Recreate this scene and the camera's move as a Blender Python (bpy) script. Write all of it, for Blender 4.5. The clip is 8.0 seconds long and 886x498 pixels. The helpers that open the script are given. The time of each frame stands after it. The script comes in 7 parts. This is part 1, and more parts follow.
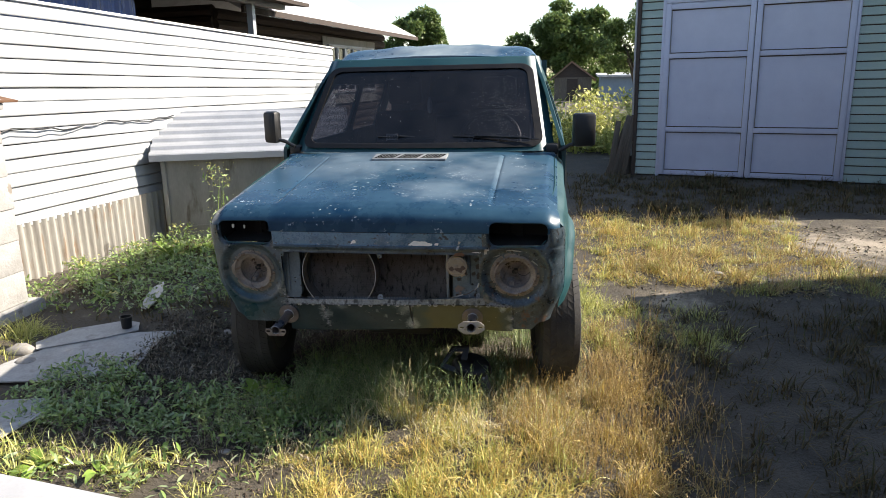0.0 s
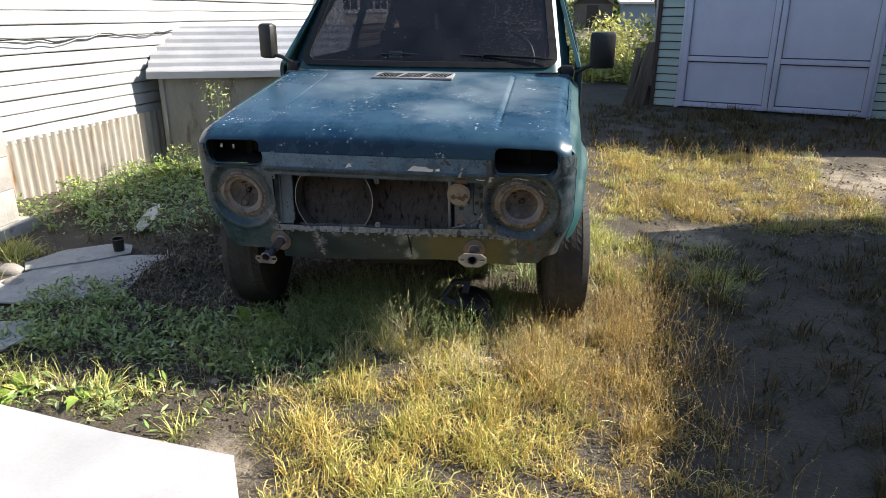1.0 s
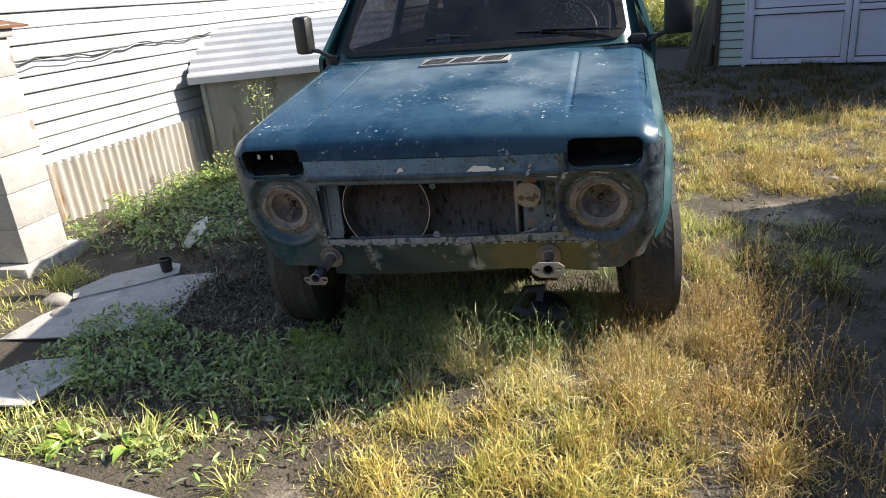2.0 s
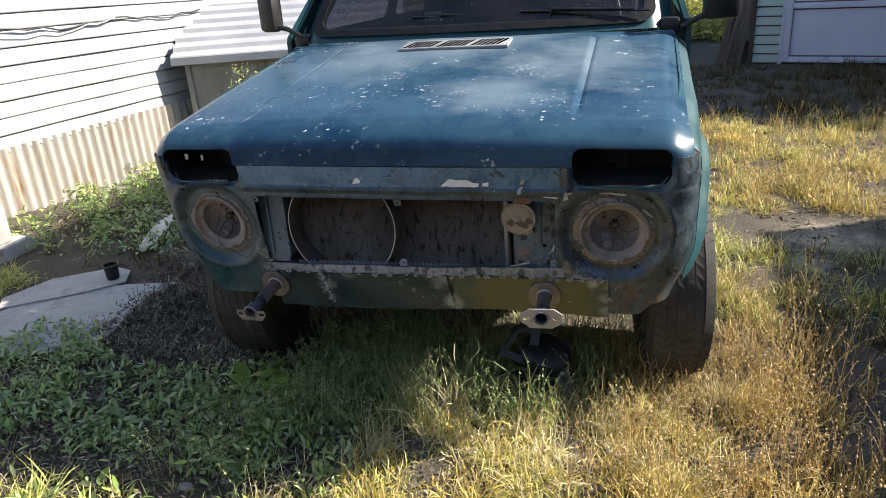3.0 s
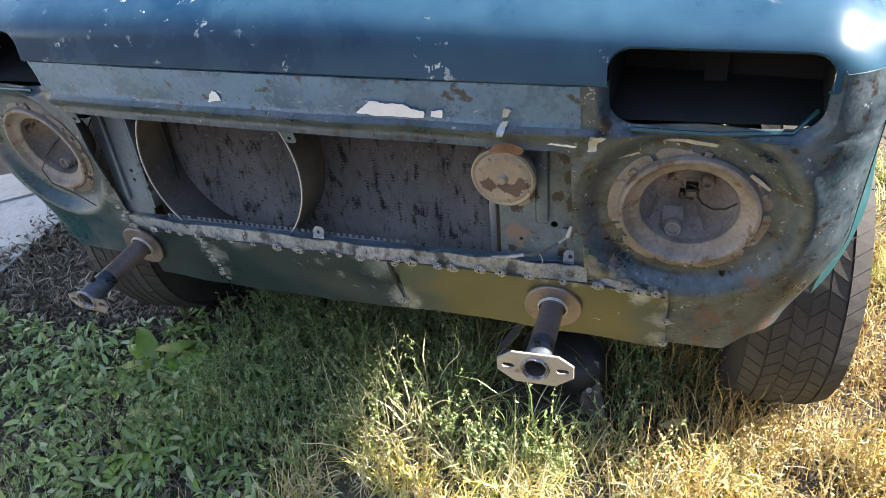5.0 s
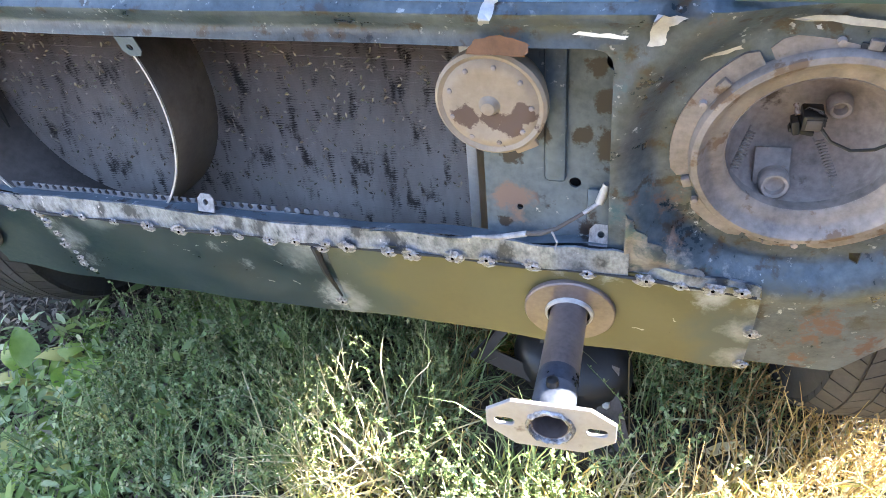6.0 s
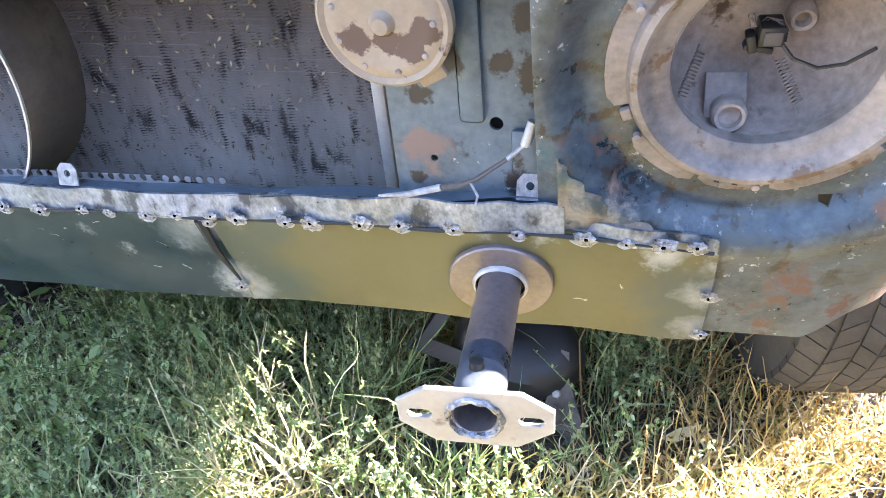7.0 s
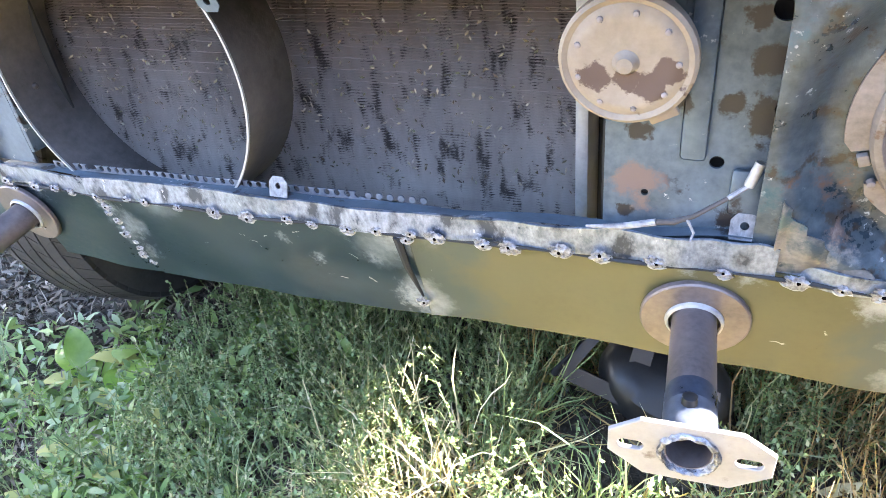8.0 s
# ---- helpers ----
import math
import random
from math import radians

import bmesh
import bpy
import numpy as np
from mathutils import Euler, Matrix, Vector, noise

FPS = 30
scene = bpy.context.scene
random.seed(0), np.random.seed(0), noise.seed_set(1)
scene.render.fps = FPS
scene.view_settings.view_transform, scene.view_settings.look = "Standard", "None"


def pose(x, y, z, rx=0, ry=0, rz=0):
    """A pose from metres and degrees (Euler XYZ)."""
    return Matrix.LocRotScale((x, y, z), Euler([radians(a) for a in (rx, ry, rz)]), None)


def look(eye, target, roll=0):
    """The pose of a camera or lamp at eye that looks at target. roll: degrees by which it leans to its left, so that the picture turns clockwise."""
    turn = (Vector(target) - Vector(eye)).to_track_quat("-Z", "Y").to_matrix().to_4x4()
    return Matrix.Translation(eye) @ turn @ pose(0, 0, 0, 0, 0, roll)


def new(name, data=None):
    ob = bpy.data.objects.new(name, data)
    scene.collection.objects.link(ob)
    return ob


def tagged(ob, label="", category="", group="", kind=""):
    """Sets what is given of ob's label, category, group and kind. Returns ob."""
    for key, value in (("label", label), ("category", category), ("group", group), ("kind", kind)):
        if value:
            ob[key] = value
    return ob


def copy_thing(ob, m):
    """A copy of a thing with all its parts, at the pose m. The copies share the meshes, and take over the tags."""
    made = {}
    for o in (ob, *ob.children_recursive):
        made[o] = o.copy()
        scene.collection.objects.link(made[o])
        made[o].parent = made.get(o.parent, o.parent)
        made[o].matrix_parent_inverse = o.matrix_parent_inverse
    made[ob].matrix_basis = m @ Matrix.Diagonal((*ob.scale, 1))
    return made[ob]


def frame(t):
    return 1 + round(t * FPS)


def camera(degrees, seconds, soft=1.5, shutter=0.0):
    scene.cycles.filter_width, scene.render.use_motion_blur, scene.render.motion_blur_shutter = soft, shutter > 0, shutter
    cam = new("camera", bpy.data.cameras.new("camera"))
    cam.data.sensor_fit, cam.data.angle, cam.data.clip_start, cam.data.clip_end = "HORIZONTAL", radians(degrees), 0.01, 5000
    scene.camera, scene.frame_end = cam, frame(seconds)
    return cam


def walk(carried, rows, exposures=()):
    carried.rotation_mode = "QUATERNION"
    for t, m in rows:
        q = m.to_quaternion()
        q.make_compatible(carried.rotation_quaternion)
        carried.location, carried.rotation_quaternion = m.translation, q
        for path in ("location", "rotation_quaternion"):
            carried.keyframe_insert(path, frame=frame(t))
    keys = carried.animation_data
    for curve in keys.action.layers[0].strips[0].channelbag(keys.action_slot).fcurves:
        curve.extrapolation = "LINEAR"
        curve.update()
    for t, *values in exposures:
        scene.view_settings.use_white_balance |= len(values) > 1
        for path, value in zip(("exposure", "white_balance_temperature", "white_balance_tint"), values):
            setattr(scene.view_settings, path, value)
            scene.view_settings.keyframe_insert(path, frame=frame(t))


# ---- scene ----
cam = camera(64.9, 8.0, soft=0.7)
PATH = [
    (0, (0.75, -2.904, 1.545), (0.448, -0.985, 1.072), -1.2),
    (0.5, (0.781, -2.835, 1.518), (0.432, -0.945, 0.966), -0.1),
    (1, (0.761, -2.714, 1.483), (0.436, -0.855, 0.819), -0.0),
    (1.5, (0.668, -2.503, 1.476), (0.366, -0.641, 0.812), -1.6),
    (2, (0.655, -2.357, 1.472), (0.172, -0.55, 0.763), -5.5),
    (2.2, (0.663, -2.245, 1.476), (0.163, -0.436, 0.786), -6.0),
    (3.3, (0.646, -1.59, 1.361), (0.112, 0.169, 0.574), -3.8),
    (3.5, (0.614, -1.476, 1.374), (0.018, 0.213, 0.483), -8.5),
    (4, (0.607, -1.252, 1.315), (-0.009, 0.421, 0.41), -3.9),
    (4.5, (0.651, -1.027, 1.272), (-0.072, 0.547, 0.273), -5.8),
    (4.7, (0.65, -0.957, 1.25), (-0.067, 0.606, 0.228), -5.8),
    (5.8, (0.508, -0.531, 1.049), (-0.096, 0.937, -0.167), -6.5),
    (6, (0.502, -0.494, 0.995), (-0.109, 1.002, -0.184), -6.2),
    (6.5, (0.499, -0.44, 0.908), (-0.042, 1.056, -0.304), -6.9),
    (7, (0.516, -0.416, 0.898), (0.015, 1.115, -0.287), -6.1),
    (7.5, (0.494, -0.422, 0.903), (-0.066, 1.107, -0.257), -6.5),
    (8, (0.428, -0.458, 0.921), (-0.315, 1.029, -0.192), -7.0),
]
walk(cam, [(t, look(eye, target, roll)) for t, eye, target, roll in PATH],
     exposures=[(0.0, 1.24, 6750, 11), (2.2, 1.32, 6750, 11), (3.3, 1.50, 6800, 12), (4.0, 1.84, 6750, 12), (4.5, 2.14, 6750, 12), (4.7, 2.26, 6750, 12), (5.8, 3.62, 6300, 15), (6.5, 3.90, 6200, 18), (8.0, 4.26, 6250, 18), (8.1, 4.26, 6250, 18)])

# ---- light ----
SUN_TO = Vector((1.35, 0.46, 1.0)).normalized()
world = bpy.data.worlds.new("sky")
scene.world = world
world.use_nodes = True
wn = world.node_tree
sky = wn.nodes.new("ShaderNodeTexSky")
sky.sky_type, sky.sun_disc = "NISHITA", False
sky.sun_elevation, sky.sun_rotation = math.asin(SUN_TO.z), math.atan2(SUN_TO.x, SUN_TO.y)
sky.air_density, sky.dust_density = 1.0, 0.6
wn.nodes["Background"].inputs["Strength"].default_value = 0.104
wn.links.new(sky.outputs[0], wn.nodes["Background"].inputs["Color"])
sun = new("sun", bpy.data.lights.new("sun", "SUN"))
sun.data.energy, sun.data.angle, sun.data.color = 5.0, radians(0.55), (1.0, 0.93, 0.82)
sun.matrix_world = look(SUN_TO * 30, (0, 0, 0))


# ---- materials ----
def mat(name, a, b, scale=6.0, rough=0.6, metal=0.0, bump=0.2, fine=90.0, spots=None, spot_at=0.62, spot_scale=14.0,
        coat=0.0, rough_var=0.15, island=None, stretch=(1, 1, 1), depth=0.01, obj_random=0.0, speck=None, speck_scale=60.0, speck_at=0.12, spot_soft=0.05, placed=False, spec=0.5):
    """Two tones a and b mixed by coarse and fine noise; spots: a third tone in blotches; speck: small dots; island: tones by piece."""
    m = bpy.data.materials.new(name)
    m.use_nodes = True
    t, n, l = m.node_tree, m.node_tree.nodes, m.node_tree.links
    p = n["Principled BSDF"]
    co = n.new("ShaderNodeTexCoord")
    mp = n.new("ShaderNodeMapping")
    mp.inputs["Scale"].default_value = stretch
    l.new(n.new("ShaderNodeNewGeometry").outputs["Position"] if placed else co.outputs["Object"], mp.inputs["Vector"])
    p.inputs["Specular IOR Level"].default_value = spec

    def tex(s, d=5.0):
        k = n.new("ShaderNodeTexNoise")
        k.inputs["Scale"].default_value, k.inputs["Detail"].default_value, k.inputs["Roughness"].default_value = s, d, 0.62
        l.new(mp.outputs[0], k.inputs["Vector"])
        return k.outputs["Fac"]

    def ramp(v, lo, hi):
        k = n.new("ShaderNodeMapRange")
        k.inputs["From Min"].default_value, k.inputs["From Max"].default_value = lo, hi
        l.new(v, k.inputs["Value"])
        return k.outputs[0]

    def mix(f, x, y):
        k = n.new("ShaderNodeMix")
        k.data_type = "RGBA"
        for s, v in ((k.inputs[0], f), (k.inputs[6], x), (k.inputs[7], y)):
            if isinstance(v, (int, float)):
                s.default_value = v
            elif isinstance(v, tuple):
                s.default_value = (*v, 1)
            else:
                l.new(v, s)
        return k.outputs[2]

    coarse, grain = tex(scale), tex(fine, 3.0)
    both = n.new("ShaderNodeMath")
    both.operation = "MULTIPLY_ADD"
    l.new(grain, both.inputs[0])
    both.inputs[1].default_value = 0.45
    l.new(coarse, both.inputs[2])
    col = mix(ramp(both.outputs[0], 0.5, 0.95), a, b)
    if island:
        g = n.new("ShaderNodeNewGeometry")
        r = n.new("ShaderNodeValToRGB")
        while len(r.color_ramp.elements) < len(island):
            r.color_ramp.elements.new(0.5)
        for i, c in enumerate(island):
            r.color_ramp.elements[i].position, r.color_ramp.elements[i].color = i / (len(island) - 1), (*c, 1)
        l.new(g.outputs["Random Per Island"], r.inputs[0])
        col = mix(ramp(coarse, 0.2, 1.2), r.outputs[0], col)
    if obj_random:
        o = n.new("ShaderNodeObjectInfo")
        hs = n.new("ShaderNodeHueSaturation")
        l.new(ramp(o.outputs["Random"], 0, 1), hs.inputs["Value"])
        hs.inputs["Value"].default_value = 1
        k = n.new("ShaderNodeMapRange")
        k.inputs["To Min"].default_value, k.inputs["To Max"].default_value = 1 - obj_random, 1 + obj_random
        l.new(o.outputs["Random"], k.inputs["Value"])
        l.new(k.outputs[0], hs.inputs["Value"])
        l.new(col, hs.inputs["Color"])
        col = hs.outputs[0]
    ro = ramp(both.outputs[0], 0.5, 0.95)
    if spots:
        f = ramp(tex(spot_scale, 6.0), spot_at, spot_at + spot_soft)
        col = mix(f, col, spots)
    if speck:
        f = ramp(tex(speck_scale, 4.0), 0.5 + speck_at, 0.53 + speck_at)
        gate = n.new("ShaderNodeMath")
        gate.operation = "MULTIPLY"
        l.new(f, gate.inputs[0])
        l.new(ramp(tex(scale * 1.7), 0.50, 0.62), gate.inputs[1])
        col = mix(gate.outputs[0], col, speck)
    l.new(col, p.inputs["Base Color"])
    k = n.new("ShaderNodeMapRange")
    k.inputs["To Min"].default_value, k.inputs["To Max"].default_value = max(0.02, rough - rough_var), min(1, rough + rough_var)
    l.new(ro, k.inputs["Value"])
    l.new(k.outputs[0], p.inputs["Roughness"])
    p.inputs["Metallic"].default_value = metal
    p.inputs["Coat Weight"].default_value = coat
    p.inputs["Coat Roughness"].default_value = 0.2
    if bump:
        bp = n.new("ShaderNodeBump")
        bp.inputs["Strength"].default_value, bp.inputs["Distance"].default_value = bump, depth
        l.new(both.outputs[0], bp.inputs["Height"])
        l.new(bp.outputs[0], p.inputs["Normal"])
    return m


def leafy(m, amount=0.35):
    """Lets light through a blade or leaf."""
    p = m.node_tree.nodes["Principled BSDF"]
    n, l = m.node_tree.nodes, m.node_tree.links
    tr = n.new("ShaderNodeBsdfTranslucent")
    l.new(p.inputs["Base Color"].links[0].from_socket, tr.inputs["Color"])
    mx = n.new("ShaderNodeMixShader")
    mx.inputs[0].default_value = amount
    l.new(p.outputs[0], mx.inputs[1])
    l.new(tr.outputs[0], mx.inputs[2])
    l.new(mx.outputs[0], n["Material Output"].inputs["Surface"])
    return m


PAINT = mat("car_paint", (0.005, 0.027, 0.062), (0.030, 0.078, 0.122), 2.8, 0.28, 0.0, 0.015, 14, coat=0.0, rough_var=0.08, spec=0.22,
            speck=(0.50, 0.54, 0.56), speck_scale=46, speck_at=0.12, depth=0.002)
PAINT_DIRTY = mat("dirty_nose_paint", (0.006, 0.017, 0.028), (0.078, 0.104, 0.122), 19.0, 0.38, 0.0, 0.28, 120, spots=(0.026, 0.020, 0.017),
                  spot_at=0.57, spot_scale=46, depth=0.004, speck=(0.30, 0.33, 0.35), speck_scale=130, speck_at=0.12, spot_soft=0.07)
PAINT_TEAL = mat("side_paint", (0.008, 0.045, 0.055), (0.014, 0.068, 0.078), 4.0, 0.42, 0.0, 0.03, 150, coat=0.1, spots=(0.2, 0.27, 0.26), spot_at=0.68, spot_scale=20, depth=0.002)
CROSS_BLUE = mat("faded_blue_paint", (0.016, 0.060, 0.125), (0.085, 0.19, 0.30), 9.0, 0.30, 0.0, 0.08, 140, spots=(0.010, 0.016, 0.026), spot_at=0.60, spot_scale=36, depth=0.002)
INNER = mat("inner_panel", (0.034, 0.055, 0.075), (0.120, 0.158, 0.192), 12.0, 0.5, 0.2, 0.2, 110, spots=(0.022, 0.021, 0.024), spot_at=0.61, spot_scale=20, depth=0.004, speck=(0.42, 0.43, 0.44), speck_scale=90, speck_at=0.15)
GREEN_PLATE = mat("dark_green_plate", (0.006, 0.018, 0.026), (0.022, 0.043, 0.052), 9.0, 0.42, 0.1, 0.06, 160, spots=(0.15, 0.17, 0.18), spot_at=0.68, spot_scale=40, depth=0.002, stretch=(0.7, 1, 1.2))
OLIVE_PLATE = mat("olive_plate", (0.066, 0.061, 0.026), (0.094, 0.087, 0.041), 5.0, 0.4, 0.0, 0.04, 130, spots=(0.15, 0.145, 0.09), spot_at=0.70, spot_scale=16, depth=0.002)
BARE = mat("ground_bare_steel", (0.056, 0.070, 0.088), (0.40, 0.44, 0.49), 24.0, 0.40, 0.2, 0.25, 220, spots=(0.034, 0.042, 0.054), spot_at=0.49, spot_scale=24, stretch=(1.15, 1, 0.75), depth=0.002, spot_soft=0.12, speck=(0.50, 0.52, 0.56), speck_scale=90, speck_at=0.12)
STEEL = mat("cut_steel_plate", (0.27, 0.25, 0.24), (0.38, 0.36, 0.345), 20.0, 0.5, 0.3, 0.08, 200, spots=(0.14, 0.11, 0.095), spot_at=0.60, spot_scale=45, depth=0.002, spot_soft=0.12)
PIPE = mat("pipe_steel", (0.10, 0.085, 0.085), (0.24, 0.20, 0.19), 16.0, 0.45, 0.5, 0.15, 160, depth=0.003)
PIPE_BLUE = mat("heat_tinted_steel", (0.028, 0.037, 0.054), (0.10, 0.115, 0.145), 30.0, 0.6, 0.15, 0.1, 160, depth=0.002)
HEAT_DARK = mat("heat_blued_steel", (0.016, 0.024, 0.042), (0.055, 0.070, 0.100), 40.0, 0.38, 0.4, 0.1, 160, depth=0.002)
HAMMERED = mat("hammered_bare_metal", (0.065, 0.064, 0.064), (0.25, 0.235, 0.215), 32.0, 0.45, 0.2, 0.3, 180, spots=(0.050, 0.070, 0.075), spot_at=0.54, spot_scale=38, depth=0.003, spot_soft=0.1)
WELD = mat("weld_bead", (0.04, 0.04, 0.048), (0.42, 0.43, 0.46), 160.0, 0.4, 0.7, 0.6, 400, depth=0.003)
RUST = mat("rust", (0.095, 0.044, 0.022), (0.20, 0.105, 0.055), 40.0, 0.85, 0.0, 0.4, 150, depth=0.003)
RING = mat("dusty_lamp_ring", (0.105, 0.090, 0.080), (0.285, 0.245, 0.218), 18.0, 0.6, 0.15, 0.2, 150, spots=(0.120, 0.078, 0.050), spot_at=0.58, spot_scale=30, depth=0.003)
BOWL = mat("dusty_lamp_bowl", (0.13, 0.107, 0.094), (0.37, 0.315, 0.28), 9.0, 0.85, 0.0, 0.3, 140, spots=(0.07, 0.05, 0.04), spot_at=0.59, spot_scale=16, depth=0.005)
HORN = mat("dusty_horn", (0.20, 0.155, 0.11), (0.30, 0.245, 0.18), 10.0, 0.75, 0.0, 0.12, 150, depth=0.003)
FINS = mat("radiator_fin", (0.215, 0.186, 0.166), (0.38, 0.335, 0.30), 14.0, 0.8, 0.1, 0.3, 120, spots=(0.036, 0.028, 0.024), spot_at=0.54, spot_scale=62, stretch=(1, 1, 0.36), depth=0.004, spot_soft=0.09, placed=True)
SHROUD = mat("dusty_shroud", (0.040, 0.036, 0.034), (0.125, 0.110, 0.100), 9.0, 0.7, 0.1, 0.25, 120, depth=0.004, spots=(0.03, 0.022, 0.018), spot_at=0.56, spot_scale=12, spot_soft=0.15)
EDGE = mat("worn_bright_edge", (0.26, 0.26, 0.26), (0.44, 0.44, 0.43), 40.0, 0.5, 0.4, 0.1, 160, depth=0.002)
BLACK = mat("black_plastic", (0.007, 0.007, 0.008), (0.02, 0.02, 0.02), 10.0, 0.45, 0.0, 0.1, 200, depth=0.002)
# Near-black that puts the shade of recesses and gaps into the colour.
DARK = mat("cavity_shade_black", (0.010, 0.012, 0.013), (0.03, 0.03, 0.03), 12.0, 0.8, 0.0, 0.1, 100)
RUBBER = mat("tyre_rubber", (0.020, 0.019, 0.019), (0.070, 0.066, 0.062), 9.0, 0.85, 0.0, 0.3, 140, depth=0.004)
CHIP = mat("white_primer", (0.62, 0.64, 0.67), (0.75, 0.76, 0.78), 30.0, 0.5, 0.0, 0.05, 160)
WHITE_METAL = mat("white_painted_metal", (0.33, 0.345, 0.36), (0.40, 0.41, 0.42), 2.2, 0.42, 0.0, 0.05, 60, obj_random=0.04, depth=0.004)
CORRUGATED = mat("old_corrugated", (0.26, 0.24, 0.21), (0.46, 0.44, 0.40), 4.0, 0.75, 0.0, 0.2, 60, spots=(0.22, 0.115, 0.045), spot_at=0.535, spot_scale=8, stretch=(1, 1, 0.13), depth=0.006, spot_soft=0.12)
SHED_WALL = mat("grey_board", (0.17, 0.168, 0.155), (0.27, 0.262, 0.242), 4.0, 0.75, 0.0, 0.15, 70, stretch=(1, 1, 0.3), spots=(0.12, 0.105, 0.085), spot_at=0.58, spot_scale=7, spot_soft=0.12)
ZINC = mat("zinc_roof", (0.36, 0.37, 0.39), (0.48, 0.49, 0.51), 3.0, 0.42, 0.25, 0.03, 60, rough_var=0.06)
SIDING = mat("green_siding", (0.27, 0.35, 0.32), (0.34, 0.42, 0.38), 3.0, 0.5, 0.0, 0.06, 60, obj_random=0.04)
GATE = mat("lavender_gate_paint", (0.42, 0.44, 0.56), (0.50, 0.52, 0.63), 2.5, 0.5, 0.0, 0.06, 60, spots=(0.32, 0.33, 0.42), spot_at=0.68, spot_scale=3)
WOOD = mat("grey_wood", (0.065, 0.052, 0.042), (0.16, 0.135, 0.11), 5.0, 0.85, 0.0, 0.4, 70, stretch=(6, 6, 0.5), obj_random=0.25)
DARK_WOOD = mat("dark_logs", (0.035, 0.026, 0.022), (0.075, 0.055, 0.045), 5.0, 0.85, 0.0, 0.4, 60, stretch=(1, 1, 4))
ROOF = mat("pale_slate_roof", (0.42, 0.42, 0.43), (0.58, 0.58, 0.58), 3.0, 0.8, 0.0, 0.3, 50)
RED_ROOF = mat("brown_roof", (0.16, 0.09, 0.06), (0.27, 0.17, 0.12), 3.0, 0.8, 0.0, 0.3, 50)
BLUE_SHEET = mat("blue_sheet", (0.015, 0.05, 0.22), (0.03, 0.09, 0.32), 3.0, 0.4, 0.0, 0.05, 50)
SLATE = mat("flat_cement_sheet", (0.27, 0.268, 0.258), (0.46, 0.455, 0.44), 5.0, 0.8, 0.0, 0.3, 80, spots=(0.12, 0.11, 0.095), spot_at=0.54, spot_scale=6, depth=0.006, spot_soft=0.22)
BLOCK = mat("weathered_block", (0.27, 0.262, 0.25), (0.40, 0.39, 0.375), 6.0, 0.9, 0.0, 0.6, 60, spots=(0.22, 0.19, 0.16), spot_at=0.61, spot_scale=8, depth=0.012, obj_random=0.08)
SLAB = mat("whitewashed_slab", (0.34, 0.345, 0.36), (0.43, 0.435, 0.45), 4.0, 0.75, 0.0, 0.15, 80, depth=0.004)
STONE = mat("stone", (0.22, 0.20, 0.18), (0.36, 0.34, 0.31), 9.0, 0.9, 0.0, 0.4, 70)
BARK = mat("bark", (0.05, 0.04, 0.03), (0.12, 0.10, 0.08), 6.0, 0.9, 0.0, 0.6, 50)
SEAT = mat("dark_cloth", (0.02, 0.02, 0.024), (0.05, 0.05, 0.055), 12.0, 0.9, 0.0, 0.2, 200)
PAPER = mat("pale_paper", (0.6, 0.6, 0.58), (0.72, 0.72, 0.7), 20.0, 0.7, 0.0, 0.05, 160)
WRAP = mat("grey_tape", (0.13, 0.13, 0.14), (0.36, 0.36, 0.37), 40.0, 0.5, 0.0, 0.2, 160)
# Black that puts the unlit depth of slots and pits into the colour.
HOLE = mat("hole_shade_black", (0.002, 0.002, 0.002), (0.003, 0.003, 0.003), 10.0, 0.9, 0.0, 0, spec=0.0)
GROUND = mat("trodden_soil", (0.036, 0.029, 0.021), (0.105, 0.088, 0.065), 2.6, 0.95, 0.0, 0.9, 60, spots=(0.20, 0.175, 0.14), spot_at=0.63, spot_scale=1.3, depth=0.03)
SOIL = mat("dark_crumbs", (0.03, 0.021, 0.014), (0.095, 0.068, 0.046), 9.0, 0.95, 0.0, 0.6, 120, island=((0.016, 0.011, 0.008), (0.05, 0.036, 0.025), (0.10, 0.074, 0.052), (0.20, 0.16, 0.12)))
TWIG = mat("pale_twigs", (0.16, 0.135, 0.10), (0.30, 0.26, 0.20), 9.0, 0.85, 0.0, 0, 120, island=((0.05, 0.037, 0.026), (0.26, 0.20, 0.14), (0.12, 0.085, 0.055), (0.55, 0.48, 0.37)))
HUT_BLUE = mat("pale_blue_boards", (0.16, 0.21, 0.27), (0.22, 0.27, 0.33), 3.0, 0.8, 0.0, 0.2, 50)

STRAW = leafy(mat("straw_grass", (0.66, 0.52, 0.17), (0.82, 0.66, 0.26), 3.0, 0.55, bump=0, island=((0.09, 0.06, 0.014), (0.74, 0.50, 0.12), (0.22, 0.16, 0.035), (0.88, 0.66, 0.22), (0.46, 0.40, 0.075), (0.94, 0.78, 0.36))), 0.25)
RUSTY = leafy(mat("rusty_grass", (0.46, 0.31, 0.13), (0.60, 0.44, 0.21), 3.0, 0.65, bump=0, island=((0.05, 0.032, 0.014), (0.44, 0.29, 0.11), (0.60, 0.45, 0.20), (0.33, 0.30, 0.08), (0.14, 0.085, 0.032), (0.70, 0.58, 0.31))), 0.25)
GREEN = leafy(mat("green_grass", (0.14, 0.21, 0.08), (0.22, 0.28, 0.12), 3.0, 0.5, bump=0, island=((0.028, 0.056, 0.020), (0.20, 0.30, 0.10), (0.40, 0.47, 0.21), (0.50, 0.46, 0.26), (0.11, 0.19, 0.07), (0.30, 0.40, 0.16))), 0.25)
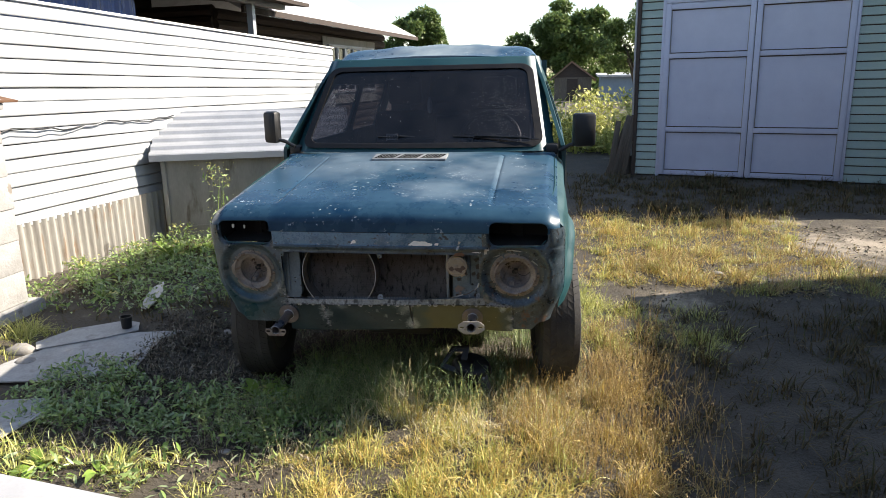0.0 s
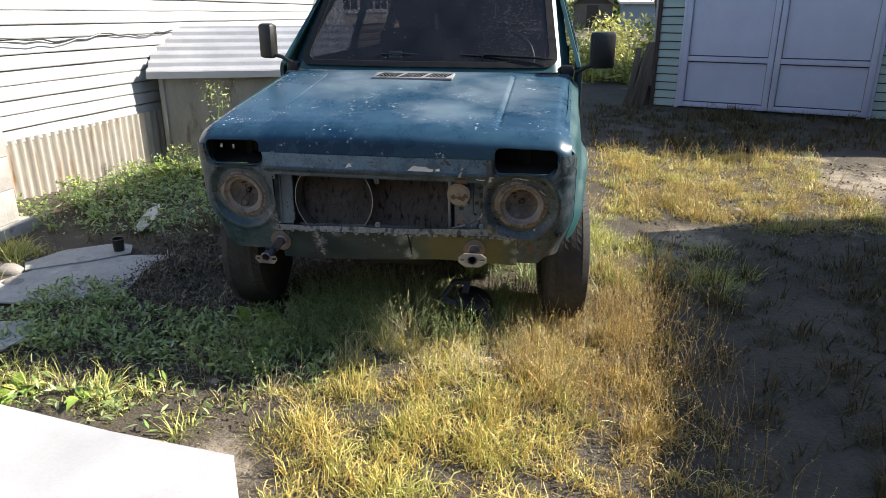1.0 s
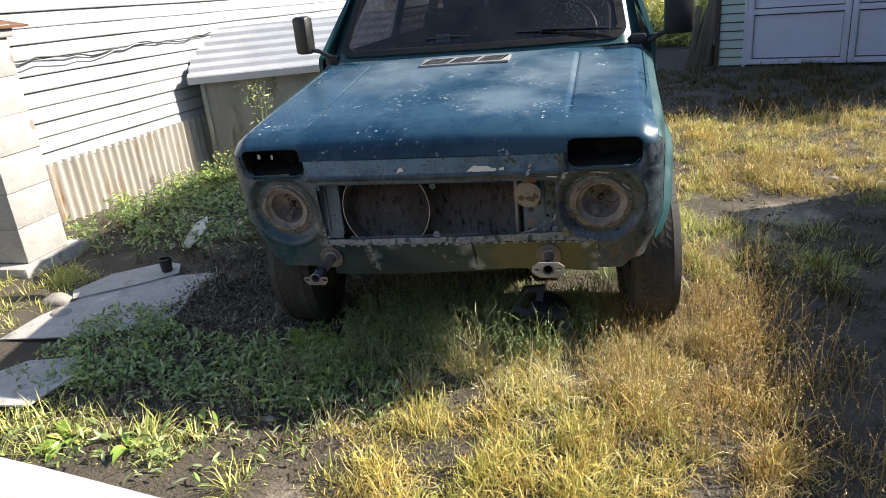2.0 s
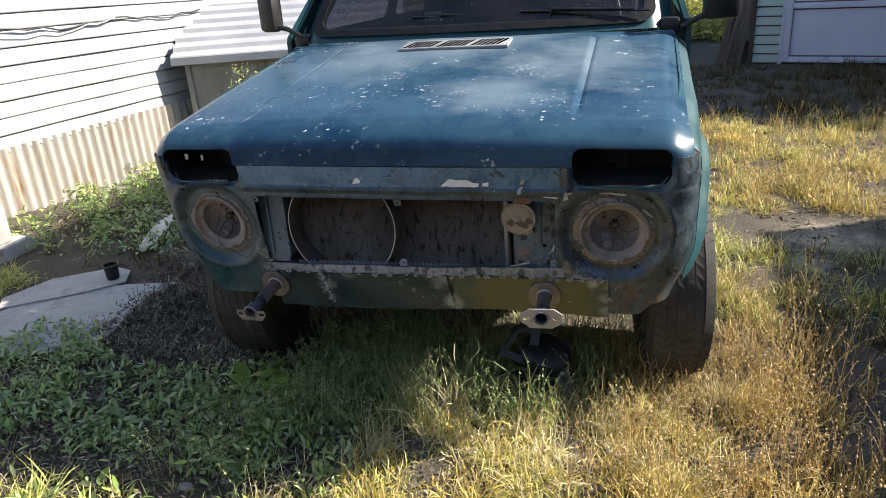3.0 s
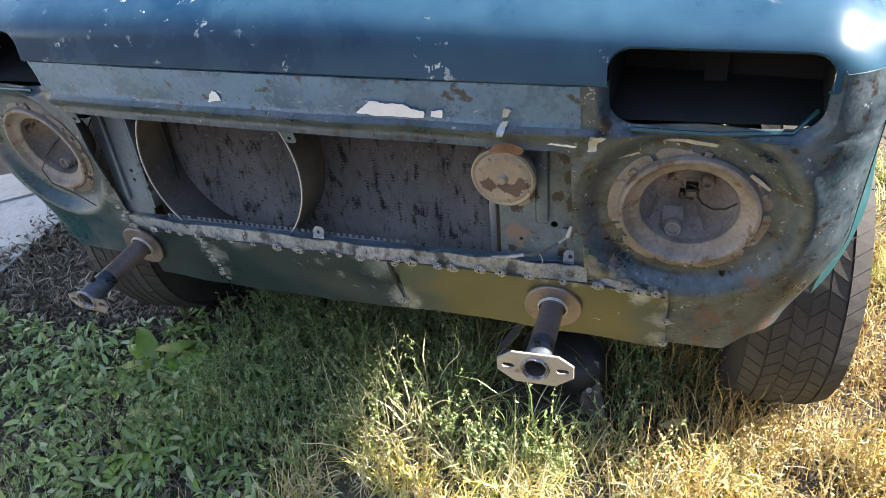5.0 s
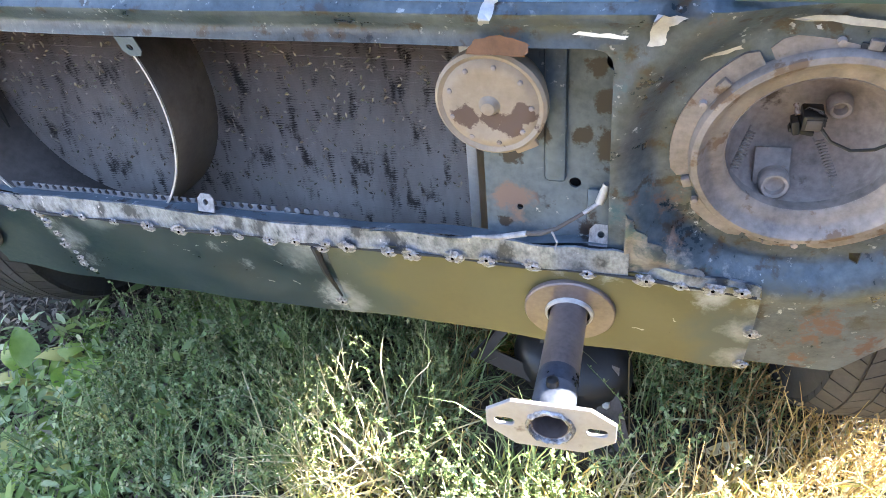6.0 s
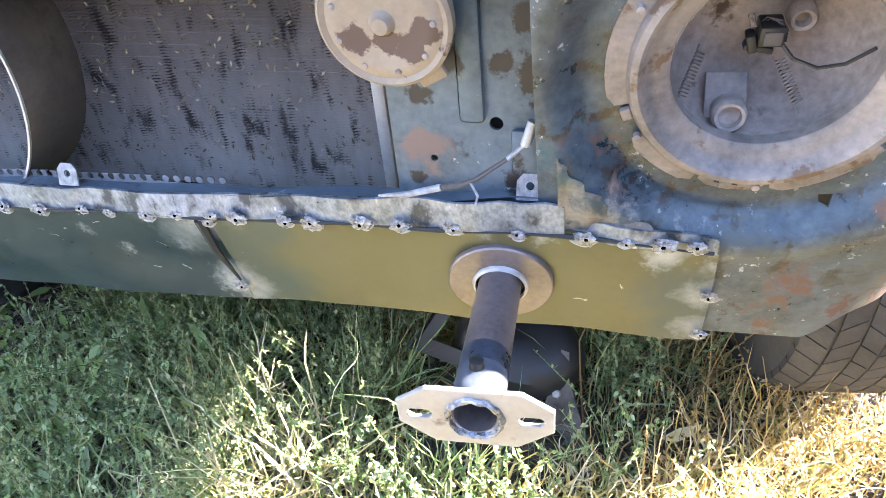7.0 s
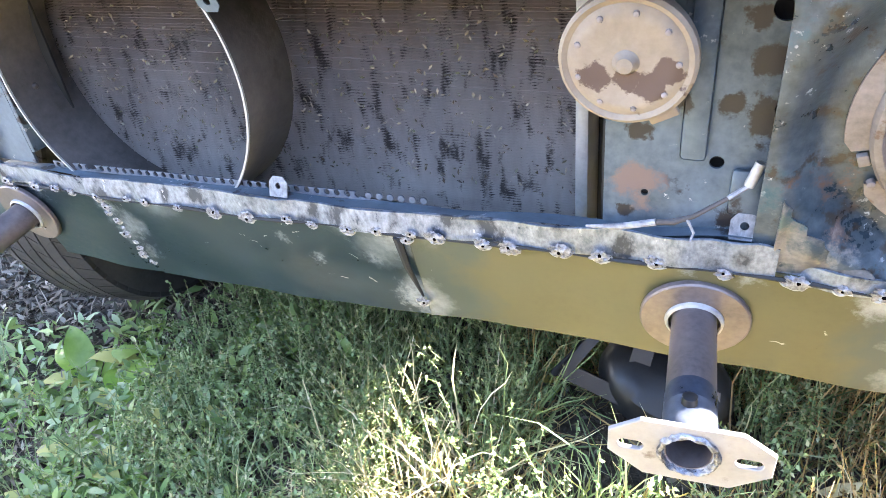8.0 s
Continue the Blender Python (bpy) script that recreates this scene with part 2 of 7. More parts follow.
# Lit copy of the green grass: sunlight is put into its tones.
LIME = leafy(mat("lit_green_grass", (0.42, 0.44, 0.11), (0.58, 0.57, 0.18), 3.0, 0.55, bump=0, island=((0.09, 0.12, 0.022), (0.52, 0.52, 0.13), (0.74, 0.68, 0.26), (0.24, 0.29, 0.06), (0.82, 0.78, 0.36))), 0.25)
WEED = leafy(mat("weed_leaf", (0.20, 0.30, 0.12), (0.32, 0.42, 0.19), 4.0, 0.32, bump=0.1, island=((0.035, 0.07, 0.02), (0.27, 0.40, 0.085), (0.52, 0.58, 0.35), (0.14, 0.25, 0.06), (0.46, 0.58, 0.17), (0.07, 0.12, 0.03))), 0.3)
FOLIAGE = leafy(mat("tree_leaf", (0.11, 0.17, 0.05), (0.16, 0.22, 0.065), 1.0, 0.55, bump=0, island=((0.07, 0.12, 0.035), (0.13, 0.20, 0.055), (0.22, 0.27, 0.09), (0.04, 0.07, 0.02))), 0.35)
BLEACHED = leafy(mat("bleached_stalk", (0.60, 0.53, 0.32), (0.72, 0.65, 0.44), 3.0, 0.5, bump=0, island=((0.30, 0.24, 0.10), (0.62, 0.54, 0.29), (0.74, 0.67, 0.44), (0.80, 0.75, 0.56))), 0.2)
LITTER = mat("dead_leaves", (0.07, 0.055, 0.04), (0.13, 0.105, 0.08), 4.0, 0.9, bump=0, island=((0.03, 0.024, 0.018), (0.10, 0.075, 0.05), (0.30, 0.26, 0.2), (0.06, 0.07, 0.03), (0.05, 0.036, 0.026)))


def blotches(m, points, colour, scale=30.0, rough=None, metal=None, soft=0.7, force=0.62):
    """Adds ragged stains of that colour about points (x, y, z, radius) of the thing."""
    n, l = m.node_tree.nodes, m.node_tree.links
    p = n["Principled BSDF"]
    co = n.new("ShaderNodeTexCoord")
    total = None
    for x, y, z, r in points:
        d = n.new("ShaderNodeVectorMath")
        d.operation = "DISTANCE"
        l.new(co.outputs["Object"], d.inputs[0])
        d.inputs[1].default_value = (x, y, z)
        k = n.new("ShaderNodeMapRange")
        k.inputs["From Min"].default_value, k.inputs["From Max"].default_value = r, r * 0.15
        l.new(d.outputs["Value"], k.inputs["Value"])
        if total is None:
            total = k.outputs[0]
        else:
            a = n.new("ShaderNodeMath")
            a.operation = "MAXIMUM"
            l.new(total, a.inputs[0])
            l.new(k.outputs[0], a.inputs[1])
            total = a.outputs[0]
    t = n.new("ShaderNodeTexNoise")
    t.inputs["Scale"].default_value, t.inputs["Detail"].default_value, t.inputs["Roughness"].default_value = scale, 7.0, 0.7
    l.new(co.outputs["Object"], t.inputs["Vector"])
    a = n.new("ShaderNodeMath")
    a.operation = "MULTIPLY_ADD"
    l.new(total, a.inputs[0])
    a.inputs[1].default_value = force
    l.new(t.outputs["Fac"], a.inputs[2])
    f = n.new("ShaderNodeMapRange")
    f.inputs["From Min"].default_value, f.inputs["From Max"].default_value = 0.80, 0.80 + 0.16 * soft
    l.new(a.outputs[0], f.inputs["Value"])
    for name, value in (("Base Color", (*colour, 1)), ("Roughness", rough), ("Metallic", metal)):
        if value is None:
            continue
        s = p.inputs[name]
        k = n.new("ShaderNodeMix")
        k.data_type = "RGBA" if name == "Base Color" else "FLOAT"
        i, j, o = (6, 7, 2) if name == "Base Color" else (2, 3, 0)
        l.new(f.outputs[0], k.inputs[0])
        if s.links:
            l.new(s.links[0].from_socket, k.inputs[i])
        else:
            k.inputs[i].default_value = s.default_value
        k.inputs[j].default_value = value
        l.new(k.outputs[o], s)
    return m


# Dust on the hood top, made paler for the sky's reflection.
blotches(PAINT, ((0.0, 0.95, 1.11, 0.75), (0.42, 0.62, 1.07, 0.55), (-0.3, 0.75, 1.09, 0.6), (0.25, 0.30, 1.03, 0.35)), (0.165, 0.220, 0.262), 5.0, 0.48, None, 4.5, 0.74)
blotches(PAINT, ((0.0, 2.4, 1.74, 1.3), (0.0, 1.7, 1.74, 0.7)), (0.26, 0.31, 0.33), 6.0, 0.5, None, 4.0, 0.75)
blotches(PAINT, ((0.15, 0.25, 1.03, 0.22), (0.42, 0.22, 1.03, 0.25), (-0.2, 0.2, 1.02, 0.2), (0.3, 0.5, 1.06, 0.3), (-0.1, 0.5, 1.06, 0.3)), (0.36, 0.40, 0.43), 75.0, 0.6, None, 0.5, 0.235)
RUSTS = ((0.470, 0.04, 0.655, 0.022), (0.560, 0.05, 0.583, 0.02), (0.655, 0.07, 0.515, 0.060), (0.640, 0.07, 0.490, 0.05), (0.700, 0.08, 0.480, 0.055), (0.640, 0.08, 0.455, 0.04), (0.735, 0.11, 0.49, 0.05), (0.497, 0.05, 0.650, 0.05), (0.51, 0.05, 0.605, 0.04), (0.37, 0.0, 0.812, 0.03), (0.52, 0.0, 0.815, 0.03), (0.70, 0.06, 0.60, 0.04))
blotches(PAINT_DIRTY, ((-0.72, 0.10, 0.60, 0.20), (-0.66, 0.08, 0.50, 0.16), (-0.76, 0.12, 0.80, 0.14), (0.77, 0.12, 0.80, 0.10), (0.78, 0.13, 0.62, 0.10), (-0.55, 0.05, 0.49, 0.10)), (0.008, 0.045, 0.062), 9.0, 0.26, None, 2.5, 0.7)
DISH = [(HLX + 0.17 * math.cos(a), 0.05, 0.70 + 0.17 * math.sin(a), 0.10) for HLX in (0.605, -0.614) for a in (0.5, 1.7, 2.7, 3.5, 4.3, 5.2)]
blotches(PAINT_DIRTY, DISH, (0.016, 0.062, 0.082), 38.0, 0.34, None, 0.9, 0.30)
blotches(PAINT_DIRTY, DISH, (0.145, 0.160, 0.170), 110.0, 0.5, None, 0.8, 0.22)
blotches(PAINT_DIRTY, RUSTS, (0.108, 0.064, 0.044), 70.0, 0.8, None, 0.8, 0.40)
blotches(PAINT_DIRTY, ((0.50, 0.04, 0.585, 0.06), (0.57, 0.05, 0.575, 0.05), (0.60, 0.05, 0.54, 0.05), (-0.475, 0.05, 0.60, 0.06), (-0.46, 0.06, 0.54, 0.06), (0.37, 0, 0.85, 0.03), (-0.50, 0.05, 0.63, 0.05)), (0.24, 0.245, 0.245), 70.0, 0.40, 0.4, 1.5, 0.42)
blotches(PAINT_DIRTY, ((0.60, 0.05, 0.55, 0.10), (0.40, 0, 0.82, 0.06), (0.62, 0.03, 0.83, 0.08), (0.69, 0.06, 0.52, 0.09)), (0.058, 0.068, 0.062), 44.0, 0.6, None, 1.5, 0.45)
blotches(HORN, ((-0.022, -0.012, 0.003, 0.022), (0.0, -0.014, 0.003, 0.018), (0.018, -0.020, 0.003, 0.020), (0.032, -0.006, 0.003, 0.018), (0.004, -0.042, -0.01, 0.02), (0.045, -0.02, -0.01, 0.02)), (0.085, 0.052, 0.038), 60.0, 0.7, None, 0.5, 0.62)
blotches(INNER, ((0.44, 0.06, 0.735, 0.028), (0.462, 0.06, 0.715, 0.035), (0.447, 0.06, 0.690, 0.040), (0.428, 0.06, 0.765, 0.022), (0.470, 0.06, 0.68, 0.035), (0.352, 0.06, 0.675, 0.022), (0.375, 0.06, 0.70, 0.028), (0.418, 0.06, 0.70, 0.020), (0.345, 0.06, 0.60, 0.016), (0.425, 0.06, 0.60, 0.018)), (0.020, 0.018, 0.018), 42.0, 0.45, None, 0.5, 0.55)
blotches(INNER, ((0.355, 0.06, 0.63, 0.045), (0.36, 0.06, 0.61, 0.03)), (0.16, 0.115, 0.10), 40.0, 0.6, None, 0.9, 0.5)
blotches(GROUND, ((3.6, 3.7, 0, 1.5), (4.8, 3.9, 0, 1.8), (1.6, 2.0, 0, 0.55), (1.45, 1.6, 0, 0.4), (-0.35, -0.95, 0, 0.5), (3.2, 4.9, 0, 0.7)), (0.34, 0.29, 0.225), 3.0, 0.95, None, 1.6, 0.5)
SEAMS = [(x, 0.050, 0.553, 0.035) for x in (-0.42, -0.35, -0.28, -0.22, -0.12, -0.02, 0.06, 0.12)]
blotches(GREEN_PLATE, SEAMS + [(-0.290, 0.06, 0.525, 0.05), (-0.275, 0.065, 0.485, 0.045), (-0.262, 0.07, 0.45, 0.04), (0.125, 0.07, 0.455, 0.05), (0.09, 0.06, 0.51, 0.035), (0.10, 0.055, 0.53, 0.045), (-0.43, 0.06, 0.52, 0.06), (-0.03, 0.06, 0.515, 0.022), (0.01, 0.065, 0.49, 0.022)], (0.25, 0.28, 0.30), 120.0, 0.38, 0.4, 2.0, 0.44)
blotches(OLIVE_PLATE, [(0.15, 0.07, 0.455, 0.05), (0.155, 0.055, 0.545, 0.05), (0.45, 0.05, 0.555, 0.03), (0.545, 0.06, 0.535, 0.035), (0.59, 0.065, 0.52, 0.05), (0.585, 0.08, 0.455, 0.05), (0.40, 0.055, 0.555, 0.02)], (0.25, 0.27, 0.28), 120.0, 0.38, 0.4, 2.0, 0.44)
blotches(GREEN_PLATE, [(0.10, 0.05, 0.53, 0.07), (0.06, 0.05, 0.56, 0.05), (-0.2, 0.05, 0.55, 0.06)], (0.13, 0.155, 0.165), 35.0, 0.35, 0.3, 3.0)
blotches(OLIVE_PLATE, [(0.15, 0.06, 0.51, 0.09), (0.19, 0.055, 0.545, 0.06), (0.17, 0.07, 0.46, 0.08), (0.575, 0.07, 0.49, 0.08), (0.57, 0.07, 0.45, 0.06)], (0.046, 0.062, 0.052), 14.0, 0.4, None, 2.2, 0.8)
blotches(OLIVE_PLATE, [(0.139, 0.07, 0.458, 0.055), (0.585, 0.07, 0.497, 0.045), (0.585, 0.07, 0.45, 0.045), (0.55, 0.06, 0.545, 0.035)], (0.30, 0.32, 0.33), 30.0, 0.36, 0.3, 2.6, 0.60)
blotches(GREEN_PLATE, [(0.135, 0.07, 0.458, 0.060), (0.125, 0.05, 0.545, 0.045), (-0.275, 0.06, 0.49, 0.06)], (0.30, 0.33, 0.35), 30.0, 0.36, 0.3, 2.6, 0.60)
blotches(HAMMERED, [(0.467, 0.04, 0.655, 0.022), (0.485, 0.04, 0.635, 0.016), (0.512, 0.045, 0.612, 0.016), (0.536, 0.045, 0.592, 0.016), (0.562, 0.05, 0.577, 0.018)], (0.115, 0.058, 0.036), 90.0, 0.8, None, 0.8, 0.45)
blotches(HAMMERED, [(0.474, 0.04, 0.622, 0.030), (0.545, 0.05, 0.572, 0.025)], (0.045, 0.085, 0.095), 60.0, 0.4, None, 0.9, 0.45)


def glass(name, tint, dark, dust=0.0):
    m = bpy.data.materials.new(name)
    m.use_nodes = True
    n, l = m.node_tree.nodes, m.node_tree.links
    n.remove(n["Principled BSDF"])
    tr, gl, mx, fr = (n.new("ShaderNode" + k) for k in ("BsdfTransparent", "BsdfGlossy", "MixShader", "Fresnel"))
    tr.inputs["Color"].default_value = (*tint, 1)
    gl.inputs["Roughness"].default_value = 0.03
    gl.inputs["Color"].default_value = (*dark, 1)
    fr.inputs["IOR"].default_value = 1.5
    l.new(fr.outputs[0], mx.inputs[0])
    l.new(tr.outputs[0], mx.inputs[1])
    l.new(gl.outputs[0], mx.inputs[2])
    # Grey diffuse film: reflection haze put into the glass, besides dust.
    df, m2, tx = n.new("ShaderNodeBsdfDiffuse"), n.new("ShaderNodeMixShader"), n.new("ShaderNodeTexNoise")
    df.inputs["Color"].default_value = (0.5, 0.48, 0.5, 1)
    tx.inputs["Scale"].default_value, tx.inputs["Detail"].default_value = 7.0, 8.0
    k = n.new("ShaderNodeMapRange")
    k.inputs["From Min"].default_value, k.inputs["From Max"].default_value, k.inputs["To Max"].default_value = 0.2, 0.8, dust * 2
    co = n.new("ShaderNodeTexCoord")
    l.new(co.outputs["Object"], tx.inputs["Vector"])
    l.new(tx.outputs["Fac"], k.inputs["Value"])
    l.new(k.outputs[0], m2.inputs[0])
    l.new(mx.outputs[0], m2.inputs[1])
    l.new(df.outputs[0], m2.inputs[2])
    l.new(m2.outputs[0], n["Material Output"].inputs["Surface"])
    return m


TINTED = glass("tinted_glass", (0.16, 0.155, 0.18), (0.9, 0.9, 0.9), 0.012)
CLEAR = glass("window_glass", (0.5, 0.52, 0.52), (0.9, 0.9, 0.9))
MIRROR = mat("mirror_glass", (0.5, 0.5, 0.5), (0.52, 0.52, 0.52), 3.0, 0.05, 1.0, 0.0, rough_var=0.02)


# ---- building helpers ----
def mesh(name, verts, faces, material, smooth=True):
    me = bpy.data.meshes.new(name)
    me.from_pydata([tuple(v) for v in verts], [], faces)
    if smooth:
        me.polygons.foreach_set("use_smooth", [True] * len(me.polygons))
    me.materials.append(material)
    me.update()
    return me


def thing(name, label, category, at=(0, 0, 0), group="", kind=""):
    ob = new(name)
    ob.location = at
    return tagged(ob, label, category, group, kind)


def under(ob, parent):
    """Makes ob a part of parent, which stands unturned or turned, keeping ob's own coordinates as the parent's."""
    ob.parent = parent
    return ob


def part(name, bm, material, parent, label="", smooth=True):
    me = bpy.data.meshes.new(name)
    bm.to_mesh(me)
    bm.free()
    if smooth:
        me.polygons.foreach_set("use_smooth", [True] * len(me.polygons))
        me.set_sharp_from_angle(angle=radians(38))
    me.materials.append(material)
    ob = new(name, me)
    if parent:
        ob.parent = parent
    if label:
        ob["label"] = label
    return ob


def mpart(name, me, parent, label=""):
    ob = new(name, me)
    if parent:
        ob.parent = parent
    if label:
        ob["label"] = label
    return ob


def box(x0, x1, y0, y1, z0, z1, bevel=0.0, bm=None, m=None):
    bm = bm or bmesh.new()
    r = bmesh.ops.create_cube(bm, size=1)
    c = Matrix.Translation(((x0 + x1) / 2, (y0 + y1) / 2, (z0 + z1) / 2)) @ Matrix.Diagonal((x1 - x0, y1 - y0, z1 - z0, 1))
    bmesh.ops.transform(bm, matrix=(m @ c if m else c), verts=r["verts"])
    if bevel:
        es = list({e for v in r["verts"] for e in v.link_edges})
        bmesh.ops.bevel(bm, geom=es, offset=bevel, segments=2, affect="EDGES", profile=0.5)
    return bm


def lathe(profile, seg=40, m=None, bm=None):
    """Turns (radius, height) pairs round the z axis, then applies m."""
    bm = bm or bmesh.new()
    rings = []
    for r, h in profile:
        rings.append([bm.verts.new((r * math.cos(2 * math.pi * i / seg), r * math.sin(2 * math.pi * i / seg), h)) for i in range(seg)])
    for p, q in zip(rings, rings[1:]):
        for i in range(seg):
            bm.faces.new((p[i], p[(i + 1) % seg], q[(i + 1) % seg], q[i]))
    if m:
        bmesh.ops.transform(bm, matrix=m, verts=[v for ring in rings for v in ring])
    return bm


def tube(points, radius, seg=8, bm=None, caps=True):
    """A round bar along points; radius: one number or one a point."""
    bm = bm or bmesh.new()
    pts = [Vector(p) for p in points]
    rings = []
    for i, p in enumerate(pts):
        d = (pts[min(i + 1, len(pts) - 1)] - pts[max(i - 1, 0)]).normalized()
        a = d.orthogonal().normalized() if abs(d.z) > 0.95 else d.cross(Vector((0, 0, 1))).normalized()
        b = d.cross(a)
        r = radius[i] if isinstance(radius, (list, tuple)) else radius
        rings.append([bm.verts.new(p + a * r * math.cos(2 * math.pi * k / seg) + b * r * math.sin(2 * math.pi * k / seg)) for k in range(seg)])
    for p, q in zip(rings, rings[1:]):
        for i in range(seg):
            bm.faces.new((p[i], p[(i + 1) % seg], q[(i + 1) % seg], q[i]))
    if caps:
        bm.faces.new(rings[0][::-1])
        bm.faces.new(rings[-1])
    bmesh.ops.recalc_face_normals(bm, faces=bm.faces[:])
    return bm


def plate(outline, y0, y1, holes=(), bm=None):
    """A flat plate in x and z with holes, from y0 (front) to y1."""
    bm = bm or bmesh.new()
    es = []
    for loop in (outline, *holes):
        vs = [bm.verts.new((x, y0, z)) for x, z in loop]
        es += [bm.edges.new((vs[i], vs[(i + 1) % len(vs)])) for i in range(len(vs))]
    bmesh.ops.triangle_fill(bm, edges=es, use_beauty=True)
    fs = bm.faces[:]
    r = bmesh.ops.extrude_face_region(bm, geom=fs)
    bmesh.ops.translate(bm, vec=(0, y1 - y0, 0), verts=[v for v in r["geom"] if isinstance(v, bmesh.types.BMVert)])
    bmesh.ops.recalc_face_normals(bm, faces=bm.faces[:])
    return bm


def circle(cx, cz, rx, rz=None, n=28):
    rz = rz or rx
    return [(cx + rx * math.cos(2 * math.pi * i / n), cz + rz * math.sin(2 * math.pi * i / n)) for i in range(n)]


def rr(px, pz, cx, cz, hx, hz, r):
    """Signed distance to a rounded rectangle (minus inside)."""
    qx, qz = np.abs(px - cx) - hx + r, np.abs(pz - cz) - hz + r
    return np.hypot(np.maximum(qx, 0), np.maximum(qz, 0)) + np.minimum(np.maximum(qx, qz), 0) - r


def smooth(a, b, x):
    t = np.clip((x - a) / (b - a), 0, 1)
    return t * t * (3 - 2 * t)


def sheet(name, u, v, solid, place, material, thick=None):
    """A skin over the grid u x v. solid(U, V): distance into the material (minus: cut away), to whose edge the rim is drawn.
    place(U, V): the x, y, z. thick: the way from its face to its back."""
    U, V = np.meshgrid(u, v, indexing="ij")
    d = solid(U, V)
    keep = np.maximum.reduce([d[:-1, :-1], d[1:, :-1], d[1:, 1:], d[:-1, 1:]]) > 0
    e = 1e-4
    gu, gv = (solid(U + e, V) - solid(U - e, V)) / (2 * e), (solid(U, V + e) - solid(U, V - e)) / (2 * e)
    g = np.maximum(gu * gu + gv * gv, 1e-6)
    lim = 1.6 * max(u[1] - u[0], v[1] - v[0])
    s = np.clip(np.where(d < 0, -d, 0) / g, 0, lim)
    U2, V2 = U + gu * s, V + gv * s
    X, Y, Z = place(U2, V2)
    idx = -np.ones(U.shape, int)
    used = np.zeros(U.shape, bool)
    for a, b in ((slice(None, -1), slice(None, -1)), (slice(1, None), slice(None, -1)), (slice(1, None), slice(1, None)), (slice(None, -1), slice(1, None))):
        used[a, b] |= keep
    idx[used] = np.arange(used.sum())
    verts = np.stack([np.broadcast_to(c, U.shape)[used] for c in (X, Y, Z)], 1)
    f = np.stack([idx[:-1, :-1][keep], idx[1:, :-1][keep], idx[1:, 1:][keep], idx[:-1, 1:][keep]], 1)
    if thick is not None:
        n = len(verts)
        back = verts + np.array(thick, float)
        e = np.concatenate([f[:, [0, 1]], f[:, [1, 2]], f[:, [2, 3]], f[:, [3, 0]]])
        key = np.sort(e, 1)
        _, first, count = np.unique(key, axis=0, return_index=True, return_counts=True)
        rim = e[first[count == 1]]
        f = np.concatenate([f, f[:, ::-1] + n, np.stack([rim[:, 1], rim[:, 0], rim[:, 0] + n, rim[:, 1] + n], 1)])
        verts = np.concatenate([verts, back])
    me = mesh(name, verts.tolist(), f.tolist(), material)
    me.set_sharp_from_angle(angle=radians(50))
    return me


def raw_mesh(name, verts, loops, counts, material):
    """A large mesh from arrays: verts (n, 3), corner indices, corners a face."""
    me = bpy.data.meshes.new(name)
    me.vertices.add(len(verts))
    me.vertices.foreach_set("co", np.asarray(verts, np.float32).ravel())
    me.loops.add(len(loops))
    me.loops.foreach_set("vertex_index", np.asarray(loops, np.int32))
    me.polygons.add(len(counts))
    me.polygons.foreach_set("loop_start", np.concatenate([[0], np.cumsum(counts)[:-1]]).astype(np.int32))
    me.polygons.foreach_set("use_smooth", [True] * len(counts))
    me.materials.append(material)
    me.update(calc_edges=True)
    me.validate()
    return me


# ---- ground ----
def rise(x, y):
    """Height of the ground."""
    x, y = np.asarray(x, float), np.asarray(y, float)
    near = np.exp(-((x) ** 2 + (y - 1) ** 2) / 60)
    z = 0.018 * np.sin(1.7 * x + 0.6) * np.cos(1.3 * y) + 0.012 * np.sin(4.1 * x + 2.0 * y) + 0.006 * np.sin(9 * x - 7 * y)
    z = z + 0.05 * smooth(-0.9, -1.5, x) * smooth(-1.5, 0.2, y) * smooth(3.0, 1.6, y)
    return z * near


def build_ground():
    a = np.sign(np.linspace(-1, 1, 181)) * np.abs(np.linspace(-1, 1, 181)) ** 3.4 * 400
    X, Y = np.meshgrid(a, a + 0.5, indexing="ij")
    Z = rise(X, Y)
    v = np.stack([X.ravel(), Y.ravel(), Z.ravel()], 1)
    i = np.arange(181 * 181).reshape(181, 181)
    f = np.stack([i[:-1, :-1].ravel(), i[1:, :-1].ravel(), i[1:, 1:].ravel(), i[:-1, 1:].ravel()], 1)
    ob = new("ground", mesh("ground", v.tolist(), f.tolist(), GROUND))
    tagged(ob, "trodden grey-brown soil of a village yard", "ground", kind="structure")


build_ground()


# ---- fence of white siding along the yard ----
FA, FB = Vector((-3.76, -1.4, 0)), Vector((-2.84, 8.6, 0))
FDIR = (FB - FA).normalized()
FROT = Matrix.Translation(FA) @ Matrix.Rotation(math.atan2(FDIR.y, FDIR.x), 4, "Z")
FLEN = (FB - FA).length


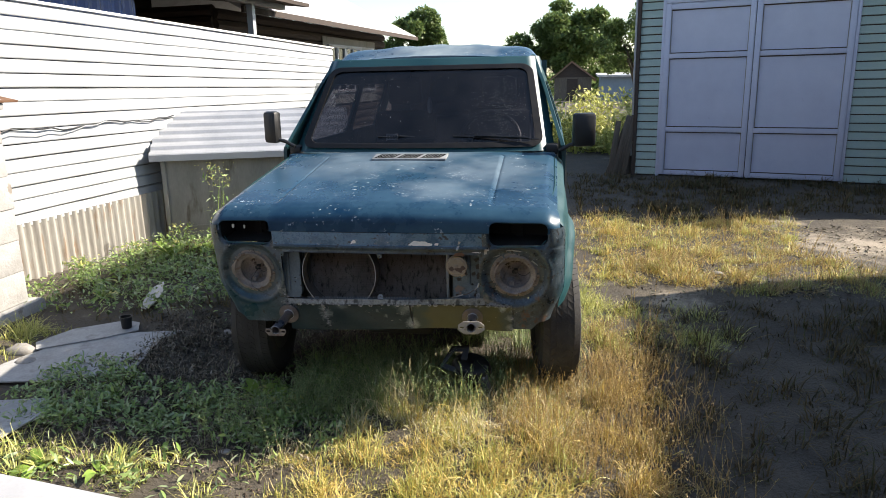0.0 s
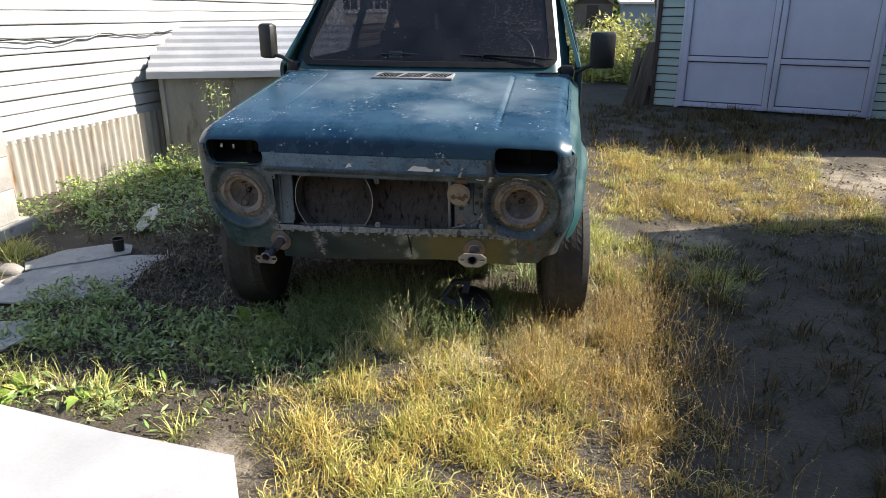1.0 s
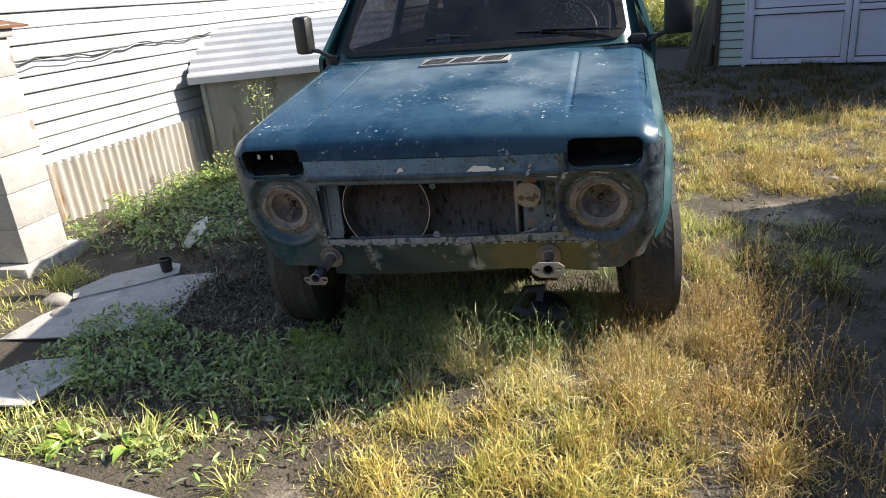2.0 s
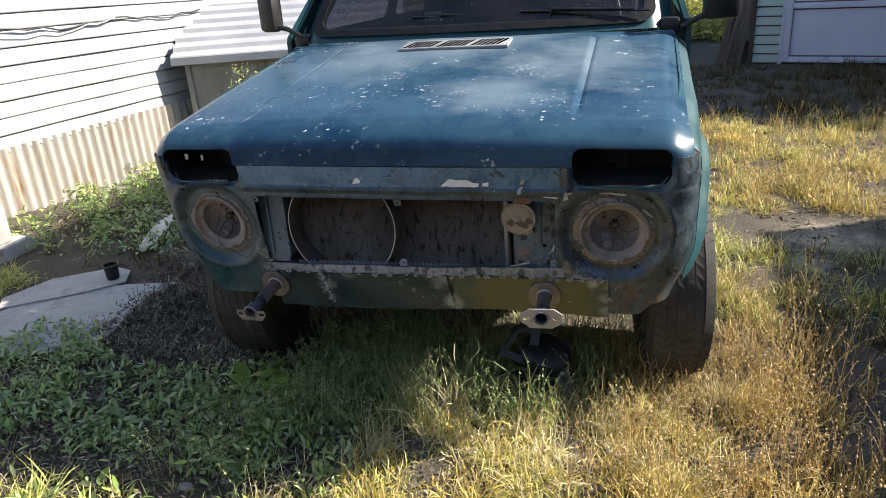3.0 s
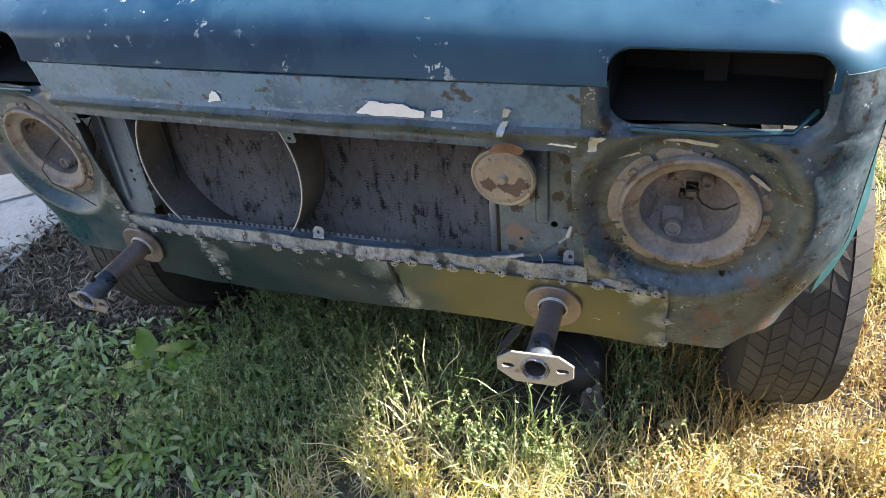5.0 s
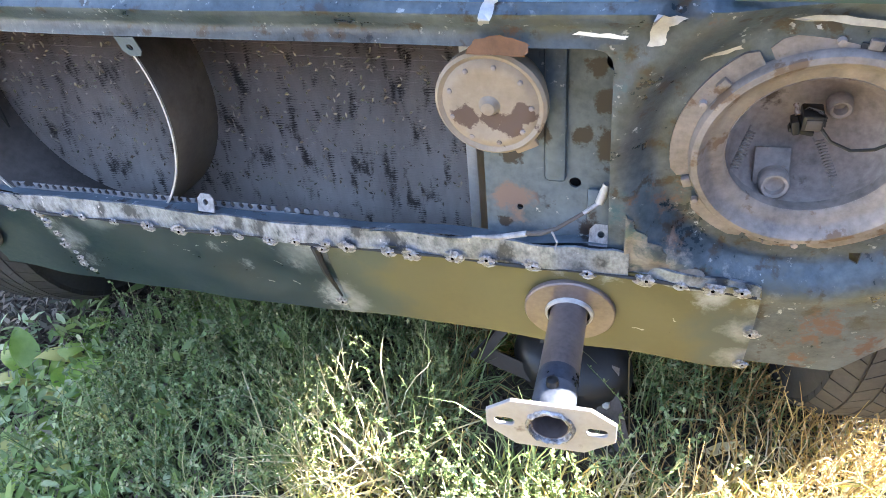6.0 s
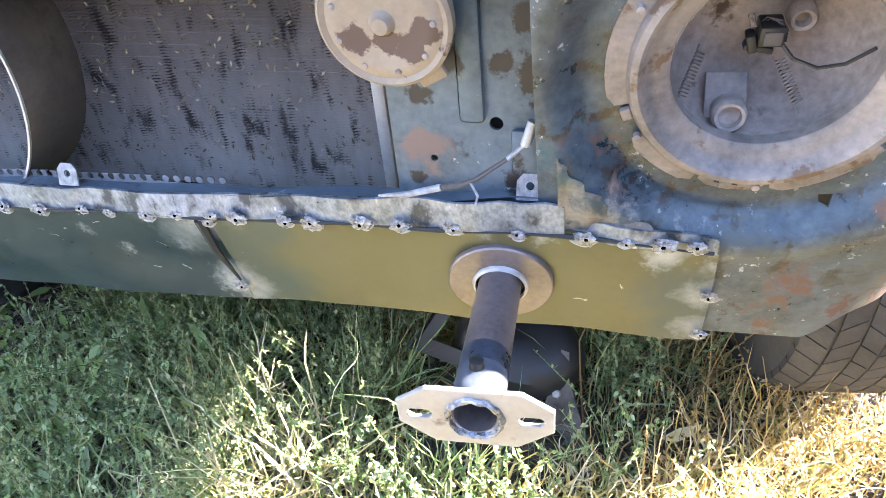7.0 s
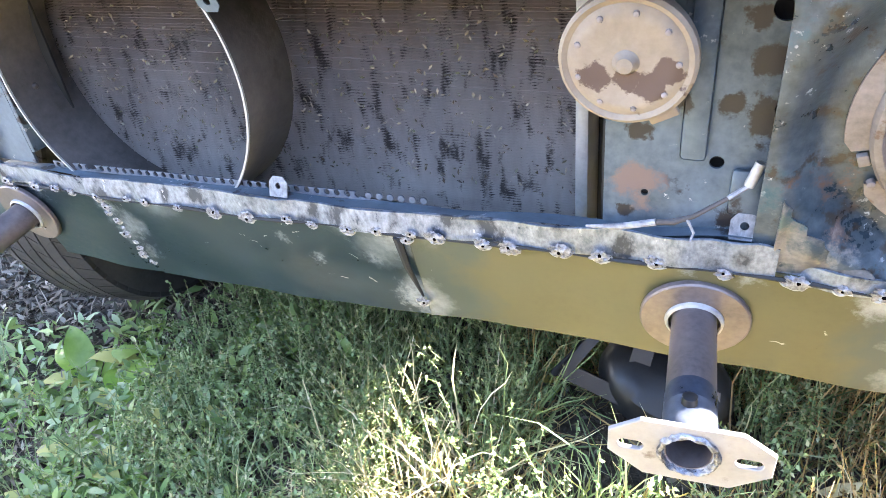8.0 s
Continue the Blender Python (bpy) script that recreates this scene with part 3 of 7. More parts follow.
def build_fence():
    f = thing("siding_fence", "tall fence of white horizontal metal siding over old corrugated sheet", "fence", kind="structure")
    f.matrix_world = FROT
    rows, pitch, z0 = 16, 0.1148, 0.455
    prof = [(0.0, 0.0), (-0.012, 0.003), (-0.015, 0.010), (-0.011, 0.055), (-0.006, 0.094), (0.003, 0.100), (0.007, 0.1065)]
    v, fc = [], []
    n = 26
    for i in range(n + 1):
        x = FLEN * i / n
        for y, z in prof:
            v.append((x, y + 0.0025 * math.sin(i * 2.1 + z * 40), z + 0.0012 * math.sin(i * 1.3)))
    k = len(prof)
    for i in range(n):
        for j in range(k - 1):
            fc.append((i * k + j, (i + 1) * k + j, (i + 1) * k + j + 1, i * k + j + 1))
    board = mesh("siding_board", v, fc, WHITE_METAL)
    board.set_sharp_from_angle(angle=radians(25))
    for r in range(rows):
        b = mpart("siding_board", board, f)
        b.location = (0, 0.003 * math.sin(r * 3.7), z0 + r * pitch)
        b.rotation_euler = (0, radians(0.080 * r + 0.04 * math.sin(r * 5.1)), 0)
    # Dark backing shows through as the shadow lines between the boards.
    part("backing_board", box(0, FLEN, 0.012, 0.03, 0.02, 2.00), DARK_WOOD, f, "dark backing that paints the shade between siding boards")
    # corrugated strip below
    xs = np.arange(0, FLEN, 0.012)
    w = 0.021 * np.sin(xs / 0.085 * 2 * math.pi)
    v = [(x, -0.03 + dy + 0.01 * math.sin(x * 2), z) for x, dy in zip(xs, w) for z in (-0.05, 0.14, 0.32, 0.49)]
    fc = [(i * 4 + j, i * 4 + 4 + j, i * 4 + 5 + j, i * 4 + 1 + j) for i in range(len(xs) - 1) for j in range(3)]
    mpart("corrugated_skirt", mesh("corrugated_skirt", v, fc, CORRUGATED), f, "rust-streaked off-white corrugated sheet")
    c = box(-0.02, FLEN, -0.03, 0.05, -0.012, 0.012, 0.004)
    cap = part("cap_strip", c, mat("rusted_white_cap", (0.66, 0.65, 0.63), (0.76, 0.75, 0.73), 1.2, 0.6, 0, 0.1, 50, spots=(0.36, 0.17, 0.06), spot_at=0.60, spot_scale=1.6), f, "white metal cap with rust streaks")
    cap.location, cap.rotation_euler = (0, 0, z0 + rows * pitch + 0.012), (0, radians(1.26), 0)
    cb = [(0.2 + 0.13 * i, -0.035 - 0.006 * math.sin(i), 1.215 + 0.018 * math.sin(i * 0.8) + 0.012 * math.sin(i * 2.3)) for i in range(42)]
    part("cable", tube(cb, 0.0065, 6), BLACK, f, "thin black cable clipped along the siding")
    cb2 = [(x, y - 0.006, z - 0.02 + 0.02 * math.sin(x * 3.1)) for x, y, z in cb[10:34]]
    part("cable", tube(cb2, 0.004, 6), WHITE_METAL, f, "thin pale cable")


build_fence()


def build_shed():
    """A low bin with a sloping ribbed roof beside the fence."""
    s = thing("lean_to_shed", "low grey lean-to bin with a ribbed zinc roof against the fence", "shed")
    a, b = Vector((-3.13, 3.52, 0)), Vector((-2.03, 3.92, 0))
    ux = (b - a).normalized()
    s.matrix_world = Matrix.Translation(a) @ Matrix.Rotation(math.atan2(ux.y, ux.x), 4, "Z")
    L = 1.9
    part("front_wall", box(0.06, L - 0.02, 0.05, 0.08, 0.0, 0.83), SHED_WALL, s)
    part("side_wall", box(0.06, 0.09, 0.08, 0.68, 0.0, 0.89), SHED_WALL, s)
    part("side_wall", box(L - 0.05, L - 0.02, 0.08, 0.68, 0.0, 0.89), SHED_WALL, s)
    part("back_wall", box(0.06, L - 0.02, 0.66, 0.69, 0.0, 1.18), SHED_WALL, s)
    part("corner_post", box(0.03, 0.075, 0.035, 0.07, 0.0, 0.85, 0.004), SHED_WALL, s)
    for x in (0.5, 0.98, 1.45):
        part("batten", box(x, x + 0.012, 0.043, 0.05, 0.0, 0.83), SHED_WALL, s)
    part("rail", box(0.06, L - 0.03, 0.042, 0.05, 0.12, 0.135), SHED_WALL, s)
    # ribbed roof: ribs run along the eave
    v, fc = [], []
    n = 96
    for j in range(n + 1):
        t = j / n
        y, z = -0.02 + 0.76 * t, 0.862 + 0.40 * t
        ph = (t * 6) % 1
        z += 0.020 * max(-0.7, min(0.7, 1.6 * math.sin(2 * math.pi * ph)))
        v += [(-0.06, y, z), (L + 0.05, y, z + 0.004)]
    for j in range(n):
        fc.append((2 * j, 2 * j + 1, 2 * j + 3, 2 * j + 2))
    me = mesh("roof_sheet", v, fc, ZINC, smooth=False)
    mpart("roof_sheet", me, s, "ribbed zinc-white roof sheet")
    part("eave_trim", box(-0.06, L + 0.05, -0.03, -0.018, 0.81, 0.872), WHITE_METAL, s, "white eave strip")


build_shed()

# ---- garage ----
GU = Vector((2.39, -0.80, 0)).normalized()
GROT = Matrix.Translation((2.405, 8.425, 0)) @ Matrix.Rotation(math.atan2(GU.y, GU.x), 4, "Z")


def build_garage():
    g = thing("garage", "garage clad in pale green siding with a double gate", "garage")
    g.matrix_world = GROT
    # Front walls coloured dark to stand for shade in the siding gaps.
    part("wall", box(-0.36, -0.03, 0.03, 0.2, 0, 3.6), DARK_WOOD, g)
    part("wall", box(2.55, 5.2, 0.03, 0.2, 0, 3.6), DARK_WOOD, g)
    part("wall", box(-0.03, 2.55, 0.03, 0.2, 2.63, 3.6), DARK_WOOD, g)
    part("wall", box(-0.36, -0.16, 0.2, 6, 0, 3.6), SIDING, g)
    part("wall", box(5.0, 5.2, 0.2, 6, 0, 3.6), SIDING, g)
    part("wall", box(-0.16, 5.0, 5.8, 6.0, 0, 3.6), SIDING, g)
    # Unseen roof, its overhang sized to cast shade before the gate.
    part("roof", box(-0.6, 5.5, -0.55, 6.3, 3.6, 3.72), ROOF, g)
    part("corner_trim", box(-0.40, -0.345, -0.02, 0.10, 0, 3.6, 0.004), DARK_WOOD, g, "dark corner board")
    part("corner_trim", box(-0.44, -0.41, 0.02, 0.14, 0.3, 3.6, 0.004), WHITE_METAL, g, "pale corner strip")
    prof = [(0.0, 0.0), (-0.022, 0.003), (-0.020, 0.02), (0.0, 0.104)]

    def row(x0, x1):
        v = [(x, y, z) for x in (x0, x1) for y, z in prof]
        return mesh("siding_board", v, [(j, 4 + j, 5 + j, 1 + j) for j in range(3)], SIDING, smooth=False)

    spans = (row(-0.345, -0.032), row(2.552, 5.2))
    for k, me in enumerate(spans):
        for i in range(27):
            b = mpart("siding_board", me, g)
            b.location = (0, 0.026, 0.02 + i * 0.118)
    top = row(-0.03, 2.55)
    for i in range(5):
        mpart("siding_board", top, g).location = (0, 0.026, 2.64 + i * 0.118)
    for name, x in (("door_jamb", -0.03), ("door_jamb", 2.505)):
        part(name, box(x, x + 0.045, -0.01, 0.05, 0, 2.63, 0.004), GATE, g)
    part("lintel", box(0.015, 2.505, -0.01, 0.05, 2.575, 2.63, 0.004), GATE, g)
    for k in (0, 1):
        x0, x1 = (0.017, 1.255) if k == 0 else (1.265, 2.503)
        d = part("gate_leaf", box(x0, x1, 0.016, 0.03, 0.03, 2.57), GATE, g, "lavender-white sheet-metal gate leaf")
        for a, b in ((x0, x0 + 0.075), (x1 - 0.075, x1)):
            part("stile", box(a, b, -0.022, 0.016, 0.03, 2.57, 0.003), GATE, d)
        for z in (0.03, 0.69, 1.78, 2.48):
            h = 0.07
            part("rail", box(x0 + 0.075, x1 - 0.075, -0.020, 0.016, z, z + h, 0.003), GATE, d)
        # Dark strips paint the shadow lines along rails and stiles.
        for z in (0.10, 0.675, 0.76, 1.765, 1.85, 2.465):
            part("panel_seam", box(x0 + 0.077, x1 - 0.077, 0.0085, 0.0155, z, z + 0.015), DARK_WOOD, d)
        for a in (x0 + 0.077, x1 - 0.087):
            part("panel_seam", box(a, a + 0.010, 0.0085, 0.0155, 0.12, 2.46), STONE, d)
        for z in (0.5, 1.45, 2.25):
            part("hinge", tube([(x0 + 0.012 if k == 0 else x1 - 0.012, -0.012, z), (x0 + 0.012 if k == 0 else x1 - 0.012, -0.012, z + 0.1)], 0.011, 8), GATE, d)
        part("weather_strip", box(x1 - 0.006 if k == 0 else x0 - 0.004, x1 if k == 0 else x0, -0.008, 0.0, 0.03, 2.57), DARK_WOOD, d)


build_garage()


def building(name, label, x0, x1, y0, y1, h, wallm, roofm):
    b = thing(name, label, "building", ((x0 + x1) / 2, (y0 + y1) / 2, 0))
    hx, hy = (x1 - x0) / 2, (y1 - y0) / 2
    part("wall", box(-hx, hx, -hy, -hy + 0.2, 0, h), wallm, b)
    part("wall", box(-hx, hx, hy - 0.2, hy, 0, h), wallm, b)
    part("wall", box(-hx, -hx + 0.2, -hy + 0.2, hy - 0.2, 0, h), wallm, b)
    part("wall", box(hx - 0.2, hx, -hy + 0.2, hy - 0.2, 0, h), wallm, b)
    part("roof", box(-hx, hx, -hy, hy, h, h + 0.1), roofm, b)
    return b


shed = building("neighbour_shed", "grey wooden outbuilding whose shade falls on the yard", 5.15, 10, -9, 3.55, 2.95, WOOD, ROOF)
shed.rotation_euler = (0, 0, radians(-4.5))
shed.location.x -= 0.23
shed.location.y -= 0.29
# Unseen building added behind the viewpoint to darken reflections on the car.
building("yard_house", "unseen brown building added to darken reflections and sky light", -8.5, 4.3, -9.5, -6.6, 3.2, mat("brown_blocker_boards", (0.10, 0.075, 0.055), (0.18, 0.14, 0.105), 3.0, 0.8, 0, 0.3, 40, stretch=(1, 1, 6)), ROOF)
# Unseen thin block added so that its shadow falls before the garage.
building("neighbour_barn", "unseen grey block added to shade the ground before the garage", 5.43, 12, 6.34, 6.94, 3.0, WOOD, ROOF)


def build_house():
    """Dark log house beyond the fence with a pale roof and windows, and a blue sheet."""
    h = thing("log_house", "dark log house with pale roof and white-framed windows", "house")
    h.matrix_world = Matrix.Translation((-5.2, 9.3, 0)) @ Matrix.Rotation(math.atan2(0.99, 0.10), 4, "Z")
    n = 15
    for i in range(n):
        z = 0.1 + i * 0.19
        part("log", tube([(0, 0, z), (9, 0, z)], 0.105, 8), DARK_WOOD, h)
        part("log", tube([(0, 0, z + 0.05), (0, 5, z + 0.05)], 0.105, 8), DARK_WOOD, h)
    bm = bmesh.new()
    for y, z in ((-0.9, 2.75), (2.5, 4.5), (5.9, 2.75)):
        for x in (-0.6, 9.6):
            bm.verts.new((x, y, z))
            bm.verts.new((x, y, z + 0.07))
    vs = bm.verts[:]
    for a in (0, 4):
        p = vs[a:a + 8]
        for q in ((0, 2, 6, 4), (1, 5, 7, 3), (0, 4, 5, 1), (2, 3, 7, 6), (0, 1, 3, 2), (4, 6, 7, 5)):
            try:
                bm.faces.new([p[i] for i in q])
            except ValueError:
                pass
    bmesh.ops.recalc_face_normals(bm, faces=bm.faces[:])
    part("roof", bm, ROOF, h, "pale weathered sheet roof", smooth=False)
    part("eave_board", box(-0.6, 9.6, -0.95, -0.9, 2.70, 2.80), DARK_WOOD, h)
    for x in (4.7, 5.75, 6.8):
        w = part("window", box(x, x + 0.9, -0.15, -0.13, 1.35, 2.35), CLEAR, h, "white-framed window")
        for a in ((x - 0.08, x, 1.27, 2.43), (x + 0.9, x + 0.98, 1.27, 2.43), (x, x + 0.9, 2.35, 2.43), (x, x + 0.9, 1.27, 1.35), (x + 0.42, x + 0.48, 1.35, 2.35)):
            part("casing", box(a[0], a[1], -0.19, -0.12, a[2], a[3], 0.005), WHITE_METAL, w)
    part("board_cladding", box(4.4, 8.0, -0.125, -0.115, 1.0, 2.6), SHED_WALL, h, "pale boards round the windows")
    p = thing("carport", "dark wooden lean-to roof on a white post beyond the fence", "carport")
    p.matrix_world = Matrix.Translation((-5.6, 2.5, 0)) @ Matrix.Rotation(math.atan2(0.99, 0.10), 4, "Z")
    part("post", box(6.05, 6.15, -0.9, -0.8, 0, 2.90), WHITE_METAL, p, "white post")
    part("post", box(0.2, 0.3, -0.9, -0.8, 0, 2.80), DARK_WOOD, p)
    part("beam", box(-4, 7.2, -0.92, -0.80, 2.80, 2.95), WHITE_METAL, p, "pale beam")
    # Dark wall added where only the carport's shaded void lies.
    part("back_wall", box(-4, 7.2, 1.8, 1.9, 0, 3.1), DARK_WOOD, p)
    part("roof", box(-4.2, 7.4, -1.3, 2.2, 0, 0.06, m=Matrix.Translation((0, 0, 2.98)) @ Matrix.Rotation(radians(6), 4, "X")), DARK_WOOD, p)
    b = thing("blue_sheet", "blue ribbed metal sheet standing under the dark roof", "metal sheet")
    b.matrix_world = Matrix.Translation((-5.0, 3.4, 0)) @ Matrix.Rotation(math.atan2(0.99, 0.10), 4, "Z")
    xs = [0.05 * i for i in range(56)]
    v = [(x, 0.03 * (1 if (i // 2) % 2 else 0), z) for i, x in enumerate(xs) for z in (0.0, 2.85)]
    mpart("panel", mesh("panel", v, [(2 * i, 2 * i + 2, 2 * i + 3, 2 * i + 1) for i in range(55)], BLUE_SHEET, False), b)


build_house()


def build_pillar():
    """Block pier with a rough base at the yard's edge and a little tin roof over it."""
    p = thing("block_pier", "crumbling pale block gate pier on a rough footing", "pillar", (-2.98, 1.02, 0.02))
    rnd = random.Random(4)
    for i in range(6):
        z = 0.104 + i * 0.2145
        part("block", box(-0.20 + rnd.uniform(-0.01, 0.01), 0.20 + rnd.uniform(-0.01, 0.01), -0.17, 0.17, z, z + 0.2135, 0.006), BLOCK, p)
    part("footing", box(-0.42, 0.24, -0.25, 0.28, -0.06, 0.10, 0.03), BLOCK, p, "rough cement footing")
    part("cap_sheet", box(-0.5, 0.30, -0.30, 0.30, 0, 0.012, m=Matrix.Translation((-0.05, 0, 1.50)) @ Matrix.Rotation(radians(12), 4, "Y")), RUST, p, "rusty tin cap")
    part("cap_block", box(-0.22, 0.22, -0.2, 0.2, 1.39, 1.46, 0.01), BLOCK, p)


build_pillar()


def flat(name, label, category, pts, z, thick, material, tilt=(0, 0)):
    """A flat sheet with a broken outline lying on the ground."""
    cx, cy = sum(p[0] for p in pts) / len(pts), sum(p[1] for p in pts) / len(pts)
    bm = bmesh.new()
    vs = [bm.verts.new((x - cx, y - cy, tilt[0] * (x - cx) + tilt[1] * (y - cy))) for x, y in pts]
    f = bm.faces.new(vs)
    r = bmesh.ops.extrude_face_region(bm, geom=[f])
    bmesh.ops.translate(bm, vec=(0, 0, thick), verts=[v for v in r["geom"] if isinstance(v, bmesh.types.BMVert)])
    bmesh.ops.recalc_face_normals(bm, faces=bm.faces[:])
    ob = part(name, bm, material, None, label, smooth=False)
    ob.location = (cx, cy, z)
    return tagged(ob, label, category)


flat("cement_sheet", "broken flat grey cement sheet lying on the weeds", "sheet", [(-1.49, 0.89), (-1.56, 0.75), (-1.53, 0.63), (-1.47, 0.35), (-1.57, 0.22), (-1.82, 0.12), (-2.26, 0.06), (-2.25, 0.31), (-2.16, 0.55), (-1.92, 0.78), (-1.74, 0.84)], 0.052, 0.007, SLATE, (0.004, 0.006))
flat("cement_sheet", "flat grey cement sheet half under another", "sheet", [(-1.77, 0.85), (-1.92, 0.70), (-2.20, 0.50), (-2.28, 0.60), (-2.20, 0.83), (-1.95, 1.01), (-1.84, 0.98)], 0.062, 0.007, SLATE, (0.006, 0.008))
flat("cement_sheet", "corner of a flat grey cement sheet in weeds", "sheet", [(-1.68, -0.07), (-1.59, -0.20), (-1.62, -0.45), (-1.75, -0.46), (-2.10, -0.38), (-1.92, -0.12)], 0.050, 0.007, SLATE, (0.004, 0.0))
flat("scrap_sheet", "bent pale scrap of sheet metal among weeds", "scrap", [(-1.98, 1.22), (-2.06, 1.42), (-2.10, 1.58), (-2.08, 1.70), (-2.02, 1.60), (-1.96, 1.46), (-1.92, 1.28), (-1.93, 1.20)], 0.10, 0.006, WHITE_METAL, (0.05, 0.10))
flat("white_slab", "bright whitewashed concrete slab at the yard's edge", "slab", [(-0.18, -1.05), (-0.175, -1.17), (-0.19, -1.30), (-0.25, -1.95), (-2.6, -1.95), (-2.6, -0.70), (-1.11, -0.917), (-0.62, -1.0)], -0.02, 0.20, SLAB)


# ---- the off-road car ----
SEAL = mat("black_rubber_seal", (0.004, 0.004, 0.0045), (0.010, 0.010, 0.011), 20.0, 0.5, 0.0, 0.1, 160, spec=0.25)
VENT_PLATE = mat("dusty_pale_plate", (0.20, 0.21, 0.22), (0.36, 0.37, 0.37), 18.0, 0.55, 0.2, 0.08, 150, depth=0.002)
PERFORATED = mat("dull_perforated_steel", (0.075, 0.085, 0.10), (0.20, 0.215, 0.235), 18.0, 0.5, 0.2, 0.08, 150, depth=0.002)
HL = ((0.603, 0.703), (-0.614, 0.697))
LAMPS = (0.618, 0.897, 0.124, 0.055)
WHEEL_Y, WHEEL_Z, ARCH = 0.60, 0.345, 0.435


def full_width(z):
    """Half-width of the body by height."""
    z = np.asarray(z, float)
    return 0.818 - 0.062 * smooth(0.66, 0.44, z) - 0.020 * smooth(0.86, 1.02, z)


def face_y(x, z):
    """How far back the nose's face lies; its ends round into the wings."""
    ax = np.abs(x)
    y = 0.046 - 0.19 * (z - 0.59) + 0.018 * (np.minimum(ax, 0.78) / 0.7) ** 2
    u = np.clip(ax - (full_width(z) - 0.092), 0, 0.0915)
    return y + 0.093 - np.sqrt(0.093 ** 2 - u ** 2)


def body_wide(y, z):
    """Half-width of the body behind the nose."""
    return full_width(z) + 0.022 * smooth(0.12, 0.5, y)


def seam_z(x):
    """Height of the weld seam between the lower plates and the bare strip."""
    return np.interp(x, [-0.46, -0.30, -0.15, 0.05, 0.20, 0.36, 0.50, 0.60], [0.542, 0.544, 0.547, 0.554, 0.558, 0.562, 0.560, 0.551])


def hem_z(x):
    """Lower edge of the plates."""
    return np.interp(x, [-0.46, -0.35, -0.11, 0.14, 0.27, 0.47, 0.56, 0.64], [0.408, 0.409, 0.418, 0.434, 0.443, 0.437, 0.431, 0.433])


def strip_z(x):
    """Upper edge of the bare strip, bent up beside the wire."""
    return np.interp(x, [-0.46, -0.30, -0.13, 0.14, 0.31, 0.345, 0.375, 0.42, 0.455, 0.475], [0.566, 0.568, 0.574, 0.579, 0.588, 0.590, 0.589, 0.594, 0.594, 0.588])


def hood_profile(v):
    """Along the hood's length: v metres from its lower front lip."""
    c = [(0.0, -0.0115, 0.900), (0.03, -0.0105, 0.926), (0.055, -0.008, 0.948), (0.080, 0.002, 0.964), (0.108, 0.020, 0.978), (0.135, 0.046, 0.993), (0.175, 0.088, 1.007), (0.35, 0.260, 1.034), (1.12, 1.023, 1.145)]
    vs = [k[0] for k in c]
    # eased between the knots
    vv = [np.interp(np.asarray(v) + o, vs, [k[1] for k in c]) for o in (-0.008, 0, 0.008)]
    zz = [np.interp(np.asarray(v) + o, vs, [k[2] for k in c]) for o in (-0.008, 0, 0.008)]
    return sum(vv) / 3, sum(zz) / 3


def hood_edge(y):
    """Height at which the hood's edge meets the wing."""
    y = np.asarray(y, float)
    return 0.976 + 0.142 * y - 0.060 * np.exp(-(y - 0.03) / 0.035)


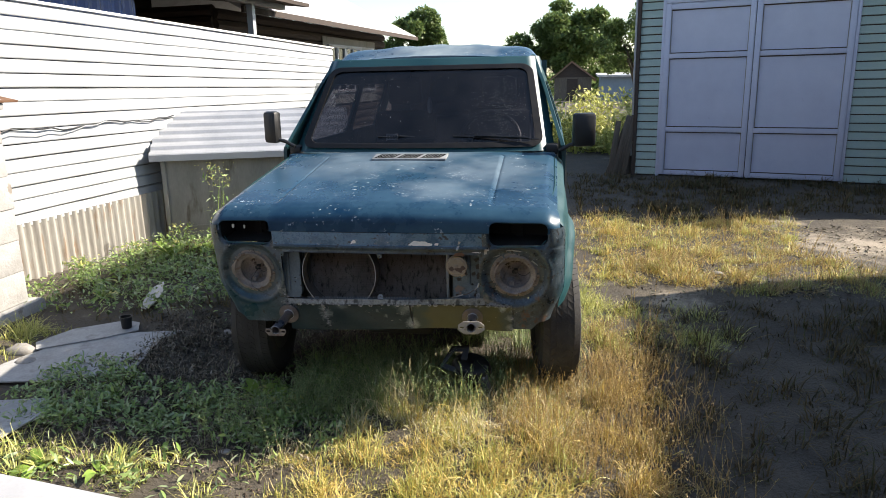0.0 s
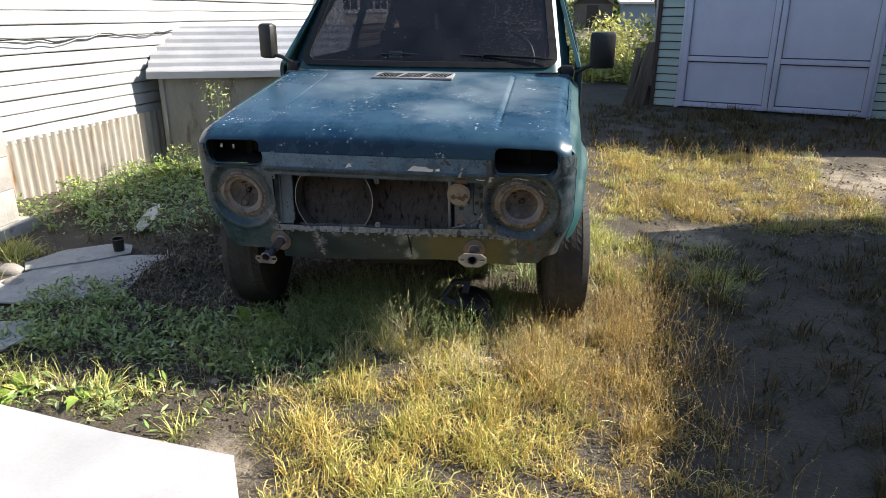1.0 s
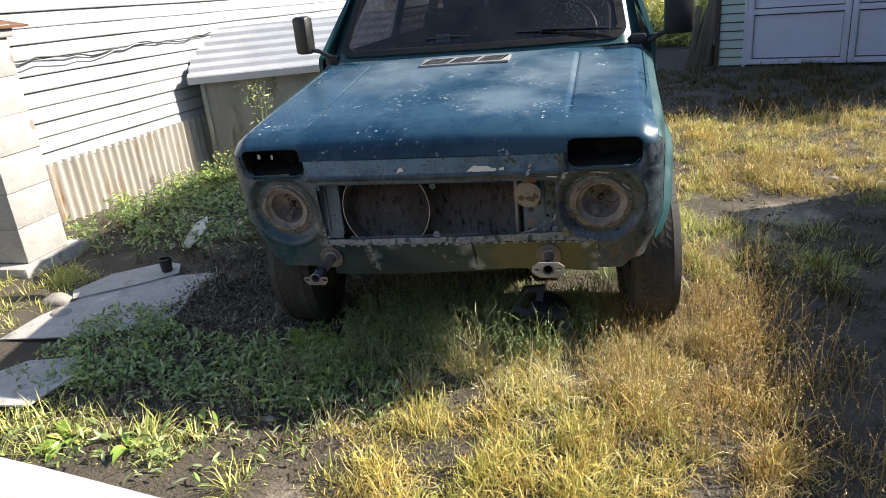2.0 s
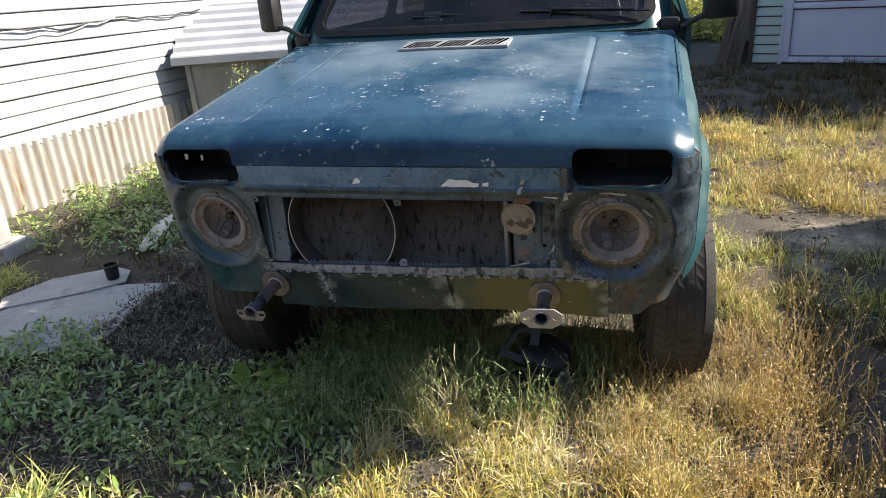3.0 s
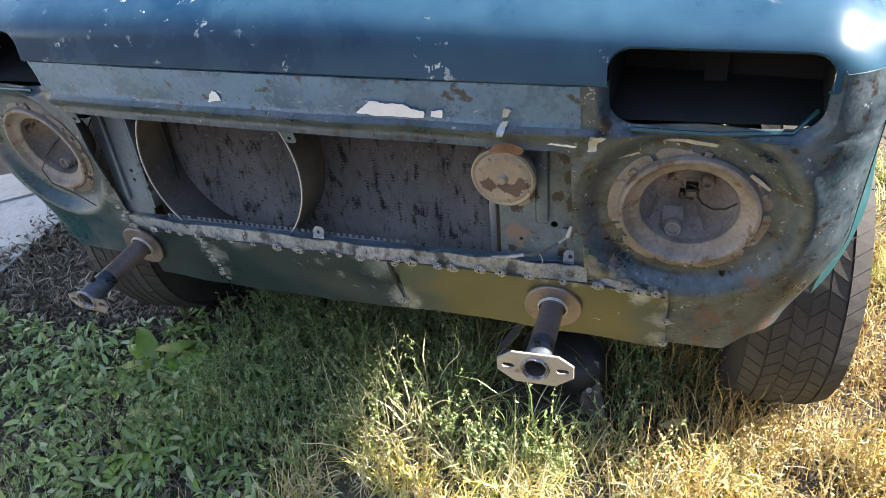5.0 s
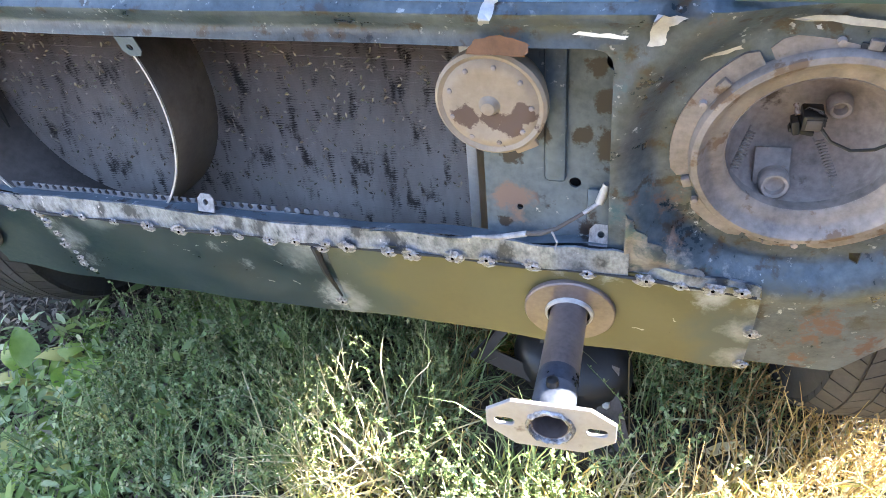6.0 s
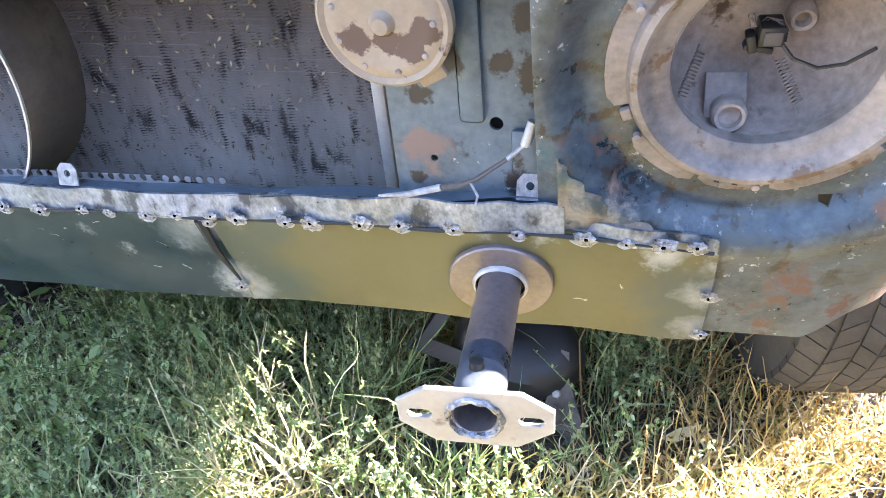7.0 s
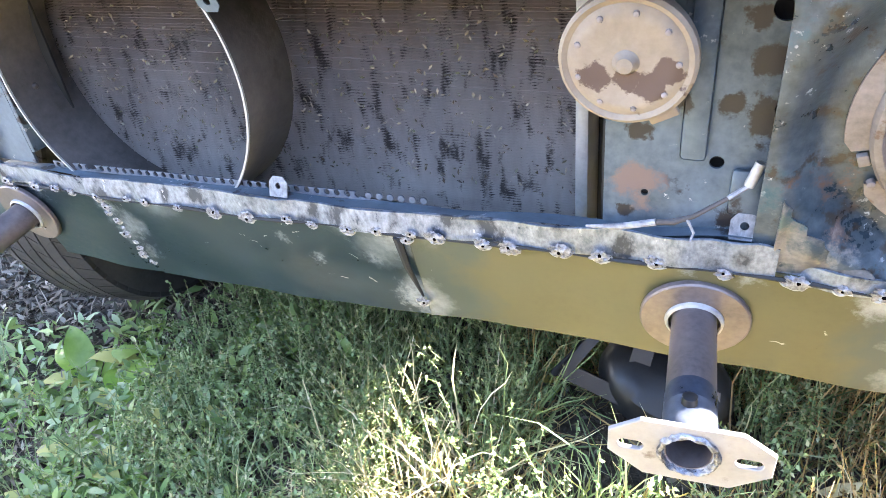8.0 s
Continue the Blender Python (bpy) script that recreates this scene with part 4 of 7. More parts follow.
def build_car():
    car = thing("off_road_car", "dusty dark teal off-road car with stripped front, bumper and lamps removed", "car")

    # hood
    def hood_place(x, v):
        y, z = hood_profile(v)
        ax = np.abs(x)
        z = z + (0.020 * (1 - (x / 0.74) ** 2) - 0.010) * smooth(0.0, 0.10, v) - 0.028 * smooth(0.715, 0.797, ax) ** 1.6
        u = np.clip(ax - 0.730, 0, 0.066)
        y = y + (0.024 * (ax / 0.74) ** 4 + 0.8 * (0.07 - np.sqrt(0.07 ** 2 - u ** 2))) * smooth(0.3, 0.0, v)
        edge = np.minimum(0.492 - ax, 1.03 - v)
        z = z + 0.007 * smooth(-0.012, 0.012, edge) * smooth(0.12, 0.26, v) - 0.010 * np.exp(-(edge / 0.005) ** 2) * smooth(0.16, 0.28, v)
        z = z + 0.0015 * np.sin(7 * x + 3 * v) * smooth(0.1, 0.3, v)
        return x, y, z

    def hood_solid(x, v):
        d = np.minimum(0.794 - 0.012 * smooth(0.1, 0.25, v) - np.abs(x), np.minimum(v - 0.020 * smooth(0.745, 0.752, np.abs(x)), 1.10 - v))
        lamp = rr(np.abs(x), v, LAMPS[0], 0.002, LAMPS[2], 0.056, 0.03)
        return np.minimum(d, lamp)

    mpart("hood", sheet("hood", np.linspace(-0.800, 0.800, 206), np.linspace(-0.006, 1.106, 150), hood_solid, hood_place, PAINT, (0, 0.004, -0.004)), car, "dusty dark teal hood with a raised middle")

    # vent plate on the hood with slanted slots: raised bars, black for their unlit depth
    _, vy, vz = hood_place(np.array(0.0), np.array(0.925))
    v = part("hood_vent", box(-0.205, 0.198, -0.058, 0.058, -0.002, 0.0085, 0.001), VENT_PLATE, car, "pale vent plate with slanted black slots")
    v.matrix_local = Matrix.Translation((-0.003, float(vy), float(vz))) @ Matrix.Rotation(math.atan(0.131), 4, "X")
    for g in range(3):
        for i in range(6):
            s = -0.178 + g * 0.128 + i * 0.0185
            part("slot", box(s - 0.0066, s + 0.0066, -0.046, 0.046, 0.0070, 0.0090, m=Matrix(((1, 0.32, 0, 0), (0, 1, 0, 0), (0, 0, 1, 0), (0, 0, 0, 1)))), HOLE, v)

    # nose panel with its openings
    def nose_solid(x, z):
        ax = np.abs(x)
        out = np.minimum(full_width(z) - 0.0004 - ax, np.minimum(z - 0.437 - 0.035 * smooth(0.665, 0.715, ax), 0.985 - z))
        out = np.minimum(out, 0.900 + 0.020 * smooth(0.743, 0.751, ax) - z)
        holes = [np.hypot(x - c, z - d) - 0.085 for c, d in HL]
        holes.append(rr(ax, z, LAMPS[0], LAMPS[1], LAMPS[2], LAMPS[3], 0.03))
        holes.append(rr(x, z, -0.005, 0.681, 0.452, 0.121, 0.018))
        holes.append(rr(x, z, 0.06, 0.470, 0.516, 0.080, 0.004))
        for hx, hz, r in ((0.672, 0.818, 0.007), (0.660, 0.592, 0.006), (0.702, 0.505, 0.006), (-0.30, 0.866, 0.005), (0.33, 0.853, 0.006)):
            holes.append(np.hypot(x - hx, z - hz) - r)
        return np.minimum.reduce([out, *holes])

    def nose_place(x, z):
        y = face_y(x, z)
        for c, d in HL:
            r = np.hypot(x - c, z - d)
            y = y + 0.022 * smooth(0.150, 0.118, r) - 0.004 * np.exp(-((r - 0.156) / 0.010) ** 2)
        ax = np.abs(x)
        lamp = rr(ax, z, LAMPS[0], LAMPS[1], LAMPS[2], LAMPS[3], 0.03)
        y = y + 0.018 * smooth(0.012, 0.0, lamp)
        y = y - 0.010 * np.exp(-((z - 0.828) / 0.007) ** 2) * smooth(0.50, 0.47, ax) - 0.004 * np.exp(-((z - 0.803) / 0.004) ** 2) * smooth(0.47, 0.45, ax)
        y = y + 0.003 * np.exp(-((z - 0.835) / 0.004) ** 2) * smooth(0.46, 0.50, ax)
        y = y + 0.0016 * np.sin(23 * x + 11 * z) * np.sin(31 * z + 4 * x) + 0.0022 * np.sin(9 * x + 1) * smooth(0.62, 0.5, z)
        return x, y, z

    mpart("front_panel", sheet("front_panel", np.linspace(-0.822, 0.822, 288), np.linspace(0.44, 0.99, 94), nose_solid, nose_place, PAINT_DIRTY, (0, 0.003, 0)), car, "grimy dark nose panel with bare openings")

    # blue cross-member strip above the grille
    def strip_solid(x, z):
        return np.minimum(np.minimum(x + 0.484, 0.462 - x), np.minimum(z - 0.838, 0.899 - z))

    mpart("cross_strip", sheet("cross_strip", np.linspace(-0.49, 0.468, 190), np.linspace(0.834, 0.902, 18), strip_solid, lambda x, z: (x, nose_place(x, z)[1] - 0.0012, z), CROSS_BLUE), car, "faded blue painted strip above the grille")

    # sides of the nose and front wings
    def side(sgn):
        def solid(y, z):
            arch = np.hypot(y - WHEEL_Y, z - WHEEL_Z - 0.03) - ARCH
            nose = (z - (0.478 + 0.55 * (y - 0.06))) * 0.88
            top = hood_edge(y) - z
            return np.minimum(np.minimum(np.minimum(arch, nose), top), np.minimum(y - face_y(full_width(z), z) + 0.004, 1.09 - y))

        def place(y, z):
            d = np.hypot(y - WHEEL_Y, z - WHEEL_Z - 0.03) - ARCH
            x = body_wide(y, z) + 0.032 * smooth(0.07, 0.0, d)
            x = x - 0.048 * smooth(0.085, 0.0, hood_edge(y) - z) ** 2
            x = x - 0.003 * np.exp(-((z - 0.862 - 0.02 * y) / 0.004) ** 2)
            return sgn * x, y + 0 * z, z

        return mpart("front_wing", sheet("front_wing", np.linspace(0.0, 1.10, 140), np.linspace(0.42, 1.12, 80), solid, place, PAINT_TEAL, (-sgn * 0.003, 0.001, 0)), car, "scratched dark teal front wing")

    side(1)
    side(-1)

    # lamp recesses; their inner darkness is put into the colour
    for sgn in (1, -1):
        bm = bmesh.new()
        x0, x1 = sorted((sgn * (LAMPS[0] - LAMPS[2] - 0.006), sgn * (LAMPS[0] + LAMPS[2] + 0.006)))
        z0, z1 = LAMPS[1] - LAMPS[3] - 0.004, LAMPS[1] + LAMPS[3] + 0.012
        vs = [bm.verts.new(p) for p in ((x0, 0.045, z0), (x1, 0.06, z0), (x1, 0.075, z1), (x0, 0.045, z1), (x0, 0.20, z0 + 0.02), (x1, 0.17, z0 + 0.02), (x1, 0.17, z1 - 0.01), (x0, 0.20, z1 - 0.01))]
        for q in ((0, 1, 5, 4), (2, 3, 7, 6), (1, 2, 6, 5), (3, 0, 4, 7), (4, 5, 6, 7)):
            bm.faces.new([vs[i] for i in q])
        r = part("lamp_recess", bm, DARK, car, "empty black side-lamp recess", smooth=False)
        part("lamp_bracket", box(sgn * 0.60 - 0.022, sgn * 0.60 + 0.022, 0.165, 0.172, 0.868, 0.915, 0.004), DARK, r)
        # Pale chips stand for daylight showing through holes in this recess.
        if sgn < 0:
            for fx, fz, fw in ((-0.700, 0.905, 0.006), (-0.645, 0.902, 0.004)):
                part("pale_fleck", box(fx - fw, fx + fw, 0.070, 0.073, fz - 0.008, fz + 0.010, 0.003), CHIP, r)
        part("recess_lip", tube([(sgn * (LAMPS[0] - LAMPS[2] + 0.03), 0.012, 0.840), (sgn * 0.62, 0.016, 0.838), (sgn * (LAMPS[0] + LAMPS[2] - 0.03), 0.03, 0.840), (sgn * (LAMPS[0] + LAMPS[2] - 0.006), 0.05, 0.862)], 0.003, 6), PAINT_TEAL, r)

    # headlamp rings and bowls, without lenses
    def headlamp(cx, cz, sgn):
        m = Matrix.Translation((cx, face_y(cx, cz) + 0.020, cz)) @ Matrix.Rotation(radians(90 + 10), 4, "X") @ Matrix.Rotation(radians(sgn * 3), 4, "Y")
        # outer flange with notches, then the raised rim and the lip that leads down into the bowl
        h = part("headlamp_ring", lathe([(0.100, -0.010), (0.1005, 0.005), (0.098, 0.009), (0.093, 0.010), (0.089, 0.007), (0.086, 0.001), (0.080, -0.002), (0.073, -0.004), (0.070, -0.007), (0.070, -0.018)], 64), RING, car, "dusty bare headlamp mounting ring")
        bm = bmesh.new()
        arcs = ((0.10, 0.95, 0.113), (1.02, 2.05, 0.115), (2.12, 3.42, 0.116), (3.72, 4.30, 0.115), (4.34, 4.82, 0.112), (4.86, 5.60, 0.115), (5.68, 6.30, 0.113))
        for a0, a1, ro in arcs:
            n = max(4, int((a1 - a0) / 0.08))
            grid = []
            for i in range(n + 1):
                a = a0 + (a1 - a0) * i / n
                r1 = ro - (0.004 if i in (0, n) else 0)
                grid.append([bm.verts.new((r * math.cos(a), r * math.sin(a), z)) for r, z in ((0.098, 0.001), (r1, -0.001), (r1, -0.004))])
            for p, q in zip(grid, grid[1:]):
                for k in range(2):
                    bm.faces.new((p[k], q[k], q[k + 1], p[k + 1]))
        part("ring_flange", bm, RING, h, "notched flat flange of the ring")
        # Dark ring painted where shade fills the groove round the lamp.
        part("groove", lathe([(0.099, -0.0072), (0.123, -0.0078)], 48), DARK, h)
        h.matrix_local = m @ Matrix.Scale(0.95, 4)
        part("lamp_bowl", lathe([(0.070, -0.006), (0.077, -0.020), (0.076, -0.045), (0.066, -0.066), (0.045, -0.080), (0.02, -0.085), (0.0, -0.085)], 40), BOWL, h, "dusty empty lamp bowl")
        slope = Matrix.Translation((-0.021, -0.055, -0.050)) @ Matrix.Rotation(radians(-38), 4, "X")
        part("bowl_plate", box(-0.016, 0.016, -0.018, 0.018, -0.003, 0.002, 0.0015, m=slope), RING, h, "square socket plate")
        part("socket", lathe([(0.0, 0.012), (0.0085, 0.012), (0.009, 0.019), (0.0115, 0.020), (0.0135, 0.017), (0.0135, 0.002)], 22, Matrix.Translation((-0.019, -0.064, -0.044)) @ Matrix.Rotation(radians(-14), 4, "X")), BOWL, h, "round bulb socket")
        c = part("connector", box(-0.006, 0.012, -0.010, 0.006, -0.066, -0.044, 0.002), BLACK, h, "black wiring connector")
        part("connector_face", box(-0.003, 0.010, -0.008, 0.003, -0.045, -0.0425, 0.001), SHROUD, c)
        part("connector_clip", box(-0.015, -0.008, -0.014, 0.001, -0.060, -0.046, 0.002, m=Matrix.Rotation(radians(14), 4, "Z")), BLACK, c)
        part("connector_clip", box(-0.012, 0.010, -0.017, -0.012, -0.058, -0.048, 0.0015, m=Matrix.Rotation(radians(-12), 4, "Z")), BLACK, c)
        part("pale_stub", tube([(-0.012, 0.010, -0.058), (-0.010, 0.004, -0.050)], 0.0024, 8), RING, c)
        for k in range(4):
            o = 0.003 * k
            part("wire", tube([(-0.004 + o, 0.005, -0.056), (-0.002 + o, 0.011 - 0.001 * k, -0.052), (0.008 + o * 0.5, 0.010 - 0.003 * k, -0.048), (0.014, 0.001 - 0.003 * k, -0.050), (0.012, -0.008 - 0.001 * k, -0.056)], 0.0009, 5), BLACK, c)
        part("grommet", lathe([(0.005, -0.070), (0.006, -0.062), (0.0085, -0.0605), (0.0105, -0.063), (0.011, -0.074)], 22, Matrix.Translation((0.026, 0.002, 0))), BOWL, h)
        for a, b in (((-0.044, -0.016), (-0.057, -0.040)), ((0.013, -0.024), (0.027, -0.046))):
            n, turns = 150, 13
            d = Vector((b[0] - a[0], b[1] - a[1], 0.026))
            e1 = d.cross(Vector((0, 0, 1))).normalized()
            e2 = d.cross(e1).normalized()
            p = [Vector((a[0], a[1], -0.052)) + d * (i / n) + 0.0034 * (e1 * math.cos(i / n * turns * 6.283) + e2 * math.sin(i / n * turns * 6.283)) for i in range(n)]
            hook = p[-1] + d * 0.16
            part("spring", tube([p[0] - d * 0.1, *p, p[-1] + d * 0.06, hook, hook + Vector((0.002, -0.002, 0))], 0.0008, 5), RING, h, "small coil spring")
        w = [(0.010, -0.008, -0.050), (0.020, -0.018, -0.042), (0.036, -0.021, -0.034), (0.052, -0.014, -0.028), (0.066, 0.002, -0.022)]
        part("wire", tube(w, 0.0016, 6), BLACK, h, "thin black wire")
        for k in range(6):
            a = k * math.pi / 3 + 0.35
            part("ring_lug", box(0.101, 0.109, -0.005, 0.005, -0.002, 0.004, 0.001, m=Matrix.Rotation(a, 4, "Z")), RING, h)
            if k % 3 == 0:
                part("ring_slot", box(0.101, 0.105, -0.009, 0.009, -0.002, 0.0022, m=Matrix.Rotation(a + 1.05, 4, "Z")), DARK, h)
            part("screw", lathe([(0.0, 0.005), (0.003, 0.0045), (0.0035, 0.0)], 10, Matrix.Rotation(a + 0.22, 4, "Z") @ Matrix.Translation((0.106, 0, 0))), BOWL, h)
        return h

    # rings sit in the dishes
    headlamp(*HL[0], 1)
    left = headlamp(*HL[1], -1)
    part("hanging_wire", tube([(0.03, 0.02, -0.03), (0.02, 0.0, 0.02), (0.0, -0.03, 0.035), (-0.004, -0.07, 0.03), (0.03, -0.105, 0.016), (0.08, -0.125, 0.02)], 0.0013, 6), BLACK, left, "thin wire hanging out of the bowl")

    # radiator behind the opening
    rad = part("radiator", box(-0.46, 0.284, 0.150, 0.175, 0.462, 0.84), FINS, car, "dust-choked brown radiator core")
    fin = mesh("radiator_fin", [(-0.455, 0.1495, 0), (0.284, 0.1495, 0), (0.284, 0.1435, 0.0008), (-0.455, 0.1435, 0.0008), (0.284, 0.1495, 0.0017), (-0.455, 0.1495, 0.0017)], [(0, 1, 2, 3), (3, 2, 4, 5)], FINS, False)
    for i in range(120):
        mpart("radiator_fin", fin, rad).location = (0, -0.0012 if i % 4 == 0 else 0, 0.468 + i * 0.0031)
    v, fc = [], []
    rnd = random.Random(8)
    for i in range(1700):
        x, z, s, a = rnd.uniform(-0.45, 0.28), rnd.uniform(0.56, 0.83), rnd.uniform(0.001, 0.0040), rnd.uniform(0, 3.1)
        k = len(v)
        for j in range(4):
            t = a + j * math.pi / 2
            q = s * (1 if j % 2 else 0.35)
            v.append((x + q * math.cos(t), 0.1420 - rnd.uniform(0, 0.002), z + q * math.sin(t)))
        fc.append((k, k + 1, k + 2, k + 3))
    tagged(mpart("stuck_chaff", mesh("stuck_chaff", v, fc, LITTER, False), rad, "seeds and chaff stuck in the fins"), kind="stuff")
    part("radiator_tank", box(0.285, 0.298, 0.130, 0.180, 0.46, 0.84, 0.003), VENT_PLATE, rad, "pale metal end strip")
    # Solid dark block in the gap, where only shade lies.
    part("radiator_side", box(0.299, 0.322, 0.170, 0.180, 0.46, 0.84), DARK, rad, "dark block painting the shaded gap beside the core")
    # perforated strip
    strip = part("perforated_strip", plate([(-0.360, 0.566), (0.170, 0.579), (0.170, 0.5895), (-0.360, 0.5765)], 0.064, 0.066, [circle(-0.352 + 0.0123 * i, 0.5717 + 0.0003 * i, 0.0036, n=10) for i in range(42)]), PERFORATED, rad, "thin perforated metal strip")

    # round fan cowl in front of the radiator
    cowl = part("fan_cowl", lathe([(0.172, 0.0), (0.174, 0.0), (0.174, -0.082), (0.172, -0.082), (0.1715, -0.002), (0.172, 0.0)], 80), SHROUD, car, "dusty round sheet-metal fan cowl")
    cowl.matrix_local = Matrix.Translation((-0.202, 0.062, 0.690)) @ Matrix.Rotation(radians(90), 4, "X")
    part("bright_edge", lathe([(0.1718, 0.0005), (0.1742, 0.0005), (0.1742, 0.003), (0.1718, 0.003), (0.1718, 0.0005)], 80), EDGE, cowl, "worn bright rim")
    for a in (0.2, 1.1, 2.2, 3.3, 4.6, 5.6):
        part("rivet", lathe([(0.0, 0.004), (0.003, 0.003), (0.0045, 0.0)], 10, Matrix.Rotation(a, 4, "Z") @ Matrix.Translation((0.1715, 0, -0.03)) @ Matrix.Rotation(radians(-90), 4, "Y")), SHROUD, cowl)

    # inner support plates left and right of the opening
    def inner(name, x0, x1, holes, label):
        out = [(x0, 0.570), (x1, 0.570), (x1, 0.805), (x0, 0.805)]
        return part(name, plate(out, 0.064, 0.067, holes), INNER, car, label)

    r = inner("support_plate", 0.326, 0.490, [circle(0.413, 0.653, 0.0055), circle(0.445, 0.772, 0.009), circle(0.36, 0.62, 0.003), circle(0.45, 0.70, 0.003)], "stained grey support plate with holes")
    part("pressed_rib", box(0.385, 0.405, 0.058, 0.064, 0.655, 0.79, 0.004), INNER, r)
    part("pressed_rib", box(0.425, 0.450, 0.059, 0.064, 0.61, 0.65, 0.003), INNER, r)
    part("back_plate", box(0.32, 0.50, 0.085, 0.088, 0.56, 0.82), DARK, r)
    l = inner("support_plate", -0.470, -0.392, [circle(-0.415, 0.665, 0.004), circle(-0.415, 0.645, 0.004), circle(-0.44, 0.76, 0.005)], "stained grey support plate with holes")
    part("pressed_rib", box(-0.447, -0.437, 0.056, 0.064, 0.60, 0.79, 0.003), INNER, l)
    part("back_plate", box(-0.48, -0.36, 0.120, 0.123, 0.56, 0.82), DARK, l)
    part("edge_flange", box(-0.392, -0.386, 0.064, 0.115, 0.585, 0.80, 0.001), INNER, l)

    # horn
    horn = part("horn", lathe([(0.0, 0.010), (0.006, 0.0095), (0.008, 0.006), (0.010, 0.0035), (0.030, 0.0030), (0.034, 0.0045), (0.040, 0.003), (0.044, 0.001), (0.048, 0.0035), (0.051, 0.001), (0.051, -0.008), (0.047, -0.020), (0.034, -0.032), (0.0, -0.034)], 48), HORN, car, "round dusty brown horn with dark stains")
    horn.matrix_local = Matrix.Translation((0.347, 0.024, 0.746)) @ Matrix.Rotation(radians(90 + 6), 4, "X") @ Matrix.Scale(0.95, 4)
    part("horn_bracket", box(-0.012, 0.012, -0.062, -0.044, -0.018, -0.012, 0.002, m=Matrix.Rotation(radians(28), 4, "Z")), HORN, horn)
    for k in range(9):
        part("horn_screw", lathe([(0.0, 0.0055), (0.0022, 0.005), (0.003, 0.002)], 8, Matrix.Rotation(k * 0.698, 4, "Z") @ Matrix.Translation((0.0375, 0, 0))), BOWL, horn)

    # lower plates, welded together
    def low_plate(name, x0, x1, low, high, material, label, lift=0.0, rows=24, dent=None):
        """A sheet on the nose between two profile lines; its edges are cut unevenly."""
        def place(x, w):
            z = low(x) + w * (high(x) - low(x))
            y = face_y(x, z) - lift + 0.0018 * np.sin(17 * x + 40 * z) + 0.0012 * np.sin(43 * x)
            return x, y + (dent(x, w) if dent else 0), z
        me = sheet(name, np.linspace(x0 - 0.002, x1 + 0.002, max(8, int((x1 - x0) / 0.006))), np.linspace(-0.03, 1.03, rows),
                   lambda x, w: np.minimum(np.minimum(x - x0, x1 - x), 0.1 * np.minimum(w, 1 - w + 0.012 * np.sin(57 * x))), place, material, (0, 0.003, 0))
        return mpart(name, me, car, label)

    def hollow(cx, cw, rx, rw, d):
        return lambda x, w: d * np.exp(-((x - cx) / rx) ** 2 - ((w - cw) / rw) ** 2)

    def crumple(x, w):
        """The bare strip is hammered, leans back at its top and bulges beside the wire."""
        y = 0.0022 * np.sin(47 * x + 1.1 * np.sin(31 * x)) * np.sin(19 * x + w) + 0.0008 * np.sin(97 * x + 3 * np.sin(29 * x)) * w
        return y + 0.004 * w - 0.007 * np.exp(-((x - 0.445) / 0.05) ** 2) * w - 0.004 * np.exp(-((x - 0.30) / 0.03) ** 2) * w

    low_plate("lower_plate", -0.455, -0.262, hem_z, seam_z, GREEN_PLATE, "dark green steel plate", 0.001)
    low_plate("lower_plate", -0.260, 0.137, hem_z, seam_z, GREEN_PLATE, "dark green steel plate with grinding marks", 0.003, dent=hollow(-0.05, 0.55, 0.12, 0.4, 0.004))
    low_plate("lower_plate", 0.139, 0.590, hem_z, seam_z, OLIVE_PLATE, "clean olive steel plate welded in", 0.005, dent=hollow(0.28, 0.5, 0.10, 0.4, 0.003))
    low_plate("seam_strip", -0.462, 0.468, lambda x: seam_z(x) - 0.002, strip_z, BARE, "bright ground steel strip along the weld", 0.007, 16, crumple)
    low_plate("seam_strip", 0.462, 0.588, lambda x: seam_z(x) - 0.006, lambda x: seam_z(x) + 0.014 - 0.05 * np.maximum(x - 0.50, 0), BARE, "ground steel patch under the headlamp", 0.006, 12, lambda x, w: 0.003 * np.sin(70 * x))
    fl = [(x, float(face_y(x, strip_z(x))) - 0.002, float(strip_z(x))) for x in np.linspace(-0.455, 0.462, 70)]
    bm = bmesh.new()
    rows = [[bm.verts.new((x, y + d, z - 0.0015 * math.sin(40 * x) - 0.06 * d)) for x, y, z in fl] for d in (0.0, 0.018)]
    for a in range(len(fl) - 1):
        bm.faces.new((rows[0][a], rows[0][a + 1], rows[1][a + 1], rows[1][a]))
    part("seam_flange", bm, INNER, car)

    # torn, hammered corner between the opening and the lamp dish
    def corner_solid(x, z):
        r = np.hypot(x - HL[0][0], z - HL[0][1]) - 0.150 + 0.0022 * np.sin(210 * x + 60 * z) + 0.0014 * np.sin(430 * z)
        return np.minimum.reduce([r, x - 0.463, 0.580 - x, z - 0.566, 0.664 + 0.002 * np.sin(300 * x) - z])

    def corner_place(x, z):
        y = nose_place(x, z)[1] - 0.0024 + 0.005 * np.exp(-((x - 0.512) / 0.014) ** 2 - ((z - 0.585) / 0.016) ** 2) - 0.004 * np.exp(-((x - 0.486) / 0.012) ** 2 - ((z - 0.592) / 0.016) ** 2)
        y = y - 0.003 * np.exp(-((x - 0.464) / 0.004) ** 2) + 0.0009 * np.sin(160 * x + 90 * z) * np.sin(130 * z - 50 * x)
        return x, y, z

